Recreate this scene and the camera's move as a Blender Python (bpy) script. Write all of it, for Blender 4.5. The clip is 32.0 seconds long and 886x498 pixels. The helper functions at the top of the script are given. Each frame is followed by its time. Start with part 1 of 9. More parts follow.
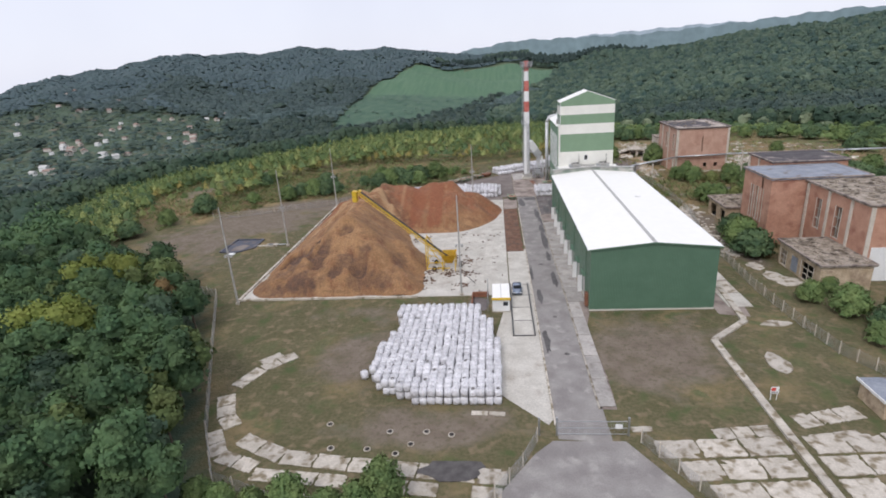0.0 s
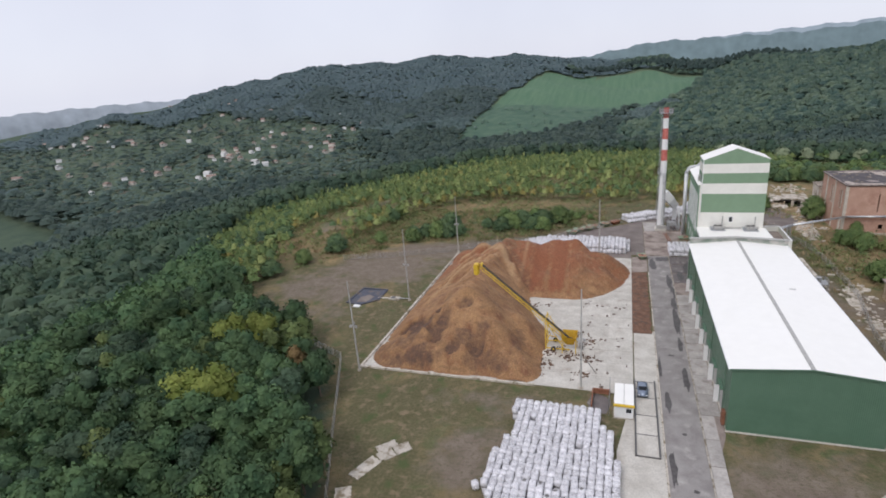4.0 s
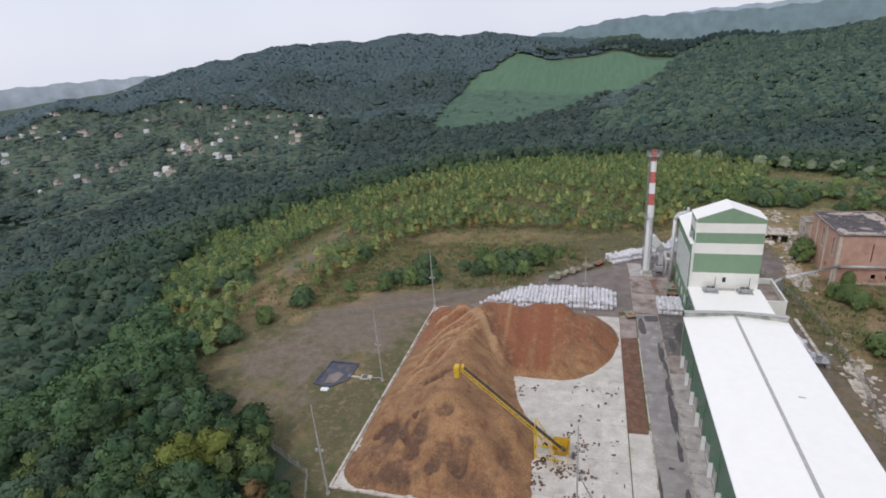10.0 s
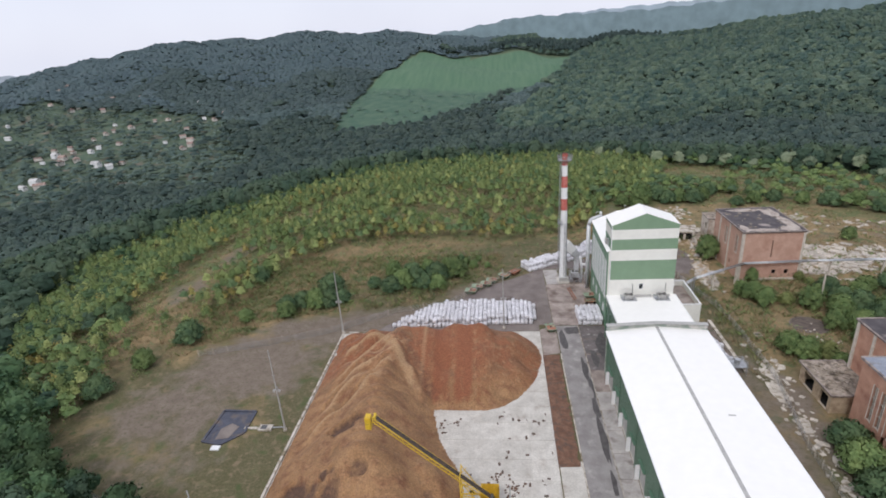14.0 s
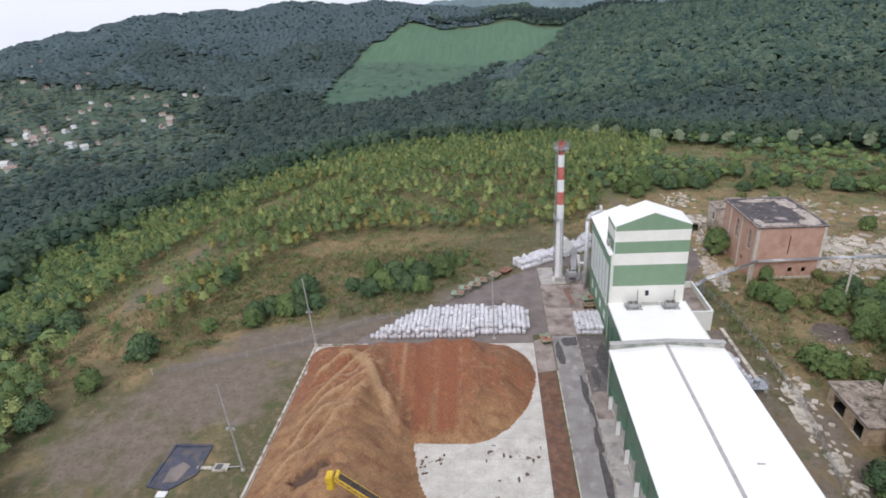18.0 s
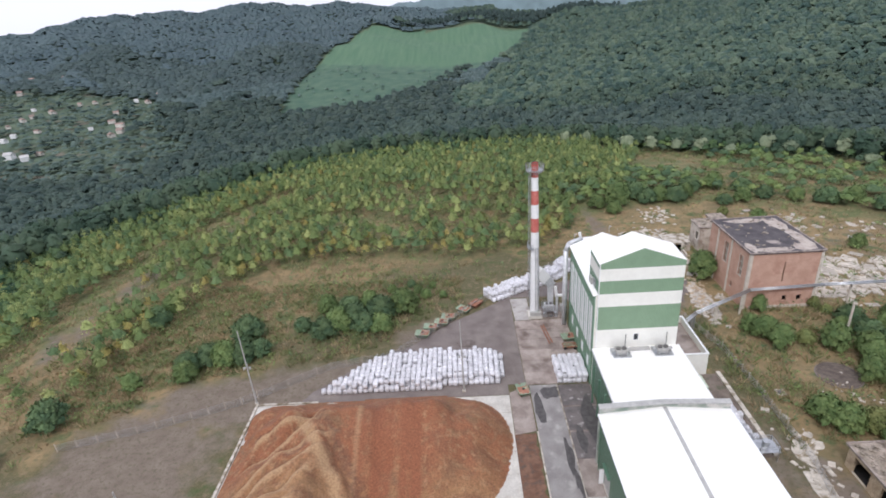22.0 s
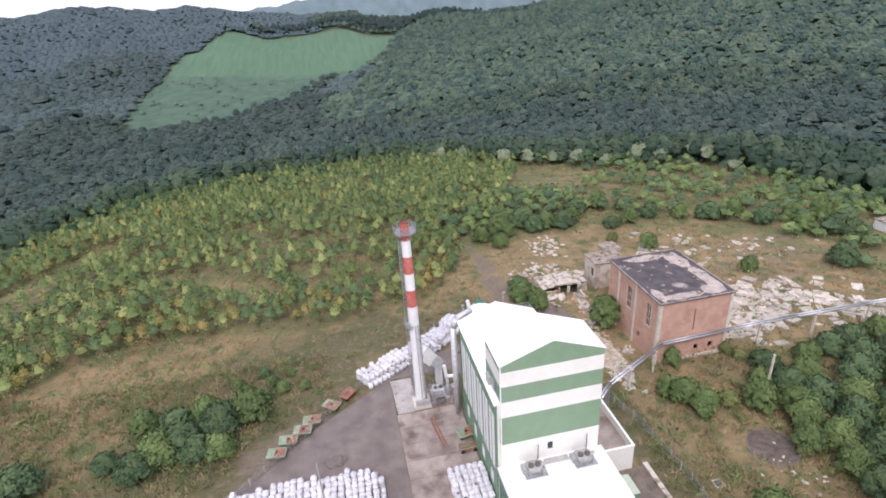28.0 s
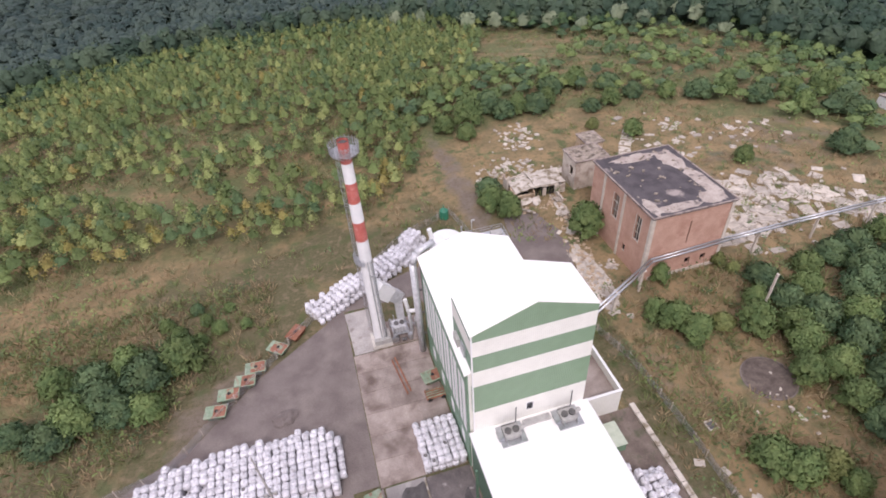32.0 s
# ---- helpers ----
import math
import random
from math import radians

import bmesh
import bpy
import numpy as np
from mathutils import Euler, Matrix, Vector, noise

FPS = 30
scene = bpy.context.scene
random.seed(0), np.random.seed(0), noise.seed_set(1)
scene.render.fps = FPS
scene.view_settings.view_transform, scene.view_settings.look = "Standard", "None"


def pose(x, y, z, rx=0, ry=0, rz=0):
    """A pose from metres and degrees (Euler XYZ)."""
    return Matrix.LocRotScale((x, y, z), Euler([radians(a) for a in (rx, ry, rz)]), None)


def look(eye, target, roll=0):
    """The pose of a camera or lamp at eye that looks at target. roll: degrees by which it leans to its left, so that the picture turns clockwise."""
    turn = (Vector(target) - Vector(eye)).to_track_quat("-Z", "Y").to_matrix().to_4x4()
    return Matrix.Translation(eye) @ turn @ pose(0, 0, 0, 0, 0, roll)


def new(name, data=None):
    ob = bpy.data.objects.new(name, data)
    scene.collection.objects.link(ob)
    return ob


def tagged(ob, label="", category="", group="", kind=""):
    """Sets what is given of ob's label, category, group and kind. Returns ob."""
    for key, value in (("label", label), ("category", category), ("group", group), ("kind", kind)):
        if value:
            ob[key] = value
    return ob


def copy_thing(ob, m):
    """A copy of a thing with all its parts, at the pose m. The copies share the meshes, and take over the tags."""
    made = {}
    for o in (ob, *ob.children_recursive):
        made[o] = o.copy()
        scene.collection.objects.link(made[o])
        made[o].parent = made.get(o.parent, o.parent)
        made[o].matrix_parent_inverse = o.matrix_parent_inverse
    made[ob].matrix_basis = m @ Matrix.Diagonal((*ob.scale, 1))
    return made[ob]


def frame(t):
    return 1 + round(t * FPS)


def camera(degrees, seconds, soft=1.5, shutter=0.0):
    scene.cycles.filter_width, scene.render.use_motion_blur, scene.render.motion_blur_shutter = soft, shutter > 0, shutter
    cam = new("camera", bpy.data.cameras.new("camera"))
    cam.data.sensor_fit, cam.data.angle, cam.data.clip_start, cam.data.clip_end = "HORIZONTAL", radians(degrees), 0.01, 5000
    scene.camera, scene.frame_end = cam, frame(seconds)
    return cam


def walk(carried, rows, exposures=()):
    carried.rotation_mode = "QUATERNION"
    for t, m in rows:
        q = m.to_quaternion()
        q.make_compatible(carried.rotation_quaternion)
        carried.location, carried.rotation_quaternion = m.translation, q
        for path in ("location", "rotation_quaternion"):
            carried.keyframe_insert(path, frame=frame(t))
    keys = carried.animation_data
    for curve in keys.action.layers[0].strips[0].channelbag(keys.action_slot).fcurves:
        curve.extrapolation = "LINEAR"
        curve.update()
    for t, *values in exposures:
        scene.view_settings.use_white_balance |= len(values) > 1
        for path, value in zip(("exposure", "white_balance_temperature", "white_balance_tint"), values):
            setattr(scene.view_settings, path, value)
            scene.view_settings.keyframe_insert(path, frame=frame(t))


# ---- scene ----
cam = camera(78.91, 32.0, 1.8)
PATH = [
    (0, (-14.99, -83.66, 41.46), (-20.06, -36.78, 24.84), -3.73),
    (0.5, (-15.07, -83.20, 42.65), (-23.75, -36.75, 26.28), -3.97),
    (1, (-15.11, -82.57, 43.92), (-27.64, -36.91, 27.86), -4.13),
    (1.5, (-15.13, -81.91, 45.35), (-29.28, -36.65, 29.49), -4.19),
    (2, (-15.22, -81.23, 47.01), (-30.12, -36.19, 31.21), -4.31),
    (2.5, (-15.28, -80.50, 48.91), (-30.78, -35.65, 33.16), -4.39),
    (3, (-15.28, -79.53, 50.89), (-31.04, -34.76, 35.16), -4.46),
    (3.5, (-15.43, -78.50, 52.97), (-31.24, -33.74, 37.25), -4.53),
    (5.5, (-16.91, -73.46, 61.63), (-32.52, -28.64, 45.91), -4.57),
    (6, (-17.34, -71.98, 63.72), (-32.87, -27.12, 48.01), -4.59),
    (6.5, (-17.81, -70.39, 65.78), (-32.69, -25.34, 50.00), -4.57),
    (7, (-18.27, -68.90, 67.83), (-31.98, -23.52, 51.94), -4.53),
    (7.5, (-18.88, -67.41, 69.76), (-32.30, -21.96, 53.82), -4.46),
    (8, (-19.39, -65.72, 71.37), (-32.75, -20.26, 55.41), -4.42),
    (8.5, (-19.94, -63.94, 72.44), (-33.21, -18.48, 56.39), -4.40),
    (9, (-20.20, -61.95, 72.81), (-33.44, -17.22, 54.84), -4.55),
    (9.5, (-20.49, -60.07, 72.87), (-33.79, -15.36, 54.87), -4.60),
    (10, (-20.73, -58.50, 72.89), (-34.02, -13.79, 54.86), -4.59),
    (10.5, (-20.93, -56.89, 72.86), (-33.88, -12.10, 54.78), -4.55),
    (11, (-21.12, -55.22, 72.79), (-32.86, -10.15, 54.61), -4.54),
    (11.5, (-21.44, -53.57, 72.82), (-31.66, -8.18, 54.52), -4.43),
    (12, (-21.48, -52.06, 72.91), (-30.30, -6.42, 54.49), -4.42),
    (12.5, (-21.57, -50.58, 72.98), (-28.94, -4.74, 54.44), -4.29),
    (13, (-21.77, -48.92, 73.02), (-27.79, -2.93, 54.34), -4.20),
    (13.5, (-21.90, -47.10, 73.04), (-27.57, -1.08, 54.32), -4.14),
    (14, (-21.99, -44.91, 72.97), (-27.47, 1.12, 54.22), -4.19),
    (14.5, (-21.97, -42.72, 72.94), (-27.39, 3.31, 54.19), -4.25),
    (16.5, (-21.45, -34.30, 72.86), (-26.46, 11.55, 53.56), -4.41),
    (17, (-21.18, -32.25, 72.87), (-26.17, 13.18, 52.57), -4.53),
    (17.5, (-21.01, -30.06, 72.99), (-25.99, 15.06, 52.04), -4.60),
    (18, (-20.91, -27.92, 73.06), (-25.84, 17.21, 52.09), -4.59),
    (18.5, (-20.93, -25.69, 72.97), (-25.75, 19.46, 52.03), -4.55),
    (19, (-20.76, -23.29, 72.92), (-25.52, 21.86, 51.97), -4.57),
    (19.5, (-20.79, -20.96, 72.94), (-25.50, 24.20, 52.00), -4.53),
    (20, (-20.78, -18.71, 72.95), (-25.42, 26.46, 52.02), -4.51),
    (20.5, (-20.50, -16.42, 73.00), (-24.89, 28.78, 52.08), -4.52),
    (21, (-20.30, -14.13, 73.02), (-24.02, 31.11, 52.05), -4.54),
    (21.5, (-20.10, -11.84, 73.07), (-23.11, 33.44, 52.07), -4.45),
    (22, (-19.96, -9.53, 73.13), (-22.15, 35.77, 52.08), -4.45),
    (22.5, (-19.80, -7.16, 73.17), (-20.98, 38.16, 52.08), -4.40),
    (23, (-19.50, -4.82, 73.19), (-19.69, 40.50, 52.06), -4.40),
    (23.5, (-19.14, -2.41, 73.27), (-17.48, 42.83, 52.03), -4.31),
    (24, (-18.65, 0.00, 73.24), (-14.29, 44.99, 51.87), -4.21),
    (24.5, (-18.15, 2.66, 73.09), (-11.85, 47.38, 51.63), -4.08),
    (25, (-17.47, 5.30, 73.05), (-10.38, 49.88, 51.54), -4.06),
    (25.5, (-16.75, 8.06, 73.08), (-9.21, 52.55, 51.53), -4.09),
    (27.5, (-13.76, 19.01, 73.55), (-5.61, 63.43, 52.10), -4.00),
    (28, (-13.04, 21.46, 73.58), (-4.86, 65.91, 52.20), -3.95),
    (28.5, (-12.31, 23.78, 73.58), (-4.10, 68.25, 52.24), -3.99),
    (29, (-11.62, 25.86, 73.41), (-3.30, 70.11, 51.67), -3.92),
    (29.5, (-10.96, 28.15, 73.16), (-2.85, 71.49, 49.58), -4.05),
    (30, (-10.21, 30.60, 72.93), (-2.53, 72.59, 46.90), -4.19),
    (30.5, (-9.53, 33.07, 72.71), (-2.20, 73.47, 44.18), -4.29),
    (31, (-8.84, 35.57, 72.44), (-1.41, 74.06, 41.39), -4.37),
    (31.5, (-7.94, 38.34, 72.19), (-0.01, 76.13, 40.42), -4.45),
    (32, (-7.14, 40.96, 71.88), (1.85, 78.52, 40.12), -4.41),
]
EXPOSURES = [(0, 0.12, 6300, 13), (3, 0.03, 6300, 13), (8, -0.06, 6300, 13), (11, 0.0, 6250, 13), (13, 0.05, 6250, 13), (17, 0.18, 6200, 13), (24, 0.44, 6150, 16), (28, 0.6, 6250, 21), (30, 0.64, 6350, 23), (31, 0.54, 6450, 24), (32, 0.41, 6450, 25)]
walk(cam, [(t, look(eye, target, roll)) for t, eye, target, roll in PATH], EXPOSURES)

# ---- daylight: thin bright overcast with a soft high sun ----
SUN_EL, SUN_AZ = radians(50), radians(200)
world = bpy.data.worlds.new("world")
scene.world = world
world.use_nodes = True
wn = world.node_tree
sky = wn.nodes.new("ShaderNodeTexSky")
sky.sky_type, sky.sun_disc = "NISHITA", False
sky.sun_elevation, sky.sun_rotation = SUN_EL, SUN_AZ
cloud = wn.nodes.new("ShaderNodeMix")
cloud.data_type = "RGBA"
cloud.inputs["Factor"].default_value = 0.9
veil = wn.nodes.new("ShaderNodeTexNoise")
veil.inputs["Scale"].default_value, veil.inputs["Detail"].default_value = 2.2, 4.0
tone = wn.nodes.new("ShaderNodeMix")
tone.data_type = "RGBA"
tone.inputs["A"].default_value, tone.inputs["B"].default_value = (5.7, 5.8, 6.6, 1), (7.8, 8.0, 8.5, 1)
wn.links.new(veil.outputs["Fac"], tone.inputs["Factor"])
wn.links.new(tone.outputs["Result"], cloud.inputs["B"])
back = wn.nodes["Background"]
back.inputs["Strength"].default_value = 0.12
wn.links.new(sky.outputs[0], cloud.inputs["A"])
wn.links.new(cloud.outputs["Result"], back.inputs["Color"])
sun_data = bpy.data.lights.new("sun", "SUN")
sun_data.energy, sun_data.angle, sun_data.color = 1.3, radians(16), (1.0, 0.96, 0.91)
sun = new("sun", sun_data)
sun.matrix_world = look((math.sin(SUN_AZ) * math.cos(SUN_EL) * 300, math.cos(SUN_AZ) * math.cos(SUN_EL) * 300, math.sin(SUN_EL) * 300), (0, 0, 0))
scene.view_settings.exposure = 0.0

# ---- materials ----
def mat(name, a, b, size=1.0, rough=0.8, metal=0.0, bump=0.0, fine=None, spread=0.0, island=0.0, wave=None, obj=False, worn=None, lo=0.35, hi=0.65, grain=0.4):
    """a, b: two base colours mixed by a noise of that size in metres; fine: size of the grain; spread: per object; island: per piece; wave: (axis, pitch, depth) of ribs."""
    m = bpy.data.materials.new(name)
    m.use_nodes = True
    nt = m.node_tree
    nd, ln = nt.nodes, nt.links
    p = nd["Principled BSDF"]
    p.inputs["Roughness"].default_value, p.inputs["Metallic"].default_value = rough, metal
    tc = nd.new("ShaderNodeTexCoord")
    if obj:
        co = tc.outputs["Object"]
    else:
        co = nd.new("ShaderNodeNewGeometry").outputs["Position"]
    def noise_of(metres, detail=4.0):
        n = nd.new("ShaderNodeTexNoise")
        n.inputs["Scale"].default_value, n.inputs["Detail"].default_value = 1.0 / metres, detail
        ln.new(co, n.inputs["Vector"])
        return n.outputs["Fac"]
    def mixed(fac, c1, c2):
        x = nd.new("ShaderNodeMix")
        x.data_type = "RGBA"
        for s, c in (("A", c1), ("B", c2)):
            if isinstance(c, tuple):
                x.inputs[s].default_value = (*c, 1)
            else:
                ln.new(c, x.inputs[s])
        ln.new(fac, x.inputs["Factor"])
        return x.outputs["Result"]
    def ramp(v, l, h):
        r = nd.new("ShaderNodeMapRange")
        r.inputs["From Min"].default_value, r.inputs["From Max"].default_value = l, h
        ln.new(v, r.inputs["Value"])
        return r.outputs["Result"]
    col = mixed(ramp(noise_of(size), lo, hi), a, b)
    if worn:
        wc, ws, wl, wh = worn
        col = mixed(ramp(noise_of(ws, 7.0), wl, wh), col, wc)
    g = noise_of(fine or size / 8, 3.0)
    hv = nd.new("ShaderNodeHueSaturation")
    val = ramp(g, 0.2, 0.8)
    q = nd.new("ShaderNodeMath")
    q.operation, q.inputs[1].default_value, q.inputs[2].default_value = "MULTIPLY_ADD", grain, 1 - grain / 2
    ln.new(val, q.inputs[0])
    last = q.outputs[0]
    for amount, node, sock in ((spread, "ShaderNodeObjectInfo", "Random"), (island, "ShaderNodeNewGeometry", "Random Per Island")):
        if amount:
            o = nd.new(node)
            k = nd.new("ShaderNodeMath")
            k.operation, k.inputs[1].default_value, k.inputs[2].default_value = "MULTIPLY_ADD", 2 * amount, 1 - amount
            ln.new(o.outputs[sock], k.inputs[0])
            t = nd.new("ShaderNodeMath")
            t.operation = "MULTIPLY"
            ln.new(last, t.inputs[0]), ln.new(k.outputs[0], t.inputs[1])
            last = t.outputs[0]
    ln.new(last, hv.inputs["Value"]), ln.new(col, hv.inputs["Color"])
    ln.new(hv.outputs["Color"], p.inputs["Base Color"])
    if bump or wave:
        bp = nd.new("ShaderNodeBump")
        bp.inputs["Strength"].default_value, bp.inputs["Distance"].default_value = 1.0, 1.0
        h = nd.new("ShaderNodeMath")
        h.operation, h.inputs[1].default_value = "MULTIPLY", bump
        ln.new(g, h.inputs[0])
        top = h.outputs[0]
        if wave:
            axis, pitch, depth = wave
            w = nd.new("ShaderNodeTexWave")
            w.bands_direction = axis
            w.inputs["Scale"].default_value = 0.314 / pitch
            ln.new(co, w.inputs["Vector"])
            k = nd.new("ShaderNodeMath")
            k.operation, k.inputs[1].default_value = "MULTIPLY_ADD", depth
            ln.new(w.outputs["Fac"], k.inputs[0]), ln.new(top, k.inputs[2])
            top = k.outputs[0]
        ln.new(top, bp.inputs["Height"]), ln.new(bp.outputs["Normal"], p.inputs["Normal"])
    return m


GREEN_X = mat("green_sheet_x", (0.085, 0.162, 0.105), (0.10, 0.182, 0.12), 3.0, 0.45, wave=("X", 0.25, 0.03), fine=1.0, grain=0.12)
GREEN_Y = mat("green_sheet_y", (0.085, 0.162, 0.105), (0.10, 0.182, 0.12), 3.0, 0.45, wave=("Y", 0.25, 0.03), fine=1.0, grain=0.12)
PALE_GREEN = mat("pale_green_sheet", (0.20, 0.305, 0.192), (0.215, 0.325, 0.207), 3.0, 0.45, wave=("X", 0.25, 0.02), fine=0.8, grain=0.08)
# the same sheet ribbed along y, in a darker green
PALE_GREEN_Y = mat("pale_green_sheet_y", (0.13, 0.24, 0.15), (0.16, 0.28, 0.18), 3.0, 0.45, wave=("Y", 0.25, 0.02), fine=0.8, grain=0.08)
CREAM = mat("cream_sheet", (0.77, 0.76, 0.69), (0.81, 0.80, 0.73), 3.0, 0.45, wave=("X", 0.25, 0.02), fine=0.8, grain=0.08)
ROOF_WHITE = mat("white_roof_sheet", (0.875, 0.86, 0.805), (0.885, 0.87, 0.82), 9.0, 0.5, wave=("Y", 1.0, 0.004), fine=1.5, grain=0.05)
WHITE = mat("white_paint", (0.74, 0.74, 0.72), (0.80, 0.80, 0.78), 1.5, 0.5, grain=0.12)
RED = mat("red_paint", (0.46, 0.11, 0.085), (0.54, 0.16, 0.13), 1.0, 0.55, worn=((0.6, 0.3, 0.25), 0.8, 0.55, 0.8))
GREY_STRIP = mat("grey_flashing", (0.34, 0.33, 0.31), (0.45, 0.44, 0.41), 1.0, 0.5, fine=0.2)
PALE_DUCT = mat("pale_duct_sheet", (0.52, 0.525, 0.53), (0.64, 0.645, 0.65), 0.8, 0.4, 0.25, fine=0.3)
STEEL = mat("galvanised_steel", (0.42, 0.43, 0.44), (0.55, 0.56, 0.57), 0.6, 0.35, 0.8)
DARK_STEEL = mat("dark_steel", (0.1, 0.1, 0.1), (0.18, 0.17, 0.16), 0.6, 0.5, 0.5)
RUST = mat("rusty_steel", (0.2, 0.08, 0.045), (0.32, 0.14, 0.08), 0.8, 0.85, bump=0.01, spread=0.2)
CAN_GREEN = mat("faded_green_paint", (0.2, 0.28, 0.18), (0.29, 0.35, 0.255), 0.8, 0.7, worn=((0.25, 0.15, 0.1), 1.0, 0.55, 0.66), spread=0.15)
YELLOW = mat("yellow_paint", (0.62, 0.40, 0.02), (0.70, 0.47, 0.04), 0.8, 0.5, worn=((0.3, 0.2, 0.06), 0.6, 0.58, 0.75))
BELT = mat("rubber_belt", (0.03, 0.028, 0.026), (0.09, 0.06, 0.045), 0.5, 0.9)
ASPHALT = mat("worn_asphalt", (0.225, 0.205, 0.195), (0.305, 0.285, 0.265), 3.0, 0.85, bump=0.01, fine=0.12, worn=((0.40, 0.375, 0.345), 2.2, 0.55, 0.75))
DAMP = mat("damp_stain", (0.055, 0.048, 0.045), (0.10, 0.09, 0.085), 0.9, 0.5, fine=0.15)
CONCRETE = mat("pale_concrete", (0.47, 0.44, 0.385), (0.58, 0.55, 0.49), 2.6, 0.85, bump=0.006, fine=0.25, worn=((0.36, 0.31, 0.26), 3.0, 0.58, 0.78), spread=0.07)
OLD_CONCRETE = mat("weathered_concrete_slab", (0.43, 0.385, 0.32), (0.56, 0.51, 0.44), 1.6, 0.9, bump=0.012, fine=0.15, worn=((0.21, 0.17, 0.11), 1.2, 0.5, 0.64), spread=0.14)
YARD_CONCRETE = mat("stained_yard_concrete", (0.26, 0.21, 0.18), (0.37, 0.31, 0.27), 2.4, 0.85, bump=0.006, fine=0.2, worn=((0.15, 0.11, 0.09), 3.2, 0.5, 0.7), spread=0.12)
GRIT = mat("dark_grit_yard", (0.15, 0.122, 0.11), (0.20, 0.168, 0.15), 3.5, 0.9, bump=0.02, fine=0.2, worn=((0.255, 0.22, 0.19), 4.0, 0.5, 0.8))
BRICK = mat("orange_brick_wall", (0.43, 0.225, 0.15), (0.52, 0.295, 0.205), 1.8, 0.9, bump=0.01, fine=0.2, worn=((0.30, 0.13, 0.09), 2.5, 0.52, 0.75))
BRICK_PINK = mat("pink_brick_wall", (0.46, 0.275, 0.20), (0.54, 0.34, 0.255), 1.8, 0.9, bump=0.01, fine=0.2, worn=((0.40, 0.215, 0.155), 2.5, 0.55, 0.75))
WALK = mat("grey_concrete_walk", (0.33, 0.305, 0.28), (0.43, 0.40, 0.365), 2.5, 0.85, bump=0.006, fine=0.25, worn=((0.21, 0.18, 0.16), 2.0, 0.56, 0.72), spread=0.14)
BLOCK = mat("ochre_block_wall", (0.42, 0.32, 0.21), (0.52, 0.41, 0.29), 1.0, 0.9, bump=0.015, fine=0.25, worn=((0.3, 0.22, 0.15), 1.4, 0.5, 0.7))
PALE_TRIM = mat("pale_concrete_trim", (0.52, 0.46, 0.38), (0.62, 0.56, 0.48), 1.0, 0.9, fine=0.2)
BITUMEN = mat("old_bitumen_roof", (0.06, 0.052, 0.056), (0.10, 0.088, 0.09), 2.0, 0.9, bump=0.02, fine=0.2, worn=((0.34, 0.29, 0.26), 7.0, 0.6, 0.66))
BLUE_ROOF = mat("blue_grey_roof_felt", (0.21, 0.23, 0.27), (0.29, 0.31, 0.35), 2.0, 0.8, bump=0.01, fine=0.3, worn=((0.16, 0.13, 0.11), 2.5, 0.58, 0.7))
RUBBLE_ROOF = mat("rubble_strewn_roof", (0.24, 0.2, 0.15), (0.40, 0.34, 0.28), 1.2, 0.95, bump=0.05, fine=0.3, worn=((0.1, 0.08, 0.06), 1.5, 0.5, 0.66))
# near-black: the shade inside ruins, hatches and well mouths is put into the colour
VOID = mat("dark_interior", (0.02, 0.018, 0.016), (0.035, 0.03, 0.028), 1.0, 0.9)
GLASS_DARK = mat("dark_glass", (0.02, 0.022, 0.026), (0.03, 0.034, 0.04), 1.0, 0.08)
BAG = mat("white_woven_bag", (0.61, 0.60, 0.62), (0.78, 0.77, 0.78), 0.5, 0.6, bump=0.05, fine=0.22, spread=0.14, obj=True, worn=((0.40, 0.37, 0.36), 0.7, 0.56, 0.8))
BAG_GREY = mat("grey_woven_bag", (0.36, 0.36, 0.38), (0.68, 0.68, 0.70), 0.5, 0.6, bump=0.04, fine=0.22, spread=0.25, obj=True)
BAG_REST = mat("white_woven_bag_rest", (0.61, 0.60, 0.62), (0.78, 0.77, 0.78), 0.5, 0.6, bump=0.05, fine=0.22, island=0.14, worn=((0.40, 0.37, 0.36), 0.7, 0.56, 0.8))
MOUTH = mat("bag_mouth", (0.14, 0.135, 0.13), (0.24, 0.23, 0.22), 0.4, 0.9, obj=True)
LOOP = mat("bag_loop", (0.55, 0.55, 0.58), (0.7, 0.7, 0.72), 0.3, 0.7)
BARK = mat("bark", (0.10, 0.075, 0.055), (0.17, 0.13, 0.10), 0.4, 0.95, bump=0.03, fine=0.08)
CAR_PAINT = mat("silver_blue_car_paint", (0.22, 0.26, 0.33), (0.25, 0.29, 0.36), 1.0, 0.25, 0.5)
TYRE = mat("tyre_rubber", (0.02, 0.02, 0.02), (0.03, 0.03, 0.03), 0.5, 0.9)
LAMP_GLASS = mat("lamp_lens", (0.6, 0.6, 0.6), (0.7, 0.7, 0.7), 0.5, 0.1)
LINER = mat("dark_blue_pond_liner", (0.045, 0.05, 0.07), (0.075, 0.08, 0.105), 1.5, 0.6, fine=0.4, worn=((0.13, 0.10, 0.08), 2.0, 0.5, 0.7))
SIGN_RED = mat("sign_red", (0.55, 0.05, 0.04), (0.6, 0.08, 0.06), 0.4, 0.5)
DUMP_GREEN = mat("dark_green_paint", (0.02, 0.16, 0.09), (0.03, 0.2, 0.12), 0.6, 0.5)
TILE_ROOF = mat("red_tile_roof", (0.25, 0.175, 0.145), (0.34, 0.25, 0.21), 2.0, 0.9, spread=0.2)
RENDER_WALL = mat("pale_rendered_wall", (0.50, 0.46, 0.40), (0.66, 0.62, 0.56), 2.0, 0.9, spread=0.12)


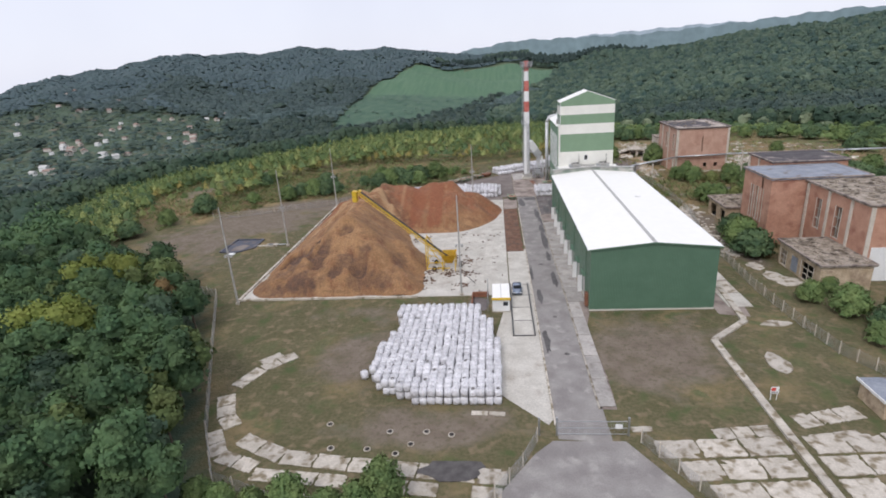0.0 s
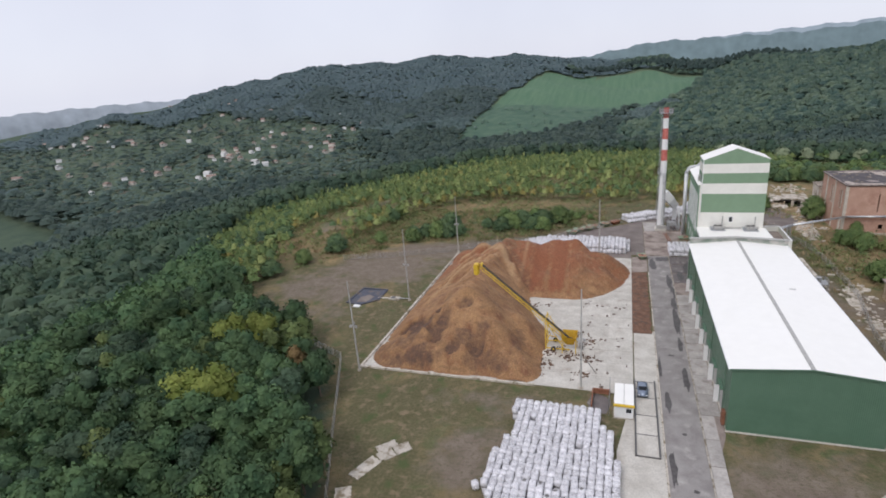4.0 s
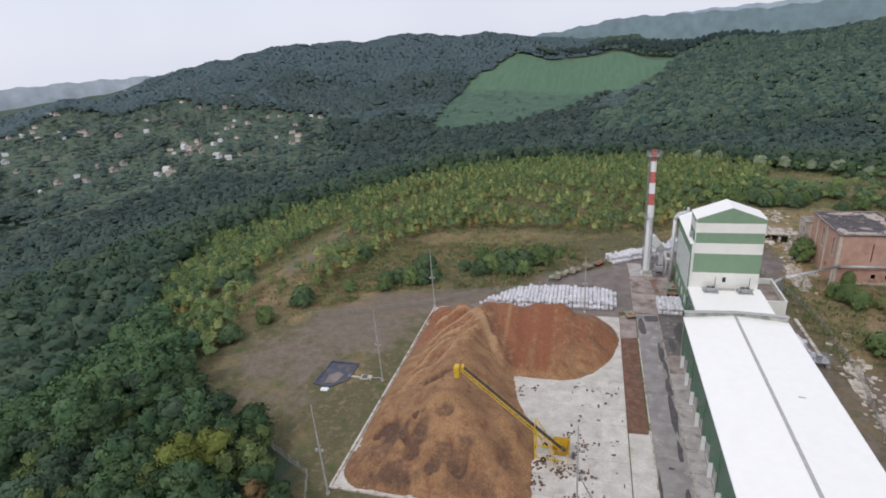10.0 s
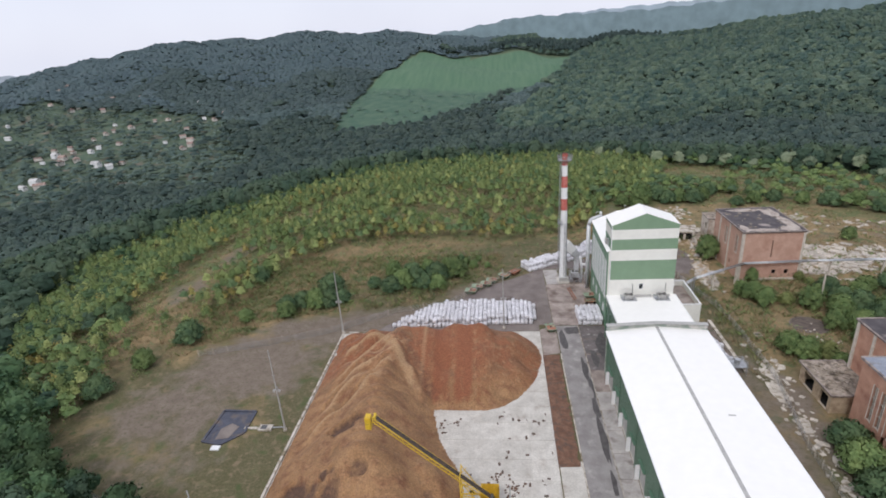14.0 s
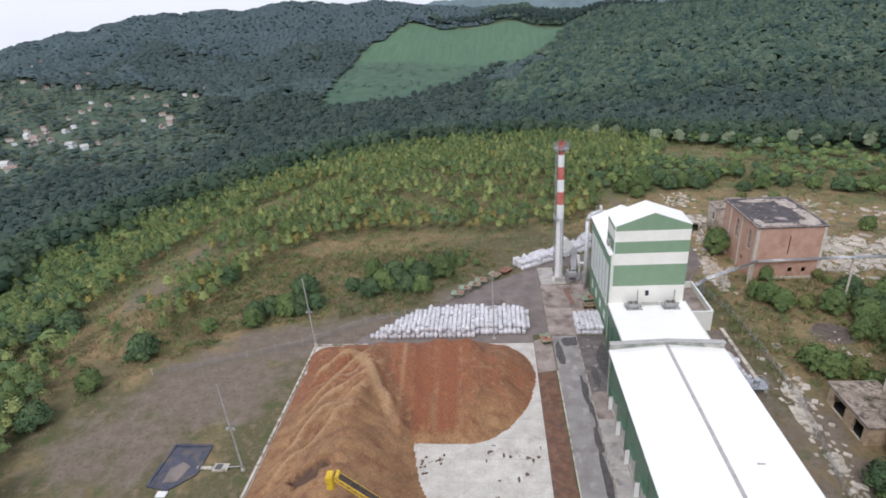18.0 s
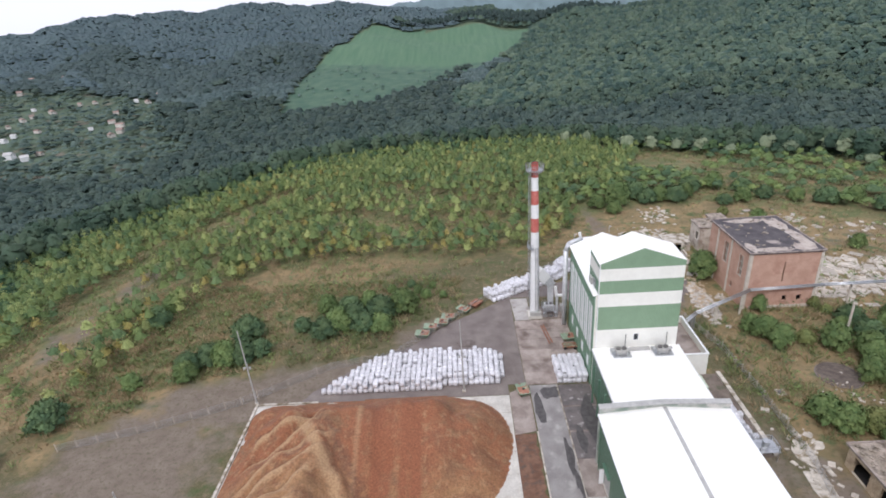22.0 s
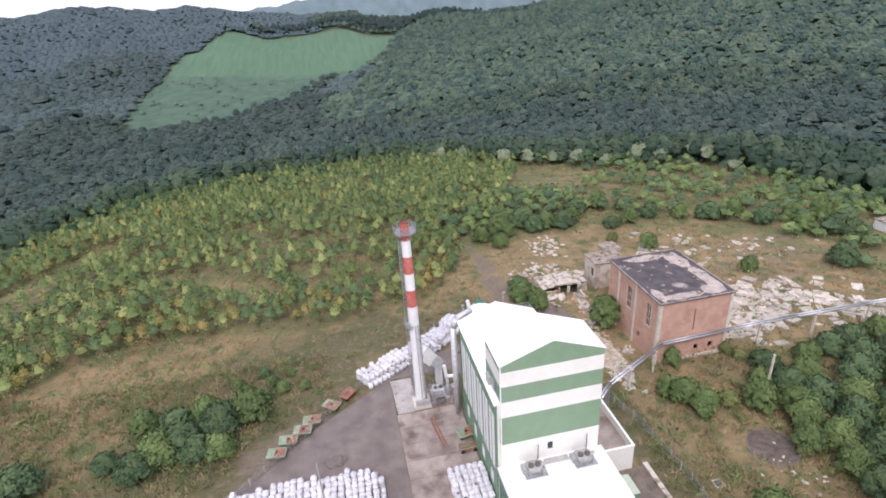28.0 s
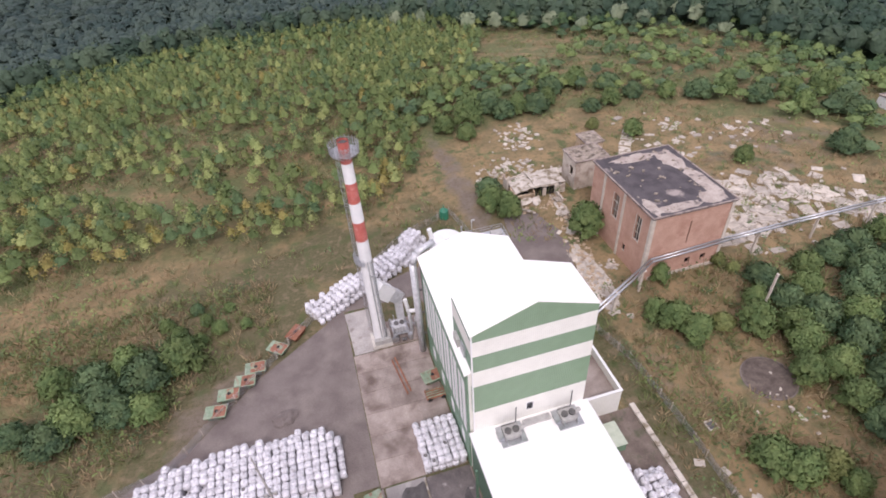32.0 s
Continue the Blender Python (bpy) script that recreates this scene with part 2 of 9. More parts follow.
def leaf_mat(name, a, b, size, isl=0.14, rel=0.25, obj_spread=0.16, mott=0.5):
    """Foliage: two greens mixed by each crown's tint and a noise; rel: size in metres of the relief."""
    m = bpy.data.materials.new(name)
    m.use_nodes = True
    nd, ln = m.node_tree.nodes, m.node_tree.links
    p = nd["Principled BSDF"]
    p.inputs["Roughness"].default_value, p.inputs["Specular IOR Level"].default_value = 0.7, 0.2
    geo = nd.new("ShaderNodeNewGeometry")
    def op(kind, x, y, z=None):
        t = nd.new("ShaderNodeMath")
        t.operation = kind
        for q, c in enumerate((x, y) if z is None else (x, y, z)):
            if isinstance(c, (int, float)):
                t.inputs[q].default_value = c
            else:
                ln.new(c, t.inputs[q])
        return t.outputs[0]
    def nz(metres, detail=3.0):
        t = nd.new("ShaderNodeTexNoise")
        t.inputs["Scale"].default_value, t.inputs["Detail"].default_value = 1 / metres, detail
        ln.new(geo.outputs["Position"], t.inputs["Vector"])
        return t.outputs["Fac"]
    tint = nd.new("ShaderNodeAttribute")
    tint.attribute_name = "tint"
    fac = op("ADD", tint.outputs["Fac"], op("MULTIPLY", op("SUBTRACT", nz(size), 0.5), 1.9))
    mx = nd.new("ShaderNodeMix")
    mx.data_type = "RGBA"
    mx.clamp_factor = True
    mx.inputs["A"].default_value, mx.inputs["B"].default_value = (*a, 1), (*b, 1)
    ln.new(fac, mx.inputs["Factor"])
    hs = nd.new("ShaderNodeHueSaturation")
    val = op("MULTIPLY", op("MULTIPLY_ADD", geo.outputs["Random Per Island"], 2 * isl, 1 - isl), op("MULTIPLY_ADD", nd.new("ShaderNodeObjectInfo").outputs["Random"], 2 * obj_spread, 1 - obj_spread))
    ln.new(op("MULTIPLY", val, op("MULTIPLY_ADD", nz(rel * 2), mott, 1 - mott / 2)), hs.inputs["Value"])
    ln.new(op("MULTIPLY_ADD", op("SUBTRACT", nz(size * 0.6), 0.5), 0.05, 0.492), hs.inputs["Hue"])
    ln.new(mx.outputs["Result"], hs.inputs["Color"])
    ln.new(hs.outputs["Color"], p.inputs["Base Color"])
    bp = nd.new("ShaderNodeBump")
    bp.inputs["Strength"].default_value, bp.inputs["Distance"].default_value = 0.6, rel
    ln.new(nz(rel * 1.6, 2.0), bp.inputs["Height"]), ln.new(bp.outputs["Normal"], p.inputs["Normal"])
    tr = nd.new("ShaderNodeBsdfTranslucent")
    ln.new(hs.outputs["Color"], tr.inputs["Color"])
    both = nd.new("ShaderNodeMixShader")
    both.inputs[0].default_value = 0.22
    ln.new(p.outputs[0], both.inputs[1]), ln.new(tr.outputs[0], both.inputs[2])
    ln.new(both.outputs[0], nd["Material Output"].inputs["Surface"])
    return m


# haze is mixed into these two base colours, most in LEAF_FAR
LEAF_FAR = leaf_mat("far_foliage_hazed", (0.112, 0.162, 0.178), (0.142, 0.196, 0.2), 60.0, 0.05, 1.6, mott=0.15)
LEAF_FOOT = leaf_mat("foothill_foliage_hazed", (0.076, 0.114, 0.114), (0.11, 0.154, 0.142), 40.0, 0.07, 1.4, mott=0.25)
LEAF_GARDEN = leaf_mat("garden_foliage", (0.084, 0.13, 0.116), (0.135, 0.186, 0.15), 30.0, 0.1, 1.2)
LEAF_CONIFER = leaf_mat("conifer_foliage", (0.03, 0.052, 0.048), (0.05, 0.076, 0.066), 30.0, 0.1, 1.2)
# a little haze blue is mixed into the hill and valley greens too
LEAF_HILL = leaf_mat("hill_foliage_hazed", (0.05, 0.09, 0.076), (0.118, 0.166, 0.108), 16.0, 0.12, 1.0)
LEAF_VALLEY = leaf_mat("valley_foliage_hazed", (0.05, 0.082, 0.074), (0.092, 0.13, 0.104), 22.0, 0.1, 1.0)
LEAF_MID = leaf_mat("forest_foliage", (0.05, 0.09, 0.062), (0.1, 0.15, 0.088), 16.0, 0.14, 0.6)
LEAF_A = leaf_mat("locust_foliage", (0.043, 0.094, 0.047), (0.104, 0.174, 0.073), 4.0, obj_spread=0.28)
LEAF_B = leaf_mat("dark_foliage", (0.046, 0.086, 0.056), (0.09, 0.142, 0.08), 4.0, obj_spread=0.24)
LEAF_C = leaf_mat("olive_foliage", (0.19, 0.235, 0.085), (0.3, 0.34, 0.13), 3.0, mott=1.0)
LEAF_YELLOW = leaf_mat("yellowing_foliage", (0.33, 0.31, 0.09), (0.5, 0.44, 0.15), 3.0, mott=1.2)
LEAF_OLIVE = leaf_mat("olive_tree_foliage", (0.082, 0.125, 0.044), (0.15, 0.195, 0.07), 4.0, obj_spread=0.24)
LEAF_GOLD = leaf_mat("yellow_green_foliage", (0.155, 0.205, 0.045), (0.25, 0.3, 0.075), 3.0)
LEAF_RUSSET = leaf_mat("russet_foliage", (0.13, 0.1, 0.04), (0.2, 0.145, 0.06), 3.0)
LEAF_SILVER = leaf_mat("silvery_foliage", (0.17, 0.22, 0.135), (0.26, 0.31, 0.19), 3.0, mott=0.8)
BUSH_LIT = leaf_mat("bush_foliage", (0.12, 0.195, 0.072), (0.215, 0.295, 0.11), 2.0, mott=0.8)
BUSH_DEEP = leaf_mat("dark_bush_foliage", (0.084, 0.152, 0.078), (0.152, 0.228, 0.104), 2.0, mott=0.8)
SAP_A = leaf_mat("sapling_green", (0.132, 0.205, 0.075), (0.245, 0.322, 0.113), 9.0, 0.2, 0.2, mott=0.9)
SAP_B = leaf_mat("sapling_light_green", (0.21, 0.275, 0.098), (0.355, 0.402, 0.152), 9.0, 0.2, 0.2, mott=0.9)
SAP_C = leaf_mat("sapling_dark_green", (0.088, 0.152, 0.068), (0.158, 0.23, 0.096), 9.0, 0.18, 0.2, mott=0.8)
WEED = leaf_mat("dry_weeds", (0.28, 0.22, 0.12), (0.42, 0.34, 0.19), 6.0)
WEED_GREEN = leaf_mat("green_weeds", (0.16, 0.21, 0.085), (0.26, 0.3, 0.12), 6.0)


# ---- mesh helpers ----
def mesh_of(name, v, f, m, smooth=False):
    me = bpy.data.meshes.new(name)
    me.from_pydata(v.tolist() if hasattr(v, "tolist") else v, [], f.tolist() if hasattr(f, "tolist") else f)
    for k in m if isinstance(m, (list, tuple)) else (m,):
        me.materials.append(k)
    if smooth:
        me.polygons.foreach_set("use_smooth", [True] * len(me.polygons))
    me.update()
    return me


def empty(name, at=(0, 0, 0), label="", category="", group=""):
    ob = new(name)
    ob.location = at
    return tagged(ob, label, category, group)


def part(name, bm, material, parent=None, label="", smooth=False):
    me = bpy.data.meshes.new(name)
    bm.to_mesh(me)
    bm.free()
    me.materials.append(material)
    if smooth:
        me.polygons.foreach_set("use_smooth", [True] * len(me.polygons))
    ob = new(name, me)
    ob.parent = parent
    return tagged(ob, label) if label else ob


def cube(bm, x0, x1, y0, y1, z0, z1, m=None):
    vs = [bm.verts.new((x, y, z) if m is None else m @ Vector((x, y, z))) for z in (z0, z1) for y in (y0, y1) for x in (x0, x1)]
    for f in ((0, 2, 3, 1), (4, 5, 7, 6), (0, 1, 5, 4), (2, 6, 7, 3), (0, 4, 6, 2), (1, 3, 7, 5)):
        bm.faces.new([vs[i] for i in f])


def block(name, x0, x1, y0, y1, z0, z1, material, parent=None, label="", bevel=0.0, m=None):
    bm = bmesh.new()
    cube(bm, x0, x1, y0, y1, z0, z1, m)
    if bevel:
        bmesh.ops.bevel(bm, geom=list(bm.edges), offset=bevel, segments=2, affect="EDGES")
    return part(name, bm, material, parent, label)


def tube(bm, a, b, ra, rb=None, n=8, caps=True):
    a, b = Vector(a), Vector(b)
    rb = ra if rb is None else rb
    d = (b - a).normalized()
    u = d.orthogonal().normalized()
    w = d.cross(u)
    r = [[bm.verts.new(c + (u * math.cos(k * math.tau / n) + w * math.sin(k * math.tau / n)) * rad) for k in range(n)] for c, rad in ((a, ra), (b, rb))]
    for k in range(n):
        bm.faces.new((r[0][k], r[0][(k + 1) % n], r[1][(k + 1) % n], r[1][k]))
    if caps:
        bm.faces.new(r[0][::-1]), bm.faces.new(r[1])


def rod(name, a, b, ra, material, parent=None, rb=None, n=8, label=""):
    bm = bmesh.new()
    tube(bm, a, b, ra, rb, n)
    return part(name, bm, material, parent, label)


def beam(bm, a, b, w, h=None):
    """A square bar from a to b."""
    a, b = Vector(a), Vector(b)
    m = Matrix.Translation(a) @ (b - a).to_track_quat("Y", "Z").to_matrix().to_4x4()
    h = h or w
    cube(bm, -w / 2, w / 2, 0, (b - a).length, -h / 2, h / 2, m)


def prism(name, poly, z0, z1, material, parent=None, label=""):
    """An upright slab over a polygon given as x, y pairs, counter-clockwise."""
    bm = bmesh.new()
    lo_, hi_ = [bm.verts.new((x, y, z0)) for x, y in poly], [bm.verts.new((x, y, z1)) for x, y in poly]
    n = len(poly)
    bm.faces.new(lo_[::-1]), bm.faces.new(hi_)
    for k in range(n):
        bm.faces.new((lo_[k], lo_[(k + 1) % n], hi_[(k + 1) % n], hi_[k]))
    bmesh.ops.recalc_face_normals(bm, faces=bm.faces[:])
    return part(name, bm, material, parent, label)


def ragged(cx, cy, rx, ry, seed, n=14, rough_=0.25):
    """An uneven closed outline round a point."""
    r = random.Random(seed)
    return [(cx + math.cos(k * math.tau / n) * rx * (1 + r.uniform(-rough_, rough_)), cy + math.sin(k * math.tau / n) * ry * (1 + r.uniform(-rough_, rough_))) for k in range(n)]

# ---- the lie of the land ----
CX, CY = -5.0, 80.0
AZ = [-180, -140, -110, -75, -62, -49, -38, -28, -18, -10, 0, 10, 20, 32, 47, 70, 100, 140, 180]
R0 = [150, 140, 112, 120, 115, 105, 100, 100, 105, 110, 120, 125, 120, 130, 140, 150, 160, 160, 150]
RS = [240, 240, 200, 200, 205, 210, 215, 230, 240, 245, 245, 245, 235, 235, 235, 230, 240, 240, 240]
DS = [-8, -14, -14, -14, -13, -13, -13, -13, -13, -13, -13, -14, -15, -12, -8, -6, -4, -6, -8]
R1 = [450, 440, 430, 420, 420, 420, 420, 400, 390, 380, 360, 330, 310, 290, 280, 300, 320, 400, 450]
D1 = [-20, -50, -60, -60, -60, -58, -62, -58, -52, -46, -42, -34, -26, -18, -12, -8, -6, -10, -20]
R2 = [1500, 1500, 1450, 1300, 1250, 1250, 1450, 1600, 1650, 1650, 1500, 1300, 1150, 1050, 1000, 1000, 1000, 1300, 1500]
H2 = [0, -40, -75, -45, -18, 18, 70, 82, 82, 64, 32, 18, 28, 48, 65, 75, 75, 20, 0]


def ease(u):
    u = np.clip(u, 0, 1)
    return u * u * (3 - 2 * u)


def ripple(x, y):
    return (np.sin(x * 0.031 + 1.3 * np.sin(y * 0.017)) + np.sin(y * 0.027 + 1.1 * np.sin(x * 0.021 + 2)) + 0.5 * np.sin(x * 0.071 + y * 0.053)) / 2.5


def polar(x, y):
    return np.hypot(x - CX, y - CY), np.degrees(np.arctan2(x - CX, y - CY))


def terrain(x, y):
    r, a = polar(x, y)
    g = lambda v: np.interp(a, AZ, v)
    r0, rs, ds, r1, d1, r2, h2 = (g(v) for v in (R0, RS, DS, R1, D1, R2, H2))
    z = ds * ease((r - r0) / (rs - r0)) + (d1 - ds) * ease((r - rs) / (r1 - rs)) + (h2 - d1) * ease((r - r1) / (r2 - r1))
    z = z + ripple(x, y) * (1.2 * ease((r - r0) / 120) + 9 * ease((r - 500) / 700))
    z = z + 4 * np.sin(a * 0.55 + 1) * ease((r - 700) / 500)
    return z - 0.05 * np.clip(r - r2 - 150, 0, 2500)


FENCE_Y = [-70, -40, -31, -12, 8, 11, 23, 31, 37]
FENCE_X = [-42, -46, -51.5, -61, -70.5, -73, -101, -113, -119]
RB_A = [-112, -100, -90, -78, -70, -60, -44, -28, -13, 5, 27, 45, 62, 100, 180]
RB_R = [121, 140, 165, 192, 207, 213, 220, 243, 246, 250, 232, 236, 205, 190, 230]
FIELD = [(-192, 1212), (-17, 1192), (152, 1180), (110, 1010), (80, 908), (51, 854), (7, 776), (-20, 790), (-60, 690), (-131, 640), (-234, 640), (-250, 700), (-250, 888), (-243, 1035)]


def inside(poly, x, y):
    ok = np.zeros(np.shape(x), bool)
    for (x0, y0), (x1, y1) in zip(poly, poly[1:] + poly[:1]):
        c = ((y0 > y) != (y1 > y)) & (x < (x1 - x0) * (y - y0) / (y1 - y0 + 1e-9) + x0)
        ok ^= c
    return ok


def wooded(x, y):
    """True where tall trees stand."""
    r, a = polar(x, y)
    west = (y < 38) & (x < np.interp(y, FENCE_Y, FENCE_X) - 2.0)
    rest = (a > -112) & (r > np.interp(a, RB_A, RB_R)) | (a <= -112) & (r > 300) & (y < -70)
    return west & (y > -75) | rest & ~((x > -40) & (y < -30) & (r < 400))


def yard(x, y):
    """How bare the ground is: 1 on trodden dirt, 0 in grass."""
    d = np.zeros(np.shape(x))
    def blob(cx, cy, rx, ry, k=1.0):
        nonlocal d
        d = np.maximum(d, k * ease(1.35 - np.hypot((x - cx) / rx, (y - cy) / ry)))
    blob(-84, 62, 20, 17, 0.9), blob(-95, 45, 18, 14, 0.75), blob(-70, 78, 22, 9), blob(-45, 84, 30, 7), blob(-24, 98, 16, 10), blob(-90, 30, 16, 10, 0.5)
    blob(6, -14, 12, 12, 0.8), blob(14, -8, 8, 7, 0.5), blob(-34, -14, 12, 10, 0.7), blob(-24, -30, 14, 5, 0.75), blob(-34, 0, 16, 5, 0.5)
    blob(29, 45, 6, 30, 0.6), blob(36, 34, 4, 24, 0.8), blob(36, 52, 4, 8, 0.8), blob(40, 85, 7, 22, 0.3), blob(80, 128, 34, 18, 0.35), blob(106, 140, 24, 16, 0.4), blob(27, 112, 10, 12, 0.8), blob(24, 148, 4, 30, 0.7), blob(52, 78, 6, 6, 0.5)
    blob(-125, 104, 7, 18, 0.55), blob(-123, 140, 7, 22, 0.55), blob(-112, 182, 8, 22, 0.55), blob(-100, 208, 7, 10, 0.5)
    return d


def hamlet(x, y):
    """How open the settled slope is."""
    r, a = polar(x, y)
    return ease((a + 72) / 7) * ease((-30 - a) / 6) * ease((r - 470) / 90) * ease((np.interp(a, [-70, -58, -48, -40, -32], [1240, 1180, 1060, 930, 860]) - r) / 130)


def ground():
    n, k = 370, 5.0
    u = np.linspace(-1, 1, n)
    s = np.sinh(u * k) / np.sinh(k) * 4300
    X, Y = np.meshgrid(s - 15, s + 60)
    Z = terrain(X, Y)
    v = np.c_[X.ravel(), Y.ravel(), Z.ravel()]
    i = np.arange(n * n).reshape(n, n)
    f = np.stack([i[:-1, :-1], i[:-1, 1:], i[1:, 1:], i[1:, :-1]], -1).reshape(-1, 4)
    m = bpy.data.materials.new("grassland")
    m.use_nodes = True
    nd, ln = m.node_tree.nodes, m.node_tree.links
    p = nd["Principled BSDF"]
    p.inputs["Roughness"].default_value = 0.95
    p.inputs["Specular IOR Level"].default_value = 0.2
    pos = nd.new("ShaderNodeNewGeometry").outputs["Position"]
    def nz(size, detail=5.0):
        t = nd.new("ShaderNodeTexNoise")
        t.inputs["Scale"].default_value, t.inputs["Detail"].default_value = 1 / size, detail
        ln.new(pos, t.inputs["Vector"])
        return t.outputs["Fac"]
    def rows_of():
        k = nd.new("ShaderNodeMapping")
        k.inputs["Rotation"].default_value, k.inputs["Scale"].default_value = (0, 0, 0.5), (0.16, 0.012, 0.02)
        t = nd.new("ShaderNodeTexNoise")
        t.inputs["Scale"].default_value, t.inputs["Detail"].default_value = 1.0, 5.0
        ln.new(pos, k.inputs["Vector"]), ln.new(k.outputs[0], t.inputs["Vector"])
        return t.outputs["Fac"]
    def rng(val, lo, hi):
        t = nd.new("ShaderNodeMapRange")
        t.inputs["From Min"].default_value, t.inputs["From Max"].default_value = lo, hi
        ln.new(val, t.inputs["Value"])
        return t.outputs["Result"]
    def mix(fac, a, b):
        t = nd.new("ShaderNodeMix")
        t.data_type = "RGBA"
        ln.new(fac, t.inputs["Factor"])
        for sck, c in (("A", a), ("B", b)):
            if isinstance(c, tuple):
                t.inputs[sck].default_value = (*c, 1)
            else:
                ln.new(c, t.inputs[sck])
        return t.outputs["Result"]
    def attr(name):
        t = nd.new("ShaderNodeAttribute")
        t.attribute_name = name
        return t.outputs["Fac"]
    def op(kind, a, b):
        t = nd.new("ShaderNodeMath")
        t.operation = kind
        for q, c in enumerate((a, b)):
            if isinstance(c, (int, float)):
                t.inputs[q].default_value = c
            else:
                ln.new(c, t.inputs[q])
        return t.outputs[0]
    green = mix(rng(nz(4.0), 0.3, 0.7), (0.13, 0.112, 0.06), (0.168, 0.14, 0.083))
    green = mix(rng(nz(0.5, 3.0), 0.35, 0.8), green, (0.07, 0.082, 0.033))
    green = mix(rng(nz(1.6, 6.0), 0.52, 0.7), green, (0.235, 0.178, 0.114))
    green = mix(rng(nz(3.2, 9.0), 0.56, 0.66), green, (0.085, 0.105, 0.042))
    dry = mix(rng(nz(6.0, 8.0), 0.35, 0.65), (0.315, 0.225, 0.118), (0.215, 0.163, 0.086))
    dry = mix(rng(nz(1.1, 4.0), 0.5, 0.75), dry, (0.11, 0.115, 0.055))
    dry = mix(rng(nz(0.45, 3.0), 0.55, 0.8), dry, (0.27, 0.21, 0.135))
    dirt = mix(rng(nz(2.5, 7.0), 0.3, 0.7), (0.165, 0.13, 0.10), (0.225, 0.185, 0.145))
    dirt = mix(rng(nz(0.7, 6.0), 0.5, 0.7), dirt, (0.135, 0.115, 0.075))
    dry = mix(rng(nz(4.5, 9.0), 0.54, 0.64), dry, mix(rng(nz(0.6, 4.0), 0.35, 0.65), (0.085, 0.105, 0.045), (0.14, 0.155, 0.07)))
    dry = mix(rng(op("ADD", attr("grove"), op("MULTIPLY", op("SUBTRACT", nz(7.0, 6.0), 0.5), 1.5)), 0.4, 0.7), dry, mix(rng(nz(0.8, 5.0), 0.35, 0.65), (0.10, 0.12, 0.05), (0.17, 0.175, 0.08)))
    base = mix(rng(op("ADD", attr("dry"), op("MULTIPLY", op("SUBTRACT", nz(9.0), 0.5), 1.6)), 0.3, 0.7), green, dry)
    base = mix(rng(op("ADD", attr("dirt"), op("MULTIPLY", op("SUBTRACT", nz(5.0, 7.0), 0.5), 1.4)), 0.3, 0.75), base, dirt)
    crop = mix(rng(rows_of(), 0.3, 0.7), (0.08, 0.152, 0.092), (0.112, 0.188, 0.112))
    crop = mix(rng(op("ADD", attr("scrub"), op("MULTIPLY", op("SUBTRACT", nz(45.0, 7.0), 0.5), 1.5)), 0.35, 0.65), crop, mix(rng(nz(14.0, 7.0), 0.35, 0.65), (0.062, 0.118, 0.082), (0.095, 0.15, 0.1)))
    base = mix(attr("field"), base, crop)
    plots = mix(rng(nz(24.0, 3.0), 0.5, 0.62), mix(rng(nz(9.0, 6.0), 0.35, 0.65), (0.085, 0.13, 0.09), (0.135, 0.172, 0.115)), mix(rng(nz(17.0, 4.0), 0.48, 0.62), (0.12, 0.155, 0.10), (0.22, 0.19, 0.15)))
    base = mix(attr("garden"), base, plots)
    base = mix(attr("wood"), base, mix(rng(nz(15.0), 0.3, 0.7), (0.05, 0.08, 0.055), (0.08, 0.112, 0.07)))
    ln.new(base, p.inputs["Base Color"])
    b = nd.new("ShaderNodeBump")
    b.inputs["Distance"].default_value = 0.22
    ln.new(nz(0.35, 4.0), b.inputs["Height"]), ln.new(b.outputs["Normal"], p.inputs["Normal"])
    me = mesh_of("ground", v, f, m, True)
    x, y = v[:, 0], v[:, 1]
    r, a = polar(x, y)
    east = ease((x - 20) / 12) * ease((y - 20) / 30)
    north = ease((r - 45) / 30) * (np.abs(a) < 110) * (1 - ease((np.abs(a) - 90) / 20))
    fld = inside(FIELD, x, y)
    wood = (wooded(x, y) & ~fld) * (1 - 0.85 * hamlet(x, y))
    inner = np.interp(a, [-112, -90, -70, -50, -35, -20, -8, 5, 14, 40, 60], [135, 118, 106, 80, 62, 48, 46, 60, 75, 110, 120])
    grove = 0.58 * ease((r - inner - 2) / 14) * (np.abs(a) < 112)
    verge = (y > 82 + 0.62 * np.clip(x + 66, 0, 60)) & (x > -100) & (x < -24) & (y < 120)
    grove = np.maximum(grove, 0.5 * verge)
    for name, val in (("grove", grove), ("dirt", yard(x, y)), ("dry", np.clip(np.maximum(0.28, 0.78 * np.maximum(east, north)) - 0.9 * hamlet(x, y) - 0.9 * ((x > 29.5) & (x < 35.5) & (y > 52) & (y < 100)), -0.5, 1)), ("field", fld), ("garden", ease(hamlet(x, y) * 2.5)), ("scrub", fld * ease((900 - y - 0.35 * x) / 130)), ("wood", wood)):
        at = me.attributes.new(name, "FLOAT", "POINT")
        at.data.foreach_set("value", np.ascontiguousarray(val, dtype=np.float32))
    return tagged(new("ground", me), "dry patchy grassland with worn dirt, sloping down into wooded valleys", "ground", kind="structure")


ground()

# ---- woods, thickets and saplings ----
rng_ = np.random.default_rng(7)


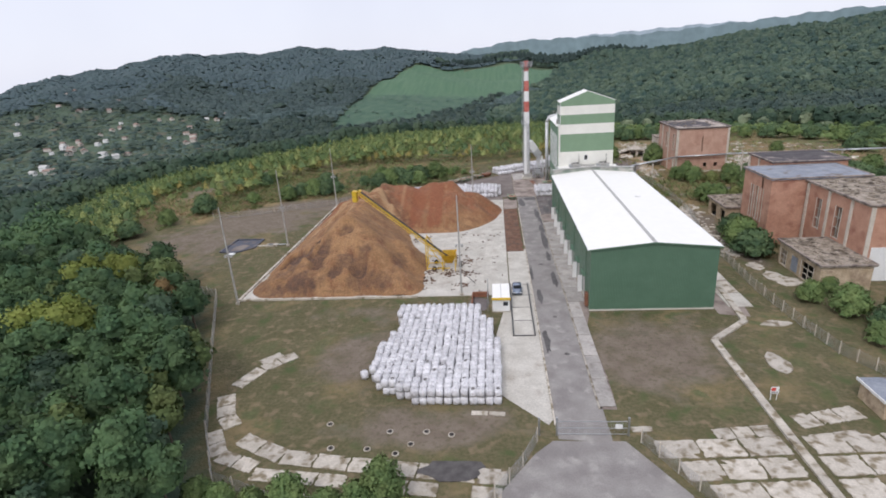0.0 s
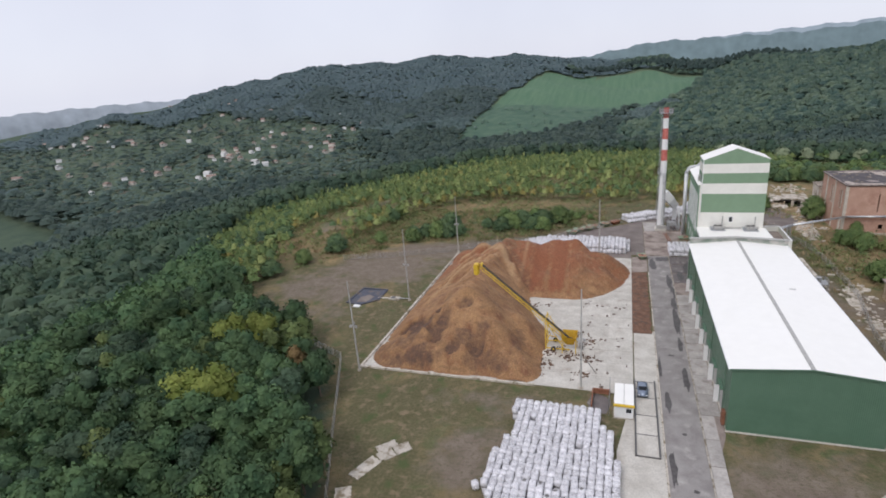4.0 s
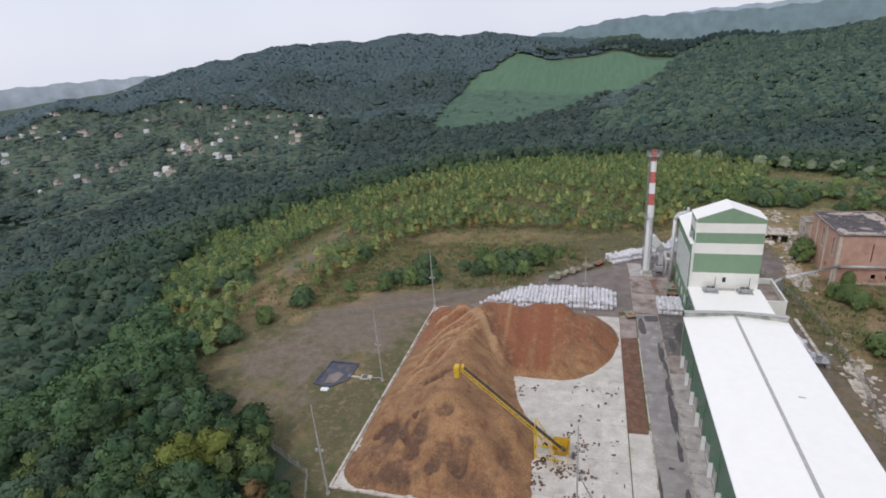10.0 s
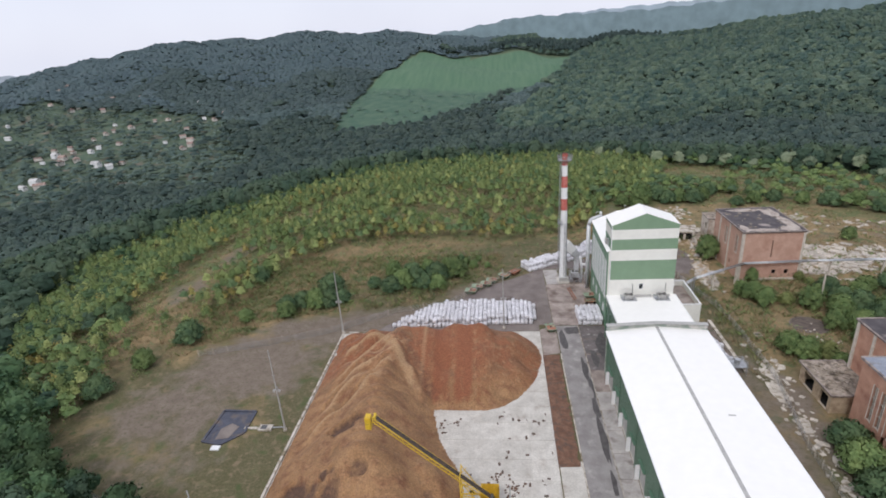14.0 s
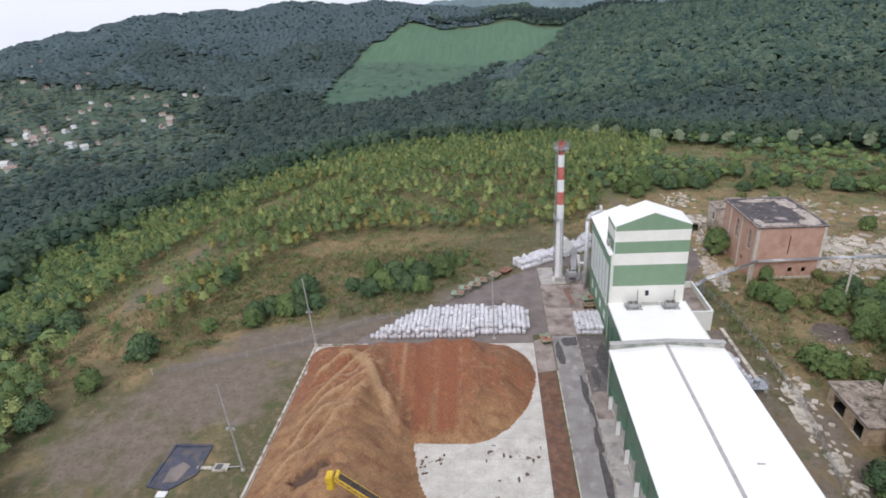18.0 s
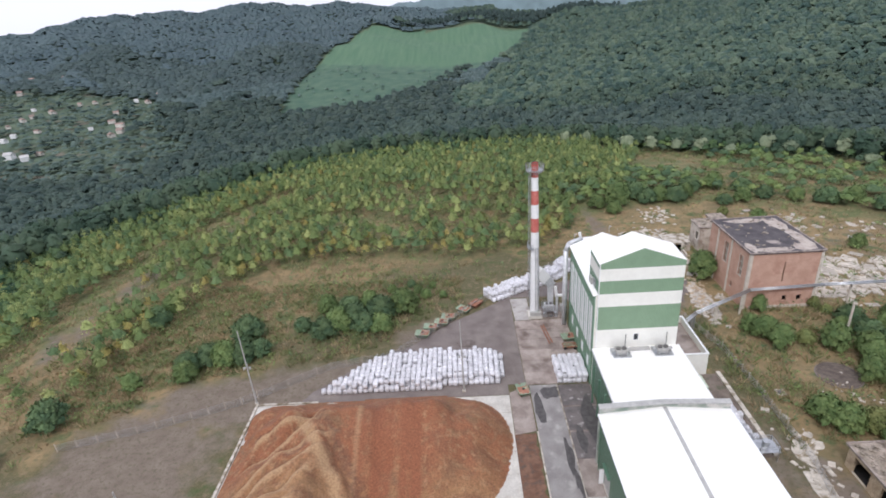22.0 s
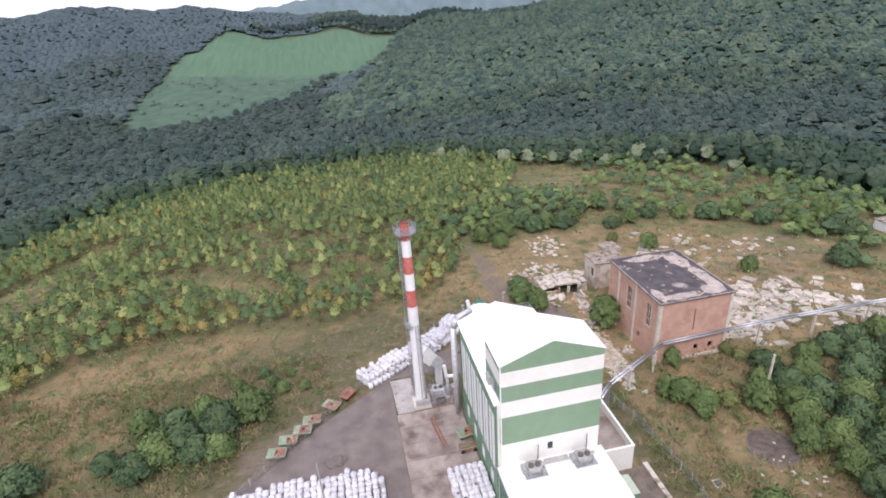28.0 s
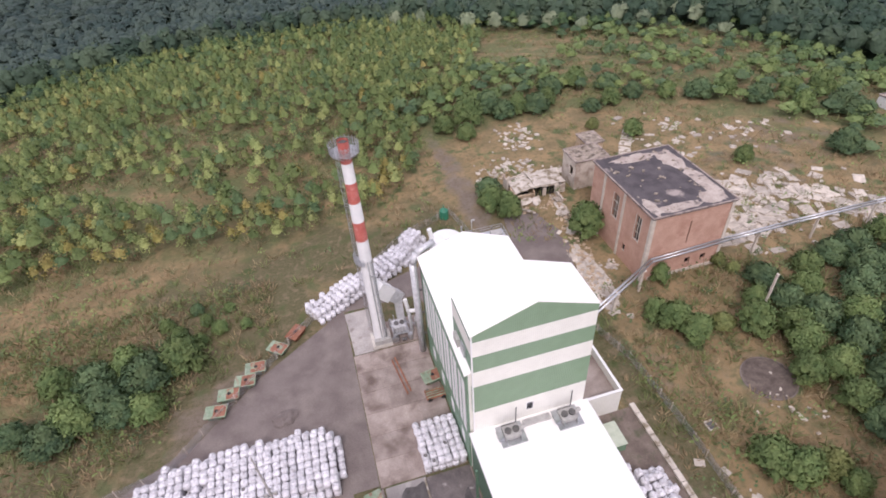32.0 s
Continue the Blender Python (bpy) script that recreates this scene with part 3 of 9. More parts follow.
def quads(c, nrm, size, up=0.0):
    """Leaf sprays: one bent quad at each centre c, facing about along nrm."""
    n = len(c)
    nrm = nrm + rng_.normal(0, 0.55, (n, 3))
    nrm /= np.linalg.norm(nrm, axis=1)[:, None] + 1e-9
    h = rng_.normal(0, 1, (n, 3))
    h[:, 2] += up
    u = np.cross(nrm, h)
    u /= np.linalg.norm(u, axis=1)[:, None] + 1e-9
    w = np.cross(nrm, u)
    s = np.asarray(size).reshape(-1, 1) * np.ones((n, 1))
    k = [rng_.uniform(0.55, 1.1, (n, 1)) for _ in range(4)]
    v = np.stack([c + s * k[0] * u, c + s * k[1] * w + nrm * s * 0.2, c - s * k[2] * u, c - s * k[3] * w + nrm * s * 0.2], 1)
    return v.reshape(-1, 3), np.arange(4 * n).reshape(-1, 4)


def cap_base():
    """A lumpy cap: unit directions and faces."""
    rings = [(0.0, 1, 1.0), (0.55, 6, 0.84), (0.96, 9, 0.3), (0.9, 9, -0.42)]
    pts = [(q * math.cos(j * math.tau / k + q), q * math.sin(j * math.tau / k + q), z) for q, k, z in rings for j in range(k)]
    fs = [(0, 1 + j, 1 + (j + 1) % 6) for j in range(6)]
    for j in range(9):
        a0, a1 = 1 + j * 6 // 9, 1 + ((j + 1) * 6 // 9) % 6
        b0, b1 = 7 + j, 7 + (j + 1) % 9
        fs.append((a0, b0, b1))
        if a0 != a1:
            fs.append((a0, b1, a1))
        fs += [(b0, b0 + 9, b1 + 9), (b0, b1 + 9, b1)]
    return np.array(pts), np.array(fs)


CAP_V, CAP_F = cap_base()


def caps(c, rx, rz, jit=0.14, taper=0.0, low=True):
    """Smooth lumpy cores at the centres c; gives points, faces and outward ways."""
    m = len(c)
    w = CAP_V[None] * rng_.uniform(1 - jit, 1 + jit, (m, len(CAP_V), 1))
    t = 1 - taper * np.clip(CAP_V[:, 2], -0.3, 1)[None, :, None]
    v = w * np.stack([rx, rx, rz], 1)[:, None] * np.concatenate([t, t, np.ones_like(t)], 2) + c[:, None]
    f = (CAP_F if low else CAP_F[(CAP_F < 16).all(1)])[None] + (np.arange(m) * len(CAP_V))[:, None, None]
    d = np.broadcast_to(CAP_V, (m, *CAP_V.shape)).reshape(-1, 3)
    return v.reshape(-1, 3), f.reshape(-1, 3), d


def leafy(name, pieces, leaf, up=0.25):
    """One mesh of crowns: pieces are (points, faces, outward ways, tint of each point)."""
    vs, fs, ns, ts, k = [], [], [], [], 0
    for v, f, d, t in pieces:
        g = np.cross(v[f[:, 1]] - v[f[:, 0]], v[f[:, 2]] - v[f[:, 0]])
        f = np.where(((g * d[f[:, 0]]).sum(1) < 0)[:, None], f[:, ::-1], f)
        vs.append(v), ns.append(d), ts.append(t)
        fs += (f + k).tolist()
        k += len(v)
    v, d, t = np.concatenate(vs), np.concatenate(ns), np.concatenate(ts)
    me = mesh_of(name, v, fs, leaf, True)
    if up is not None:
        d = d + np.array([0, 0, up])
        d /= np.linalg.norm(d, axis=1)[:, None] + 1e-9
        me.normals_split_custom_set_from_vertices(d.tolist())
    at = me.attributes.new("tint", "FLOAT", "POINT")
    at.data.foreach_set("value", np.ascontiguousarray(t, dtype=np.float32))
    return me


def four(d, jit=0.25):
    """The shading way of a leaf spray's four corners."""
    return np.repeat(d + rng_.normal(0, jit, d.shape), 4, 0)


def shell(n, lobes, flat=0.35):
    """Points, outward ways and lobe of leaves spread over a crown of lobes (cx, cy, cz, rx, rz)."""
    L = np.array(lobes)
    pick = rng_.choice(len(L), n, p=L[:, 3] ** 2 / (L[:, 3] ** 2).sum())
    d = rng_.normal(0, 1, (n, 3))
    d[:, 2] = np.where(d[:, 2] < -flat, -d[:, 2], d[:, 2])
    d /= np.linalg.norm(d, axis=1)[:, None]
    q = L[pick]
    rad = rng_.uniform(0.78, 1.12, (n, 1)) + rng_.exponential(0.07, (n, 1))
    c = q[:, :3] + d * rad * np.c_[q[:, 3], q[:, 3], q[:, 4]]
    return c, d, pick


def limbs(h, spread, seed, trunk=0.16):
    r = random.Random(seed)
    bm = bmesh.new()
    tube(bm, (0, 0, -0.6), (0.1 * h * r.uniform(-0.3, 0.3), 0, h * 0.55), trunk, trunk * 0.6, 7)
    for k in range(6):
        a = r.uniform(0, math.tau)
        z = h * r.uniform(0.28, 0.52)
        tube(bm, (0, 0, z), (math.cos(a) * spread * 0.7, math.sin(a) * spread * 0.7, z + h * r.uniform(0.15, 0.35)), trunk * 0.5, trunk * 0.12, 5)
    return bm


def make_tree(name, height, spread, leaf, n, size, label, cat, seed, low=0.3, lobes_n=9, core=0.88):
    global rng_
    rng_ = np.random.default_rng(seed)
    t = empty(name, (0, 0, 0), label, cat)
    part("trunk", limbs(height, spread, seed), BARK, t)
    lobes = []
    for k in range(lobes_n if name == "bush" else 0):
        a, e = 2.4 * k + rng_.uniform(-0.3, 0.3), math.asin(min(0.96, (k + 0.5) / lobes_n))
        q, b = math.cos(e) * spread * 0.66, rng_.uniform(0.26, 0.46)
        lobes.append((math.cos(a) * q, math.sin(a) * q, height * (0.2 + 0.56 * math.sin(e)) * rng_.uniform(0.9, 1.1), spread * b, height * b * 0.52))
    for k in range(0 if name == "bush" else lobes_n):
        a, q = rng_.uniform(0, math.tau), rng_.uniform(0.15, 0.72) * spread
        z = height * rng_.uniform(low + 0.12, 0.84)
        rr = spread * rng_.uniform(0.3, 0.56)
        lobes.append((math.cos(a) * q, math.sin(a) * q, z, rr, rr * rng_.uniform(0.6, 0.9)))
    lobes.append((0, 0, height * 0.82, spread * 0.42, height * 0.17))
    lobes.append((0, 0, height * (low + 0.5) * 0.62, spread * 0.62, height * (0.9 - low) * 0.4))
    c, d, pick = shell(n, lobes)
    v, f = quads(c, d, rng_.uniform(0.6, 1.2, n) * size)
    L = np.array(lobes)
    tone_ = rng_.uniform(0.15, 0.85, len(L))
    cv_, cf, cd = caps(L[:, :3], L[:, 3] * core, L[:, 4] * core)
    mid = np.array([0, 0, height * 0.45])
    out = c - mid
    out = out / (np.linalg.norm(out, axis=1)[:, None] + 1e-9) * 1.5 + d
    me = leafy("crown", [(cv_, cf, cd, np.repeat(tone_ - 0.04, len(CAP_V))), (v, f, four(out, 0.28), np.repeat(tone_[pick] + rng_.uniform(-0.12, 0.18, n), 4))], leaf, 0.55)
    ob = new("crown", me)
    ob.parent = t
    return t


def scatter(x0, x1, y0, y1, gap, seed, keep):
    g = np.random.default_rng(seed)
    X, Y = np.meshgrid(np.arange(x0, x1, gap), np.arange(y0, y1, gap))
    x = (X + g.uniform(-0.45, 0.45, X.shape) * gap).ravel()
    y = (Y + g.uniform(-0.45, 0.45, X.shape) * gap).ravel()
    k = keep(x, y)
    return x[k], y[k]


# tall trees beside the yard's west fence, each a thing
TREE_LABEL = "tall leafy locust tree in a dense wood beyond the fence"
kinds = [make_tree("tree", 9.5, 3.6, LEAF_A, 1150, 0.31, TREE_LABEL, "tree", 11), make_tree("tree", 8.5, 3.3, LEAF_B, 1100, 0.3, "dark green tree in a dense wood beyond the fence", "tree", 12),
         make_tree("tree", 10.5, 3.4, LEAF_A, 1150, 0.3, TREE_LABEL, "tree", 13), make_tree("tree", 8.0, 3.8, LEAF_B, 1200, 0.31, "broad dark green tree in a dense wood beyond the fence", "tree", 14),
         make_tree("tree", 9.0, 3.2, LEAF_OLIVE, 1100, 0.29, "olive green willowy tree among darker woodland trees", "tree", 15)]
special = [make_tree("tree", 9.5, 3.4, LEAF_GOLD, 1300, 0.26, "tall yellowing tree standing among green woodland", "tree", 16), make_tree("tree", 7.5, 2.4, LEAF_RUSSET, 900, 0.24, "russet brown tree at the edge of the wood", "tree", 17)]


def near_wood(x, y):
    return wooded(x, y) & (x > -150) & (y < 110)


tx, ty = scatter(-150, -40, -75, 110, 4.4, 21, near_wood)
order = np.argsort(np.hypot(tx + 75, ty + 10))
tx, ty = tx[order], ty[order]
pickr = random.Random(5)
SPECIAL_AT = {0: [(-83, -17), (-79.8, -15), (-90, 2.7), (-87, 5)], 1: [(-73, -2.6)]}
for kind, spots in SPECIAL_AT.items():
    for sx, sy in spots:
        copy_thing(special[kind], pose(sx, sy, float(terrain(sx, sy)), 0, 0, pickr.uniform(0, 360)) @ Matrix.Scale(pickr.uniform(1.12, 1.25), 4))
near_n = 290
for x, y in zip(tx[:near_n], ty[:near_n]):
    if any(math.hypot(x - a, y - b) < 3.4 for v in SPECIAL_AT.values() for a, b in v):
        continue
    s = pickr.uniform(0.7, 1.15)
    ob = copy_thing(pickr.choices(kinds, (5, 2, 5, 2, 1.4))[0], pose(x, y, float(terrain(x, y)) - 0.2, 0, 0, pickr.uniform(0, 360)))
    ob.scale = (s * pickr.uniform(0.9, 1.15), s * pickr.uniform(0.9, 1.15), s)
for k in kinds + special:
    for o in (*k.children_recursive, k):
        bpy.data.objects.remove(o)


def canopy(name, x, y, height, spread, n, size, leaf, label, cat="woods", mid=0.56, rz=0.42, taper=0.0, lump=0.24, cores=0.84, low=True, lobes=0, up=0.35):
    """Many crowns in one mesh, each a lumpy core with side lobes and leaf sprays round it."""
    m = len(x)
    z = terrain(x, y)
    h = height * rng_.uniform(0.68, 1.2, m)
    s = spread * rng_.uniform(0.75, 1.25, m)
    tint = np.clip(0.5 + (0.3 if lobes else 0.2) * rng_.normal(0, 1, m), -0.1, 1.1)
    cen = np.c_[x, y, z + mid * h]
    pieces = []
    if cores:
        cv_, cf, cd = caps(cen, cores * s, cores * rz * h, 0.16, taper, low)
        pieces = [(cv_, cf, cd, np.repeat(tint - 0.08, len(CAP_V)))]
    for k in range(lobes):
        w = rng_.uniform(0, 1.6, m) + k * math.tau / lobes
        q = rng_.uniform(0.45, 0.75, m) * s
        b = rng_.uniform(0.42, 0.66, m)
        at = cen + np.c_[np.cos(w) * q, np.sin(w) * q, rng_.uniform(-0.12, 0.5, m) * rz * h]
        cv_, cf, cd = caps(at, cores * b * s, cores * b * rz * h * 1.1, 0.2, taper, False)
        pieces.append((cv_, cf, cd, np.repeat(tint + rng_.uniform(-0.12, 0.16, m), len(CAP_V))))
    if n:
        who = np.repeat(np.arange(m), n)
        d = rng_.normal(0, 1, (m * n, 3))
        d[:, 2] = np.where(d[:, 2] < -0.3, -d[:, 2], d[:, 2])
        d /= np.linalg.norm(d, axis=1)[:, None]
        lob = rng_.normal(0, lump, (m, 4, 3))[who, rng_.integers(0, 4, m * n)]
        c = d * rng_.uniform(0.74, 1.12, (m * n, 1)) + lob
        c[:, :2] *= (1 - taper * np.clip(c[:, 2:], -0.3, 1))
        c = c * np.c_[s[who], s[who], rz * h[who]] + cen[who]
        v, f = quads(c, d if cores else d * 0.5 + np.array([0, 0, 0.9]), rng_.uniform(0.7, 1.25, m * n) * size)
        pieces.append((v, f, four(d if cores else d * 0.4 + np.array([0, 0, 1.2]), 0.2), np.repeat(tint[who] + rng_.uniform(-0.1, 0.16, m * n), 4)))
    return tagged(new(name, leafy(name, pieces, leaf, up)), label, cat, kind="stuff")


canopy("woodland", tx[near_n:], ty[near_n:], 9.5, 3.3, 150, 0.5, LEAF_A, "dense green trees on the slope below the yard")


def far_from(x, y, lo, hi):
    r, a = polar(x, y)
    return wooded(x, y) & ~near_wood(x, y) & ~inside(FIELD, x, y) & (r >= lo) & (r < hi) & (a > -125) & (a < 75)


# houses of the far hamlet stand in loose clusters: x, y, spread, number
HR = random.Random(23)
CLUSTERS = [(-1095, 688, 25, 2), (-915, 605, 45, 4), (-845, 620, 50, 4), (-750, 575, 25, 3), (-900, 695, 45, 3), (-1070, 995, 12, 1), (-755, 815, 30, 3), (-765, 890, 50, 3), (-665, 755, 30, 4), (-595, 742, 14, 2), (-600, 830, 42, 5), (-485, 790, 10, 1), (-500, 700, 32, 3), (-428, 622, 22, 5), (-430, 735, 22, 3), (-545, 655, 24, 3), (-535, 535, 28, 11), (-465, 518, 16, 3), (-583, 468, 22, 3), (-500, 460, 20, 3), (-690, 640, 40, 3), (-790, 460, 35, 4), (-600, 412, 32, 4), (-528, 600, 40, 3)]
HOUSES = []
for cx, cy, sp, n in CLUSTERS:
    for k in range(n):
        for _ in range(60):
            x, y = cx + HR.gauss(0, sp * 0.6), cy + HR.gauss(0, sp * 0.6)
            if all(math.hypot(x - a, y - b) > 13 for a, b in HOUSES):
                HOUSES.append((x, y))
                break


def clear(x, y):
    ok = np.ones(len(x), bool)
    for a, b in HOUSES:
        l = math.hypot(a + 10, b + 30)
        ux, uy = (-10 - a) / l, (-30 - b) / l
        t = (x - a) * ux + (y - b) * uy
        ok &= ~((t > -7) & (t < 15) & (np.abs((x - a) * uy - (y - b) * ux) < 8))
    return ok


rng_ = np.random.default_rng(31)
FOREST = "continuous dark green forest covering the distant hills"
wx, wy = scatter(-420, 330, -70, 480, 6.0, 32, lambda x, y: far_from(x, y, 90, 260))
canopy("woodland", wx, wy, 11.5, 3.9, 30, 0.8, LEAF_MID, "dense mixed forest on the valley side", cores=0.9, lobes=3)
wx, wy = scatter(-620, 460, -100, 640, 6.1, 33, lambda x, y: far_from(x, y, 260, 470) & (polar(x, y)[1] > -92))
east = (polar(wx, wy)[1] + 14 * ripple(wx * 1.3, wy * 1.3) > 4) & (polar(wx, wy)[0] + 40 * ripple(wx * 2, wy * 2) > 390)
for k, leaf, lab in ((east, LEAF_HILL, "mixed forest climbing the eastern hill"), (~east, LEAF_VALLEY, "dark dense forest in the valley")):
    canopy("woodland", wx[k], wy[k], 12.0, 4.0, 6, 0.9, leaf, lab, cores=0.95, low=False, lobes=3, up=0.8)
BELT_AT = [(-150, 1222), (-20, 1200), (160, 1188), (330, 1200), (330, 1300), (0, 1330)]
for lo, hi, gap, sp in ((470, 760, 7.4, 4.9), (760, 1150, 8.4, 5.5), (1150, 1900, 9.8, 6.4)):
    wx, wy = scatter(-1900, 1300, -300, 2000, gap, 40 + lo, lambda x, y: far_from(x, y, lo, hi) & (polar(x, y)[1] > -71) & (polar(x, y)[1] < 56) & (polar(x, y)[0] < np.interp(polar(x, y)[1], AZ, R2) + 70))
    hm = hamlet(wx, wy) + 0.42 * ripple(wx * 1.1, wy * 1.1) + 0.25 * ripple(wx * 3.7, wy * 3.7)
    town = hm > 0.5
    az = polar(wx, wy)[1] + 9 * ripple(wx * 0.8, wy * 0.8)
    belt = inside(BELT_AT, wx, wy)
    # bands by distance: each takes foliage with more haze in its colour
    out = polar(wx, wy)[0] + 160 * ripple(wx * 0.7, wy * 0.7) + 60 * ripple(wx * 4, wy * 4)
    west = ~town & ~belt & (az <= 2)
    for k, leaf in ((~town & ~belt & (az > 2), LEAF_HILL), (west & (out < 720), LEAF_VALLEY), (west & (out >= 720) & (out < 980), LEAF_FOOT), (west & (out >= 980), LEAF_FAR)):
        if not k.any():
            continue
        # hazed crowns are also flatter and more evenly shaded
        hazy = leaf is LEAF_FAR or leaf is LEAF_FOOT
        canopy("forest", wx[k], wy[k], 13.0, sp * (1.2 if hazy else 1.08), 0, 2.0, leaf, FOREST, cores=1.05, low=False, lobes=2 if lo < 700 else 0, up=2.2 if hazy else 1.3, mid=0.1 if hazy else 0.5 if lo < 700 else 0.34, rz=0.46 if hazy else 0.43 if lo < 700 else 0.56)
    if belt.any():
        canopy("conifer_belt", wx[belt], wy[belt], 19.0, 6.0, 0, 2.0, LEAF_CONIFER, "dark belt of conifers along the ridge above the field", cores=1.0, low=False, taper=0.5)
    k = town & (rng_.uniform(0, 1, len(wx)) > 0.3) & clear(wx, wy)
    if k.any():
        canopy("orchard_trees", wx[k], wy[k], 5.5, 3.3, 0, 2.0, LEAF_GARDEN, "small garden trees between houses on the far slope", cores=1.0, low=False, lobes=1, up=1.3)
        k &= rng_.uniform(0, 1, len(wx)) < 0.2 + 0.24 * ripple(wx * 3, wy * 3)
        canopy("garden_trees", wx[k] + 3, wy[k], 10.0, 4.6, 0, 2.0, LEAF_VALLEY, "taller trees in rows between far gardens", cores=1.0, low=False, lobes=2, up=1.2)
wx, wy = scatter(-250, 60, 640, 900, 17.0, 66, lambda x, y: inside(FIELD, x, y) & (900 - y - 0.35 * x > 90) & (ripple(x * 2.3, y * 2.3) > 0.05))
canopy("scrub", wx, wy, 3.2, 2.6, 0, 1.0, LEAF_GARDEN, "low scrub over the lower part of the far field", cores=1.0, low=False, lobes=1, up=0.7)


# saplings on the old terraces north of the yard
def young(x, y):
    r, a = polar(x, y)
    lim = np.interp(a, RB_A, RB_R)
    inner = np.interp(a, [-112, -100, -94, -88, -77, -66, -57, -50, -45, -37, -27, -16, -5, 5, 14, 20, 40, 60], [118, 114, 112, 97, 95, 96, 97, 95, 90, 79, 71, 61, 59, 62, 75, 105, 120, 135])
    bare = (np.abs(x - np.interp(y, [85, 110, 156, 190, 220, 240], [-134, -129, -131, -121, -115, -106])) < 8.5 + 3 * ripple(x * 6, y * 6)) & (y > 80) & (y < 244) | (np.abs(y - np.interp(x, [-74, -60, -50, -34], [183, 175, 169, 158])) < 5 + 4 * ripple(x * 7, y * 7)) & (x > -76) & (x < -34) | (np.abs(x - 24) < 4.5) & (y > 120) & (y < 185)
    den = 0.74 + 0.6 * ripple(x * 2.1, y * 2.1) + 0.25 * ripple(x * 5, y * 5) + 0.34 * np.sin(r * 0.21 + 2.2 * ripple(x * 0.8, y * 0.8)) + 0.3 * ease((r - lim + 70) / 60)
    return (r < lim + 6) & (r > inner) & (a > -108) & (a < 22) & ~bare & (np.random.default_rng(9).uniform(0, 1, len(x)) < np.clip(den, 0.12, 1))


def saplings(name, x, y, leaf, height, spread, label, n=80, size=0.27, cores=0.76, lobes=0):
    return canopy(name, x, y, height, spread, n, size, leaf, label, "saplings", 0.5, 0.5, 0.26, 0.13, cores, False, lobes, 0.7)


sx, sy = scatter(-225, 110, 45, 345, 3.05, 51, young)
cls = rng_.choice(5, len(sx), p=(0.45, 0.21, 0.21, 0.05, 0.08))
inner_rim = (polar(sx, sy)[0] < np.interp(polar(sx, sy)[1], [-77, -57, -45, -27, -5, 14], [106, 106, 101, 83, 70, 84])) & (rng_.uniform(0, 1, len(sx)) < 0.42)
cls = np.where(inner_rim, rng_.choice((1, 3, 4), len(sx), p=(0.3, 0.4, 0.3)), cls)
for k, (leaf, hh, ss, lab) in enumerate(((SAP_A, 6.8, 1.85, "young green saplings thickly planted on the slope"), (SAP_B, 6.4, 1.65, "light green saplings scattered over the slope"), (SAP_C, 5.8, 2.0, "dark green bushy saplings over the slope"), (LEAF_YELLOW, 5.2, 1.45, "yellowing saplings among the green ones"), (LEAF_C, 5.8, 1.55, "olive green saplings among the others"))):
    saplings("saplings", sx[cls == k], sy[cls == k], leaf, hh, ss, lab)
def under(x, y):
    """Rough growth between the saplings."""
    r, a = polar(x, y)
    lo = np.interp(a, [-112, -90, -70, -50, -35, -20, -8, 5, 14, 40, 60, 110], [116, 92, 82, 66, 56, 46, 46, 48, 50, 54, 60, 60])
    built = (x > 38) & (x < 64) & (y > 100) & (y < 136)
    den = np.clip(0.55 + 0.7 * ripple(x * 2.6, y * 2.6), 0.1, 1) * np.where(a > 12, 0.75, 1)
    return (r > lo) & (r < np.interp(a, RB_A, RB_R) + 5) & (np.abs(a) < 112) & ((x < 21) | (x > 29) | (y > 190)) & (yard(x, y) < 0.42) & ~built & (np.random.default_rng(3).uniform(0, 1, len(x)) < den)


def tufts(name, x, y, leaf, height, spread, label, n=14):
    """Upright splayed blades, n to a tuft, in one mesh."""
    m = len(x) * n
    who = np.repeat(np.arange(len(x)), n)
    a, q = rng_.uniform(0, math.tau, m), rng_.uniform(0.1, 1.0, m) * spread
    bx, by = x[who] + np.cos(a) * q, y[who] + np.sin(a) * q
    base = np.c_[bx, by, terrain(bx, by) - 0.05]
    h = height * rng_.uniform(0.5, 1.25, m)
    w = rng_.uniform(0.05, 0.13, m)
    t = rng_.uniform(0, math.tau, m)
    side = np.c_[np.cos(t) * w, np.sin(t) * w, np.zeros(m)]
    lean = np.c_[np.cos(a) * h * 0.7, np.sin(a) * h * 0.7, h * 0.8]
    v = np.stack([base - side, base + side, base + lean + side * 0.5, base + lean - side * 0.5], 1).reshape(-1, 3)
    d = np.repeat(np.c_[np.cos(a) * 0.35, np.sin(a) * 0.35, np.ones(m)], 4, 0)
    tone_ = np.repeat(rng_.uniform(0, 1, len(x))[who] * 0.6 + rng_.uniform(0, 0.4, m), 4)
    return tagged(new(name, leafy(name, [(v, np.arange(4 * m).reshape(-1, 4), d, tone_)], leaf, None)), label, "grass", kind="stuff")


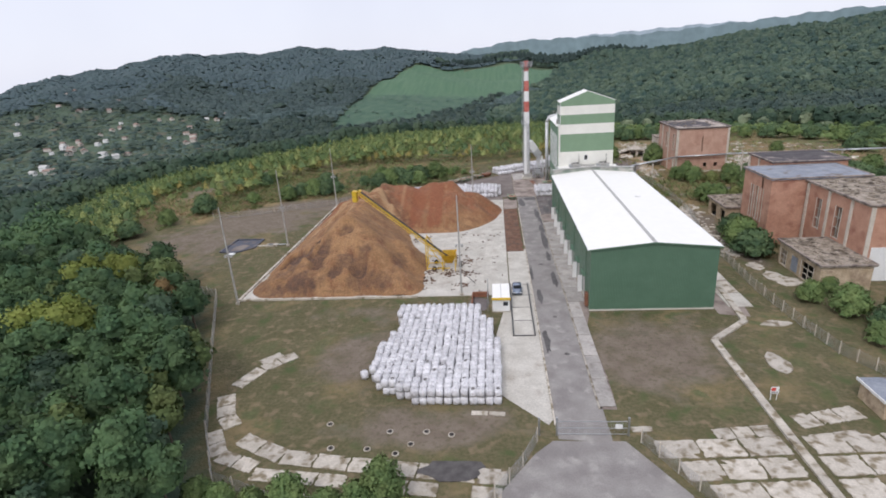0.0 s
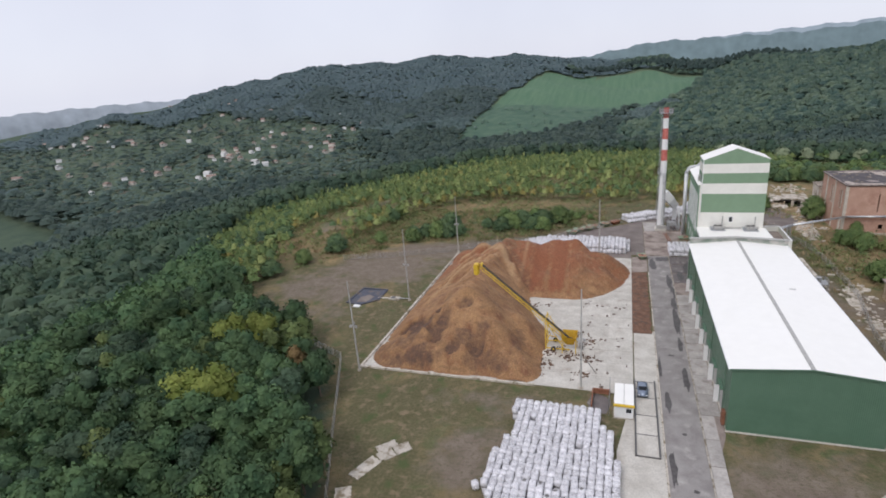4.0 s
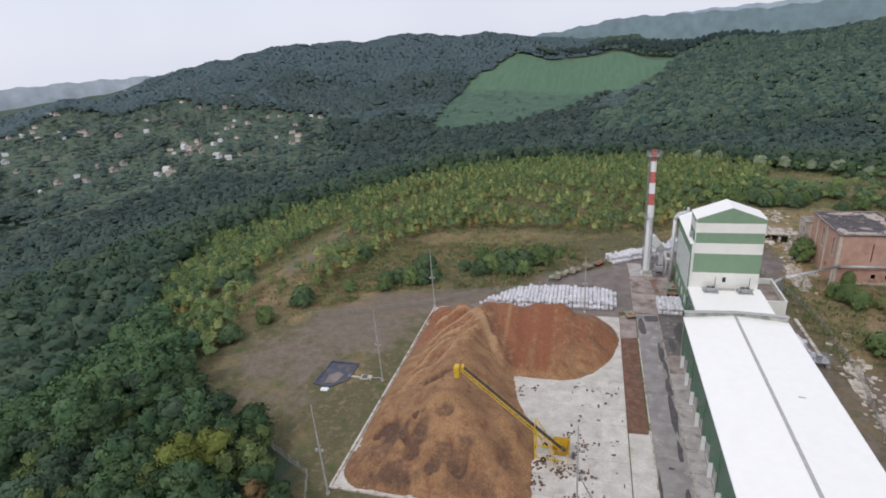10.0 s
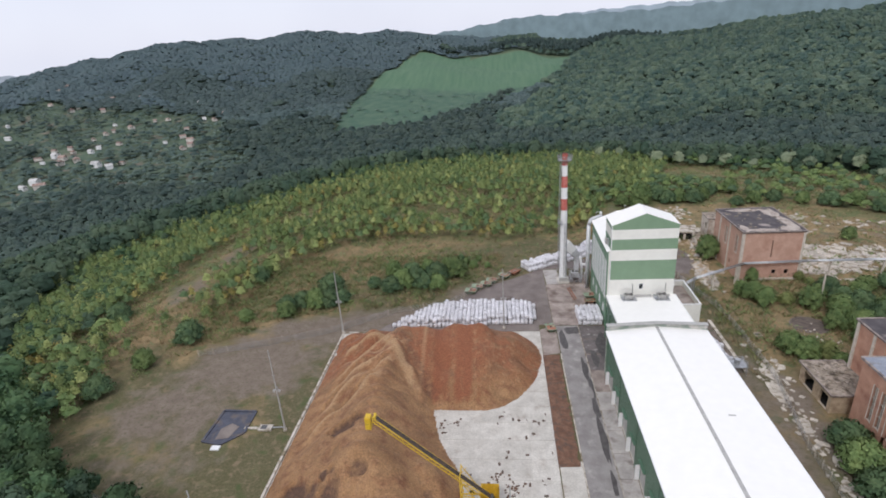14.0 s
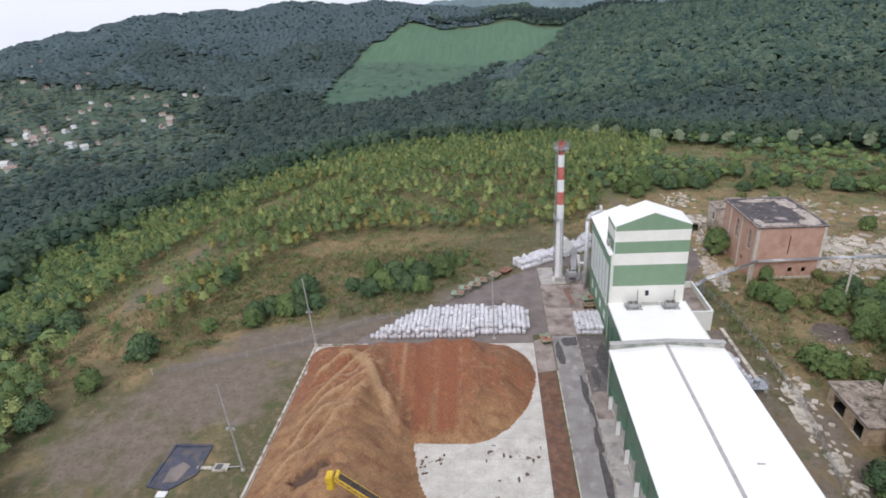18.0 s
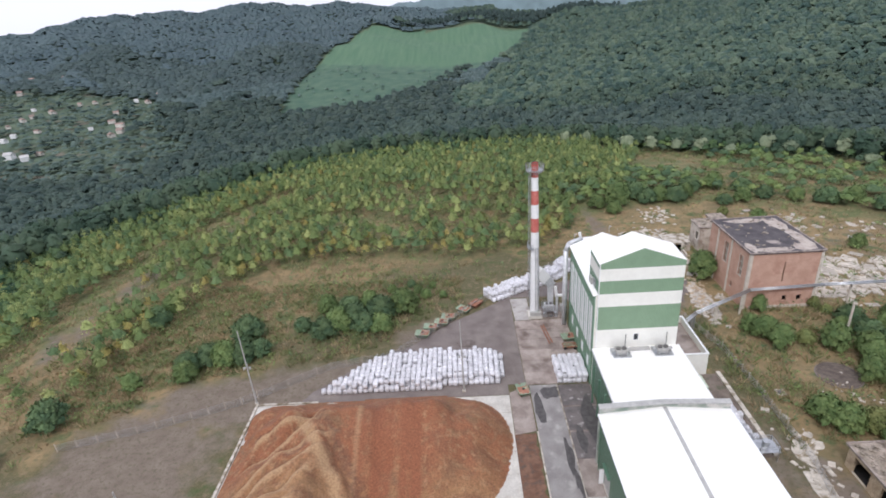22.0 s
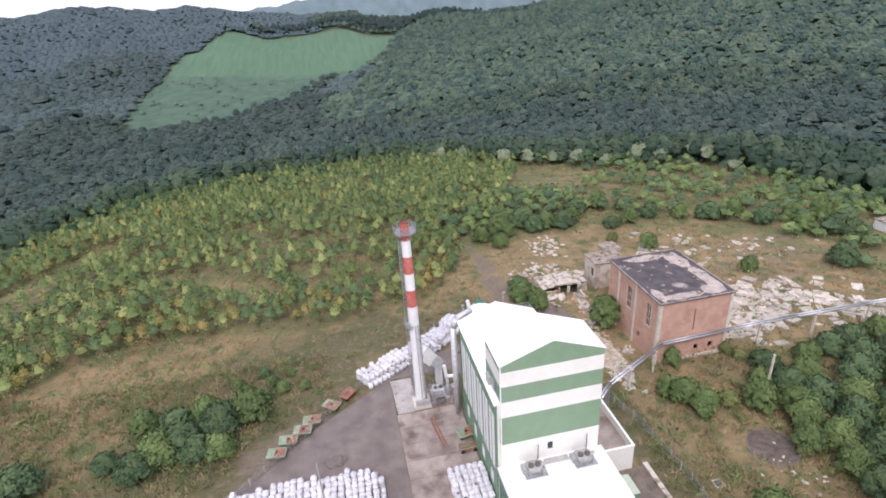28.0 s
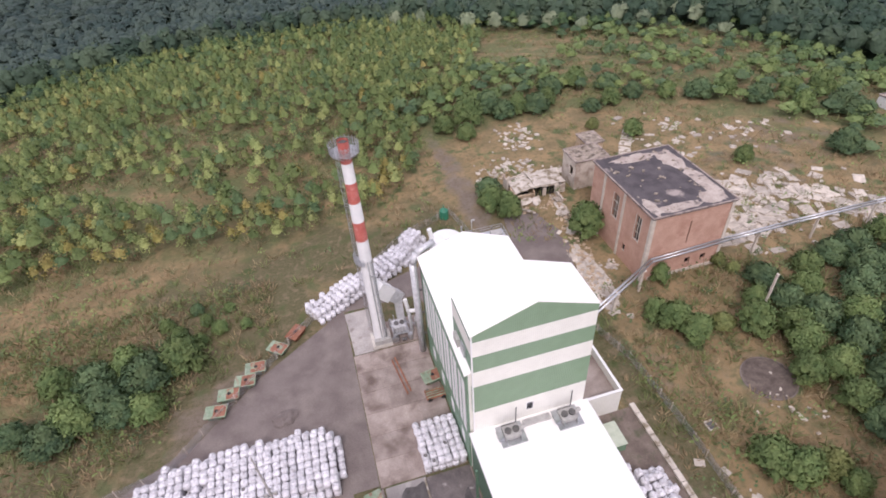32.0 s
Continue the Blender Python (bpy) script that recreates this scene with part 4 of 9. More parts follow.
gx, gy = scatter(-215, 175, 30, 340, 2.0, 52, under)
cls = rng_.choice(4, len(gx), p=(0.54, 0.30, 0.06, 0.10))
tufts("dry_grass", gx[cls == 0], gy[cls == 0], WEED, 0.9, 1.3, "dry golden brown grass between saplings")
tufts("tall_weeds", gx[cls == 1], gy[cls == 1], WEED_GREEN, 1.2, 1.1, "green weeds and brambles between saplings")
cls = cls - 2
for k, (leaf, hh, ss, lab) in enumerate(((SAP_C, 2.0, 1.1, "dark green shrubs between saplings"), (SAP_A, 2.3, 1.05, "light green shrubs between saplings"))):
    saplings("undergrowth", gx[cls == k], gy[cls == k], leaf, hh, ss, lab, 12, 0.28, 0, 0)


# shrubs and tall grass close behind the yard and east of the fence
def rough_ground(x, y):
    nw = (y > 81 + 0.62 * np.clip(x + 66, 0, 60) - 0.3 * np.clip(-70 - x, 0, 40)) & (x > -112) & (x < -22) & (y < 128) & (yard(x, y) < 0.35)
    ne = (x > 31.5) & (x < 100) & (y > 58) & (y < 104) & (np.hypot(x - 52.2, y - 77.8) > 4.6) & ~((x > 38) & (x < 60) & (y < 60))
    return (nw | ne) & (np.random.default_rng(4).uniform(0, 1, len(x)) < np.where(x < 0, 0.8, 0.6) + 0.6 * ripple(x * 4, y * 4))


gx, gy = scatter(-110, 102, 58, 130, 1.3, 53, rough_ground)
cls = rng_.choice(4, len(gx), p=(0.5, 0.34, 0.08, 0.08))
tufts("dry_grass", gx[cls == 0], gy[cls == 0], WEED, 1.0, 1.0, "tall dry golden brown grass")
tufts("tall_weeds", gx[cls == 1], gy[cls == 1], WEED_GREEN, 1.3, 0.9, "tall green grass and weeds", 18)
cls = cls - 2
for k, (leaf, hh, ss, lab) in enumerate(((SAP_C, 2.2, 1.4, "low dark green shrubs in rough grass"), (SAP_A, 2.2, 1.3, "low light green shrubs in rough grass"))):
    saplings("rough_growth", gx[cls == k], gy[cls == k], leaf, hh, ss, lab, 16, 0.24, 0, 0)

# thickets that ring the clearing to the north-east and the west slope
def thick(x, y):
    r, a = polar(x, y)
    lim = np.interp(a, RB_A, RB_R)
    ne = (a > 8) & (a < 75) & (r < lim + 4) & (r > np.interp(a, [8, 14, 22, 32, 45, 60, 75], [98, 100, 112, 128, 138, 140, 128]))
    nw = (a > -110) & (a < -66) & (r < lim + 4) & (r > np.interp(a, [-110, -90, -78, -66], [118, 126, 150, 185]))
    den = np.where(ne, 0.42 + 0.9 * ripple(x * 1.7 + 9, y * 1.7), 0.75 + 0.5 * ripple(x * 2, y * 2))
    ring = (a > -110) & (a < 60) & (r > lim - 13) & (r < lim + 9)
    by_hut = (x > 137) & (x < 158) & (y > 126) & (y < 150)
    return (ne | nw | ring) & ~by_hut & (np.random.default_rng(19).uniform(0, 1, len(x)) < den)


bx_, by_ = scatter(-215, 190, 40, 330, 4.2, 58, thick)
bc = rng_.choice(3, len(bx_), p=(0.36, 0.34, 0.3))
north_east = polar(bx_, by_)[1] > 6
rim = polar(bx_, by_)[0] > np.interp(polar(bx_, by_)[1], RB_A, RB_R) - 13
for k, (leaf, hh, ss) in enumerate(((BUSH_LIT, 5.0, 2.2), (LEAF_A, 6.2, 2.4), (LEAF_B, 5.4, 2.3))):
    q = (bc == k) & (rim | ~north_east)
    canopy("thicket", bx_[q], by_[q], hh, ss, 84, 0.34, leaf, "thicket of leafy bushes at the edge of the forest", lump=0.16, cores=0.9, low=False, lobes=2, up=0.6)
for k, (leaf, hh, ss, lab) in enumerate(((BUSH_LIT, 3.8, 2.2, "light green thicket round the clearing"), (SAP_A, 4.0, 1.9, "light green young trees round the clearing"), (BUSH_DEEP, 4.4, 2.3, "darker green bushes round the clearing"))):
    q = (bc == k) & north_east & ~rim
    canopy("thicket", bx_[q], by_[q], hh, ss, 84, 0.32, leaf, lab, lump=0.18, cores=0.88, low=False, lobes=2, up=0.6)
wx, wy = scatter(10, 190, 120, 330, 15.0, 67, lambda x, y: (np.abs(polar(x, y)[0] - np.interp(polar(x, y)[1], RB_A, RB_R)) < 12) & (polar(x, y)[1] > 5) & (polar(x, y)[1] < 60))
canopy("willows", wx, wy, 8.5, 3.2, 150, 0.4, LEAF_SILVER, "silvery green willow-like trees along the forest edge", lump=0.2, cores=0.88, lobes=3, up=0.6)

# bushes that stand singly
BUSH_A = "rounded green bush growing in rough grass"
bushes = [make_tree("bush", 4.2, 2.4, BUSH_LIT, 2300, 0.2, BUSH_A, "bush", 61, 0.02, 22, 0.68), make_tree("bush", 3.8, 2.7, BUSH_DEEP, 2300, 0.2, "dark green bush growing in rough grass", "bush", 62, 0.02, 22, 0.68), make_tree("bush", 4.0, 2.2, LEAF_C, 2000, 0.2, "olive green bush growing in rough grass", "bush", 63, 0.02, 22, 0.68), make_tree("bush", 5.4, 2.8, BUSH_LIT, 2300, 0.21, "tall leafy green bush in rough grass", "bush", 64, 0.02, 22, 0.68)]
BUSHES = [(1, -85, 90, 1.0), (1, -81, 93, 1.0), (0, -77, 92, 1.1), (1, -73, 93, 1.1), (1, -70, 95, 0.9), (1, -75, 102, 1.3), (0, -84, 86, 0.9), (1, -56, 101, 1.1), (0, -53, 104, 1.2), (1, -49, 106, 1.3), (0, -46, 113, 1.1), (1, -43, 109, 1.3), (0, -57, 112, 1.1), (1, -51, 111, 1.2), (0, -42, 102, 0.9), (3, -37, 111, 1.1), (1, -46, 103, 1.0), (1, -106, 73, 1.3), (0, -94, 143, 1.3), (1, -137, 88, 1.2), (0, -102, 117, 1.0), (1, -102, 110, 1.1), (1, -165, 161, 1.3), (1, -116, 50, 1.2), (0, -112, 62, 1.0), (3, -95, 84, 0.7), (1, -62, 104, 0.8), (0, -38.5, 118, 0.55), (3, -34, 120, 0.4), (0, -31.5, 117.5, 0.5), (0, -30, 122.5, 0.42), (1, -36, 124, 0.45), (0, -41, 121, 0.5), (3, -27, 117, 0.34), (0, -35, 115, 0.5),
          (3, 45, 92, 0.9), (0, 43, 95, 0.8), (3, 46.5, 88.5, 0.9), (2, 52, 89, 0.75), (3, 57, 87, 1.0), (1, 66, 96, 0.95), (0, 71, 91, 1.0), (1, 82, 97, 1.0), (1, 88, 98, 1.1), (0, 63, 85, 1.0), (1, 68, 85, 1.1), (0, 74, 83, 1.1), (1, 70, 79, 1.1), (3, 61, 81, 0.9), (0, 63, 76, 1.0), (1, 80, 88, 1.2), (2, 62, 103, 0.6), (0, 76, 96, 0.9), (1, 85, 92, 1.1), (1, 92, 92, 1.1), (0, 96, 99, 1.0), (1, 68, 72, 1.0), (0, 74, 76, 1.1), (1, 80, 80, 1.1), (3, 86, 84, 1.1), (1, 92, 86, 1.2), (0, 61, 92, 0.8), (1, 66, 90, 1.0), (3, 60, 70, 0.9), (0, 66, 66, 1.0), (1, 74, 68, 1.1), (0, 82, 72, 1.1), (1, 90, 78, 1.2), (0, 98, 88, 1.2), (1, 98, 80, 1.2),
          (0, 42, 66, 1.0), (3, 44.5, 63.5, 0.9), (2, 48.5, 63, 0.9), (0, 50, 60, 0.8), (3, 57, 76, 0.8), (1, 61, 66, 1.0), (3, 49, 102.6, 0.62), (3, 43.2, 120.6, 1.15), (2, 63.5, 100.5, 0.5), (3, 30.5, 131.5, 0.9), (3, 27.5, 136, 0.95), (1, 29, 142, 1.0), (0, 31, 136, 0.8), (0, 92, 133, 0.8), (1, 117, 128, 1.25), (1, 119, 130, 1.0),
          (1, 47, 178, 1.1), (0, 52, 180, 1.2), (1, 57, 178, 1.2), (0, 62, 181, 1.0), (3, 75, 155, 0.8), (2, 67, 162, 0.7), (0, 79, 174, 1.1), (1, 72, 172, 0.9), (1, 105, 168, 1.2), (0, 114, 168, 1.2), (1, 118, 159, 1.2), (0, 130, 159, 1.2), (1, 132, 145, 1.3), (1, 134, 142, 1.3), (0, 139, 158, 1.3), (3, 125, 150, 1.0), (0, 97, 172, 1.0), (1, 88, 176, 1.0), (3, 36, 178, 1.3), (1, 44, 184, 1.3), (0, 33, 170, 1.0), (0, 28, 176, 1.1), (1, 66, 188, 1.3), (0, 76, 190, 1.2), (3, 24, 112, 0.7), (0, 21, 118, 0.8), (1, 84, 184, 1.2), (0, 146, 122, 1.0),
          (1, 36.5, 24, 1.35), (0, 37, 30.5, 1.45), (1, 37.5, 36, 1.2), (0, 41, 6, 0.6), (0, 36, 2, 0.8), (3, 39, -3, 0.9), (1, 42, -8, 1.0), (0, 38, -12, 0.8), (2, 46, -4, 1.0), (3, 53, 12.5, 0.5), (0, 48, -14, 1.1),
          (3, -27.2, -41.6, 0.75), (0, -29.5, -43, 0.7), (0, -32.5, -43.6, 0.6), (3, -36.5, -43.2, 0.7), (0, -40, -43.6, 0.6), (3, -43.5, -43.6, 0.6), (2, -24.5, -44, 0.5), (0, -46.5, -42.5, 0.6)]
for k, x, y, s in BUSHES:
    s = s * (1.22 if y > 60 else 1.1)
    ob = copy_thing(bushes[k], pose(x, y, float(terrain(x, y)) - 0.1, 0, 0, pickr.uniform(0, 360)))
    ob.scale = (s * pickr.uniform(0.9, 1.1), s * pickr.uniform(0.9, 1.1), s * pickr.uniform(0.9, 1.1))
for k in bushes:
    for o in (*k.children_recursive, k):
        bpy.data.objects.remove(o)

# ---- production hall ----
def gable_wall(name, x0, x1, y, t, z0, ze, zr, material, parent, xm=None, label=""):
    xm = (x0 + x1) / 2 if xm is None else xm
    bm = bmesh.new()
    poly = [(x0, z0), (x1, z0), (x1, ze), (xm, zr), (x0, ze)]
    a, b = [bm.verts.new((x, y, z)) for x, z in poly], [bm.verts.new((x, y + t, z)) for x, z in poly]
    bm.faces.new(a), bm.faces.new(b[::-1])
    for k in range(5):
        bm.faces.new((a[(k + 1) % 5], a[k], b[k], b[(k + 1) % 5]))
    return part(name, bm, material, parent, label)


def slope(name, x0, z0, x1, z1, y0, y1, t, material, parent, label=""):
    bm = bmesh.new()
    vs = [bm.verts.new(p) for y in (y0, y1) for p in ((x0, y, z0), (x1, y, z1), (x1, y, z1 - t), (x0, y, z0 - t))]
    for f in ((0, 1, 2, 3), (7, 6, 5, 4), (0, 4, 5, 1), (1, 5, 6, 2), (2, 6, 7, 3), (3, 7, 4, 0)):
        bm.faces.new([vs[i] for i in f])
    bmesh.ops.recalc_face_normals(bm, faces=bm.faces[:])
    return part(name, bm, material, parent, label)


hall = empty("production_hall", (0, 0, 0), "long green sheet-metal hall with a bright white low-pitched roof", "building")
gable_wall("front_wall", 0, 20, 0, 0.2, 0.25, 10.9, 11.8, GREEN_X, hall, label="plain dark green ribbed metal wall")
block("plinth", -0.05, 20.05, -0.08, 58, 0, 0.25, CONCRETE, hall, "low concrete plinth")
block("side_wall", 19.8, 20, 0.2, 58, 0.25, 10.9, GREEN_Y, hall)
DOORS = [4.5 + 6.6 * k for k in range(8)]
lastz = 0.2
for y in DOORS:
    block("side_wall", 0, 0.2, lastz, y, 0.25, 10.9, GREEN_Y, hall)
    block("wall_over_door", 0, 0.2, y, y + 3.2, 4.3, 10.9, GREEN_Y, hall)
    lastz = y + 3.2
block("side_wall", 0, 0.2, lastz, 58, 0.25, 10.9, GREEN_Y, hall)
block("inner_floor", 0.2, 19.8, 0.2, 58, 0.25, 0.3, YARD_CONCRETE, hall)
slope("roof_slope", -0.35, 10.95, 9.7, 11.95, -0.3, 58, 0.12, ROOF_WHITE, hall, "bright white metal roof sheet")
slope("roof_slope", 10.3, 11.95, 20.35, 10.95, -0.3, 58, 0.12, ROOF_WHITE, hall, "bright white metal roof sheet")
block("ridge_strip", 9.7, 10.3, -0.3, 58, 11.88, 11.99, GREY_STRIP, hall, "grey ridge flashing")
block("gutter", -0.5, -0.35, -0.3, 58, 10.8, 10.95, WHITE, hall)
block("gutter", 20.35, 20.5, -0.3, 58, 10.8, 10.95, WHITE, hall)
bm = bmesh.new()
for a, b in (((-0.35, 10.95), (10, 11.96)), ((10, 11.96), (20.35, 10.95))):
    beam(bm, (a[0], -0.33, a[1] - 0.05), (b[0], -0.33, b[1] - 0.05), 0.06, 0.22)
part("verge_trim", bm, GREEN_X, hall)
gable_wall("rear_parapet", -0.2, 20.4, 58, 0.5, 0.25, 12.2, 12.7, mat("weathered_parapet", (0.19, 0.24, 0.19), (0.36, 0.37, 0.33), 2.5, 0.8, fine=0.3, worn=((0.5, 0.48, 0.44), 1.8, 0.5, 0.65)), hall)
bm = bmesh.new()
beam(bm, (-0.3, 58.25, 12.24), (10.1, 58.25, 12.74), 1.1, 0.12), beam(bm, (10.1, 58.25, 12.74), (20.5, 58.25, 12.24), 1.1, 0.12)
part("parapet_capping", bm, GREY_STRIP, hall, "weathered grey parapet capping")
block("roof_walkway_mark", 14.1, 15.2, 30.0, 30.25, 11.58, 11.62, GREY_STRIP, hall)
for y in DOORS:
    d = block("door", 0.06, 0.14, y + 0.04, y + 3.16, 0.27, 4.28, GREY_STRIP, hall, "grey sectional bay door")
    bm = bmesh.new()
    beam(bm, (-0.75, y + 3.2, 0.2), (-0.05, y + 3.2, 0.2), 0.1), beam(bm, (-0.75, y + 3.2, 3.3), (-0.05, y + 3.2, 3.3), 0.1)
    cube(bm, -0.8, -0.05, y + 3.14, y + 3.22, 0.15, 3.35)
    part("door_leaf", bm, WHITE, hall, "white door leaf swung open against the wall")
    block("canopy", -0.45, 0, y - 0.1, y + 3.3, 4.45, 4.55, GREEN_Y, hall)
for y in (0.6, 14.4, 27.6, 40.8, 54.0):
    rod("downpipe", (-0.22, y + 2.6, 0.2), (-0.22, y + 2.6, 10.85), 0.08, GREEN_Y, hall)
block("cable_box", -0.5, -0.02, 1.2, 2.2, 0.3, 2.6, RUST, hall, "rusty brown cabinet on the wall")

# ---- low link building ----
link = empty("link_building", (0, 0, 0), "low building with a flat white roof between hall and tower", "building")
block("wall", 3.6, 3.8, 58.8, 78, 0, 8.9, GREEN_Y, link)
block("wall", 19.5, 19.7, 58.8, 78, 0, 8.9, CREAM, link)
block("roof", 3.4, 19.9, 58.55, 78, 8.9, 9.2, ROOF_WHITE, link, "bright white flat roof")
block("roof_edge", 3.3, 3.4, 58.55, 78, 8.75, 9.3, WHITE, link)
block("roof_edge", 19.9, 20.0, 58.55, 78, 8.75, 9.3, WHITE, link)
for y in (61, 65, 69, 73):
    block("column", 2.5, 2.8, y, y + 0.3, 0, 8.7, GREEN_Y, link)
for x in (8.4, 16.2):
    u = empty("roof_unit", (x, 76.1, 9.2), "grey finned cooling unit on a white roof", "cooling unit", "cooling units on the link roof")
    block("skid", -1.7, 1.7, -1.5, 1.5, 0, 0.16, STEEL, u)
    block("casing", -1.1, 1.1, -0.8, 0.9, 0.16, 1.0, GREY_STRIP, u, "", 0.06)
    rod("fan_ring", (-0.5, 0, 1.0), (-0.5, 0, 1.25), 0.45, DARK_STEEL, u, n=14)
    rod("fan_ring", (0.55, 0, 1.0), (0.55, 0, 1.25), 0.45, DARK_STEEL, u, n=14)
    rod("vent_pipe", (1.2, 1.6, 0), (1.2, 1.6, 3.2), 0.07, DARK_STEEL, u)
    block("side_box", -1.9, -1.15, -0.6, 0.7, 0.16, 0.75, STEEL, u, "", 0.05)
    rod("elbow", (1.1, 0.2, 0.55), (1.9, 0.5, 0.5), 0.28, GREY_STRIP, u, n=10)
    rod("coil", (-0.9, 1.0, 0.5), (0.9, 1.0, 0.5), 0.3, DARK_STEEL, u, n=10)
    for q in (-0.9, 0.9):
        block("side_fin", q - 0.06, q + 0.06, -1.3, -0.8, 0.16, 0.8, STEEL, u)
duct = empty("roof_duct", (0, 0, 0), "flat grey duct lying on a white roof", "duct")
block("duct_run", 10.4, 14.1, 76.6, 77.4, 9.2, 9.6, GREY_STRIP, duct)

# ---- process tower ----
tower = empty("process_tower", (0, 0, 0), "tall process tower clad in green and cream horizontal bands", "building")
X0, X1, Y0, Y1, XM = 4.0, 19.4, 78.0, 85.0, 11.7
bands = [(0, 9.0, CREAM), (9.0, 13.4, CREAM), (13.4, 18.5, PALE_GREEN), (18.5, 21.3, CREAM), (21.3, 24.0, PALE_GREEN), (24.0, 26.5, CREAM)]
for z0, z1, m in bands:
    block("wall_band", X0, X1, Y0, Y0 + 0.2, z0, z1, m, tower)
    # side walls take the darker green of the y sheet
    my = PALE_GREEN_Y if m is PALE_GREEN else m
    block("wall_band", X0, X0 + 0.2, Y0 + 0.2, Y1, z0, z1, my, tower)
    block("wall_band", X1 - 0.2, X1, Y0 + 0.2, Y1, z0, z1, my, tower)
    block("wall_band", X0, X1, Y1, Y1 + 0.2, z0, z1, m, tower)
gable_wall("gable", X0, X1, Y0, 0.2, 26.5, 27.6, 30.4, PALE_GREEN, tower, XM)
gable_wall("gable", X0, X1, Y1, 0.2, 26.5, 27.6, 30.4, PALE_GREEN, tower, XM)
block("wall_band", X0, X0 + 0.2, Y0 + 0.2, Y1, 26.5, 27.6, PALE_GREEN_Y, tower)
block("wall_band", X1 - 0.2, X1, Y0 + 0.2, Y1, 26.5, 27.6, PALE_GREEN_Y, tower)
slope("roof_slope", X0 - 0.12, 27.6, XM, 30.5, Y0 - 0.04, Y1 + 0.3, 0.14, ROOF_WHITE, tower, "bright white roof sheet")
slope("roof_slope", XM, 30.5, X1 + 0.12, 27.6, Y0 - 0.04, Y1 + 0.3, 0.14, ROOF_WHITE, tower, "bright white roof sheet")
w = block("window", 11.2, 12.0, 77.93, 77.99, 10.9, 12.2, GLASS_DARK, tower, "small dark window")
block("window_frame", 11.1, 12.1, 77.95, 77.985, 10.8, 12.3, WHITE, w)
block("side_louvre", X0 - 0.25, X0, 80.2, 81.6, 21.6, 23.2, STEEL, tower, "grey louvre on the side wall")
block("side_louvre", X0 - 0.4, X0, 82.4, 84.0, 20.6, 22.4, GREY_STRIP, tower, "grey louvre on the side wall")
block("corner_trim", X0 - 0.06, X0 + 0.12, Y0 - 0.06, Y0 - 0.003, 9.2, 27.5, WHITE, tower)
# lower rear part
RX0, RX1, RY1, RXM = 3.4, 17.2, 100.5, 10.3
rear = empty("tower_rear_block", (0, 0, 0), "lower rear block of the tower, green with white window strips", "building")
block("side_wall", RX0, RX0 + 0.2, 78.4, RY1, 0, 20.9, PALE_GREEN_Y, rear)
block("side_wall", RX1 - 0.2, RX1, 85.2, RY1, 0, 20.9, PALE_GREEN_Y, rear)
gable_wall("rear_wall", RX0, RX1, RY1 - 0.2, 0.2, 0, 20.9, 23.6, PALE_GREEN, rear, RXM)
block("front_return", RX0 + 0.2, X0, 78.4, 78.6, 0, 20.9, CREAM, rear)
slope("roof_slope", RX0 - 0.3, 20.9, RXM, 23.75, 85.3, RY1 + 0.3, 0.14, ROOF_WHITE, rear, "bright white roof sheet")
slope("roof_slope", RXM, 23.75, RX1 + 0.3, 20.9, 85.3, RY1 + 0.3, 0.14, ROOF_WHITE, rear, "bright white roof sheet")
slope("roof_slope", RX0 - 0.3, 20.9, X0 - 0.02, 21.15, 78.2, 85.3, 0.14, ROOF_WHITE, rear)
for k in range(6):
    y = 79.6 + 3.45 * k
    block("window_strip", RX0 - 0.05, RX0 - 0.002, y - 0.3, y + 2.3, 7.6, 17.9, WHITE, rear, "white translucent window strip")
    block("mullion", RX0 - 0.1, RX0 - 0.052, y + 0.95, y + 1.05, 7.6, 17.9, PALE_GREEN_Y, rear)
for k in range(4):
    y = 80.4 + 5.0 * k
    block("lower_window", RX0 - 0.05, RX0 - 0.002, y, y + 1.4, 3.2, 5.4, WHITE, rear)
# side annex with a parapet
annex = empty("tower_annex", (0, 0, 0), "low pale annex with a walled flat roof", "building")
block("wall", 19.4, 27.2, 80, 80.25, 0, 5.1, CREAM, annex)
block("wall", 26.95, 27.2, 80.25, 94, 0, 5.1, CREAM, annex)
block("wall", 19.4, 26.95, 93.75, 94, 0, 5.1, CREAM, annex)
block("roof", 19.4, 26.95, 80.25, 93.75, 3.4, 3.6, YARD_CONCRETE, annex, "brown stained flat roof")
for a in ((19.4, 27.3, 79.9, 80.3), (26.9, 27.3, 80.3, 94.1), (19.4, 26.9, 93.7, 94.1)):
    block("capping", *a, 5.1, 5.2, WHITE, annex)
# silo and ducts behind
silo = empty("silo", (8.6, 104.2, 0), "white round silo behind the tower", "silo")
bm = bmesh.new()
tube(bm, (0, 0, 0), (0, 0, 20.1), 2.6, 2.6, 32), tube(bm, (0, 0, 20.1), (0, 0, 20.5), 2.68, 0.7, 32)
part("shell", bm, WHITE, silo)
rod("top_hatch", (0, 0, 20.45), (0, 0, 20.65), 0.5, WHITE, silo, n=16)
rod("inlet_pipe", (-2.0, 0.9, 20.1), (-2.3, 1.1, 22.0), 0.36, WHITE, silo, n=10)
gan = empty("steel_gantry", (0, 0, 0), "galvanised steel gantry with rails and a drive behind the tower", "gantry")
block("deck", 12.2, 19.4, 104.6, 108.4, 16.3, 16.45, STEEL, gan)
for x in (12.4, 19.0):
    for y in (104.8, 108.0):
        block("leg", x, x + 0.2, y, y + 0.2, 0, 16.3, STEEL, gan)
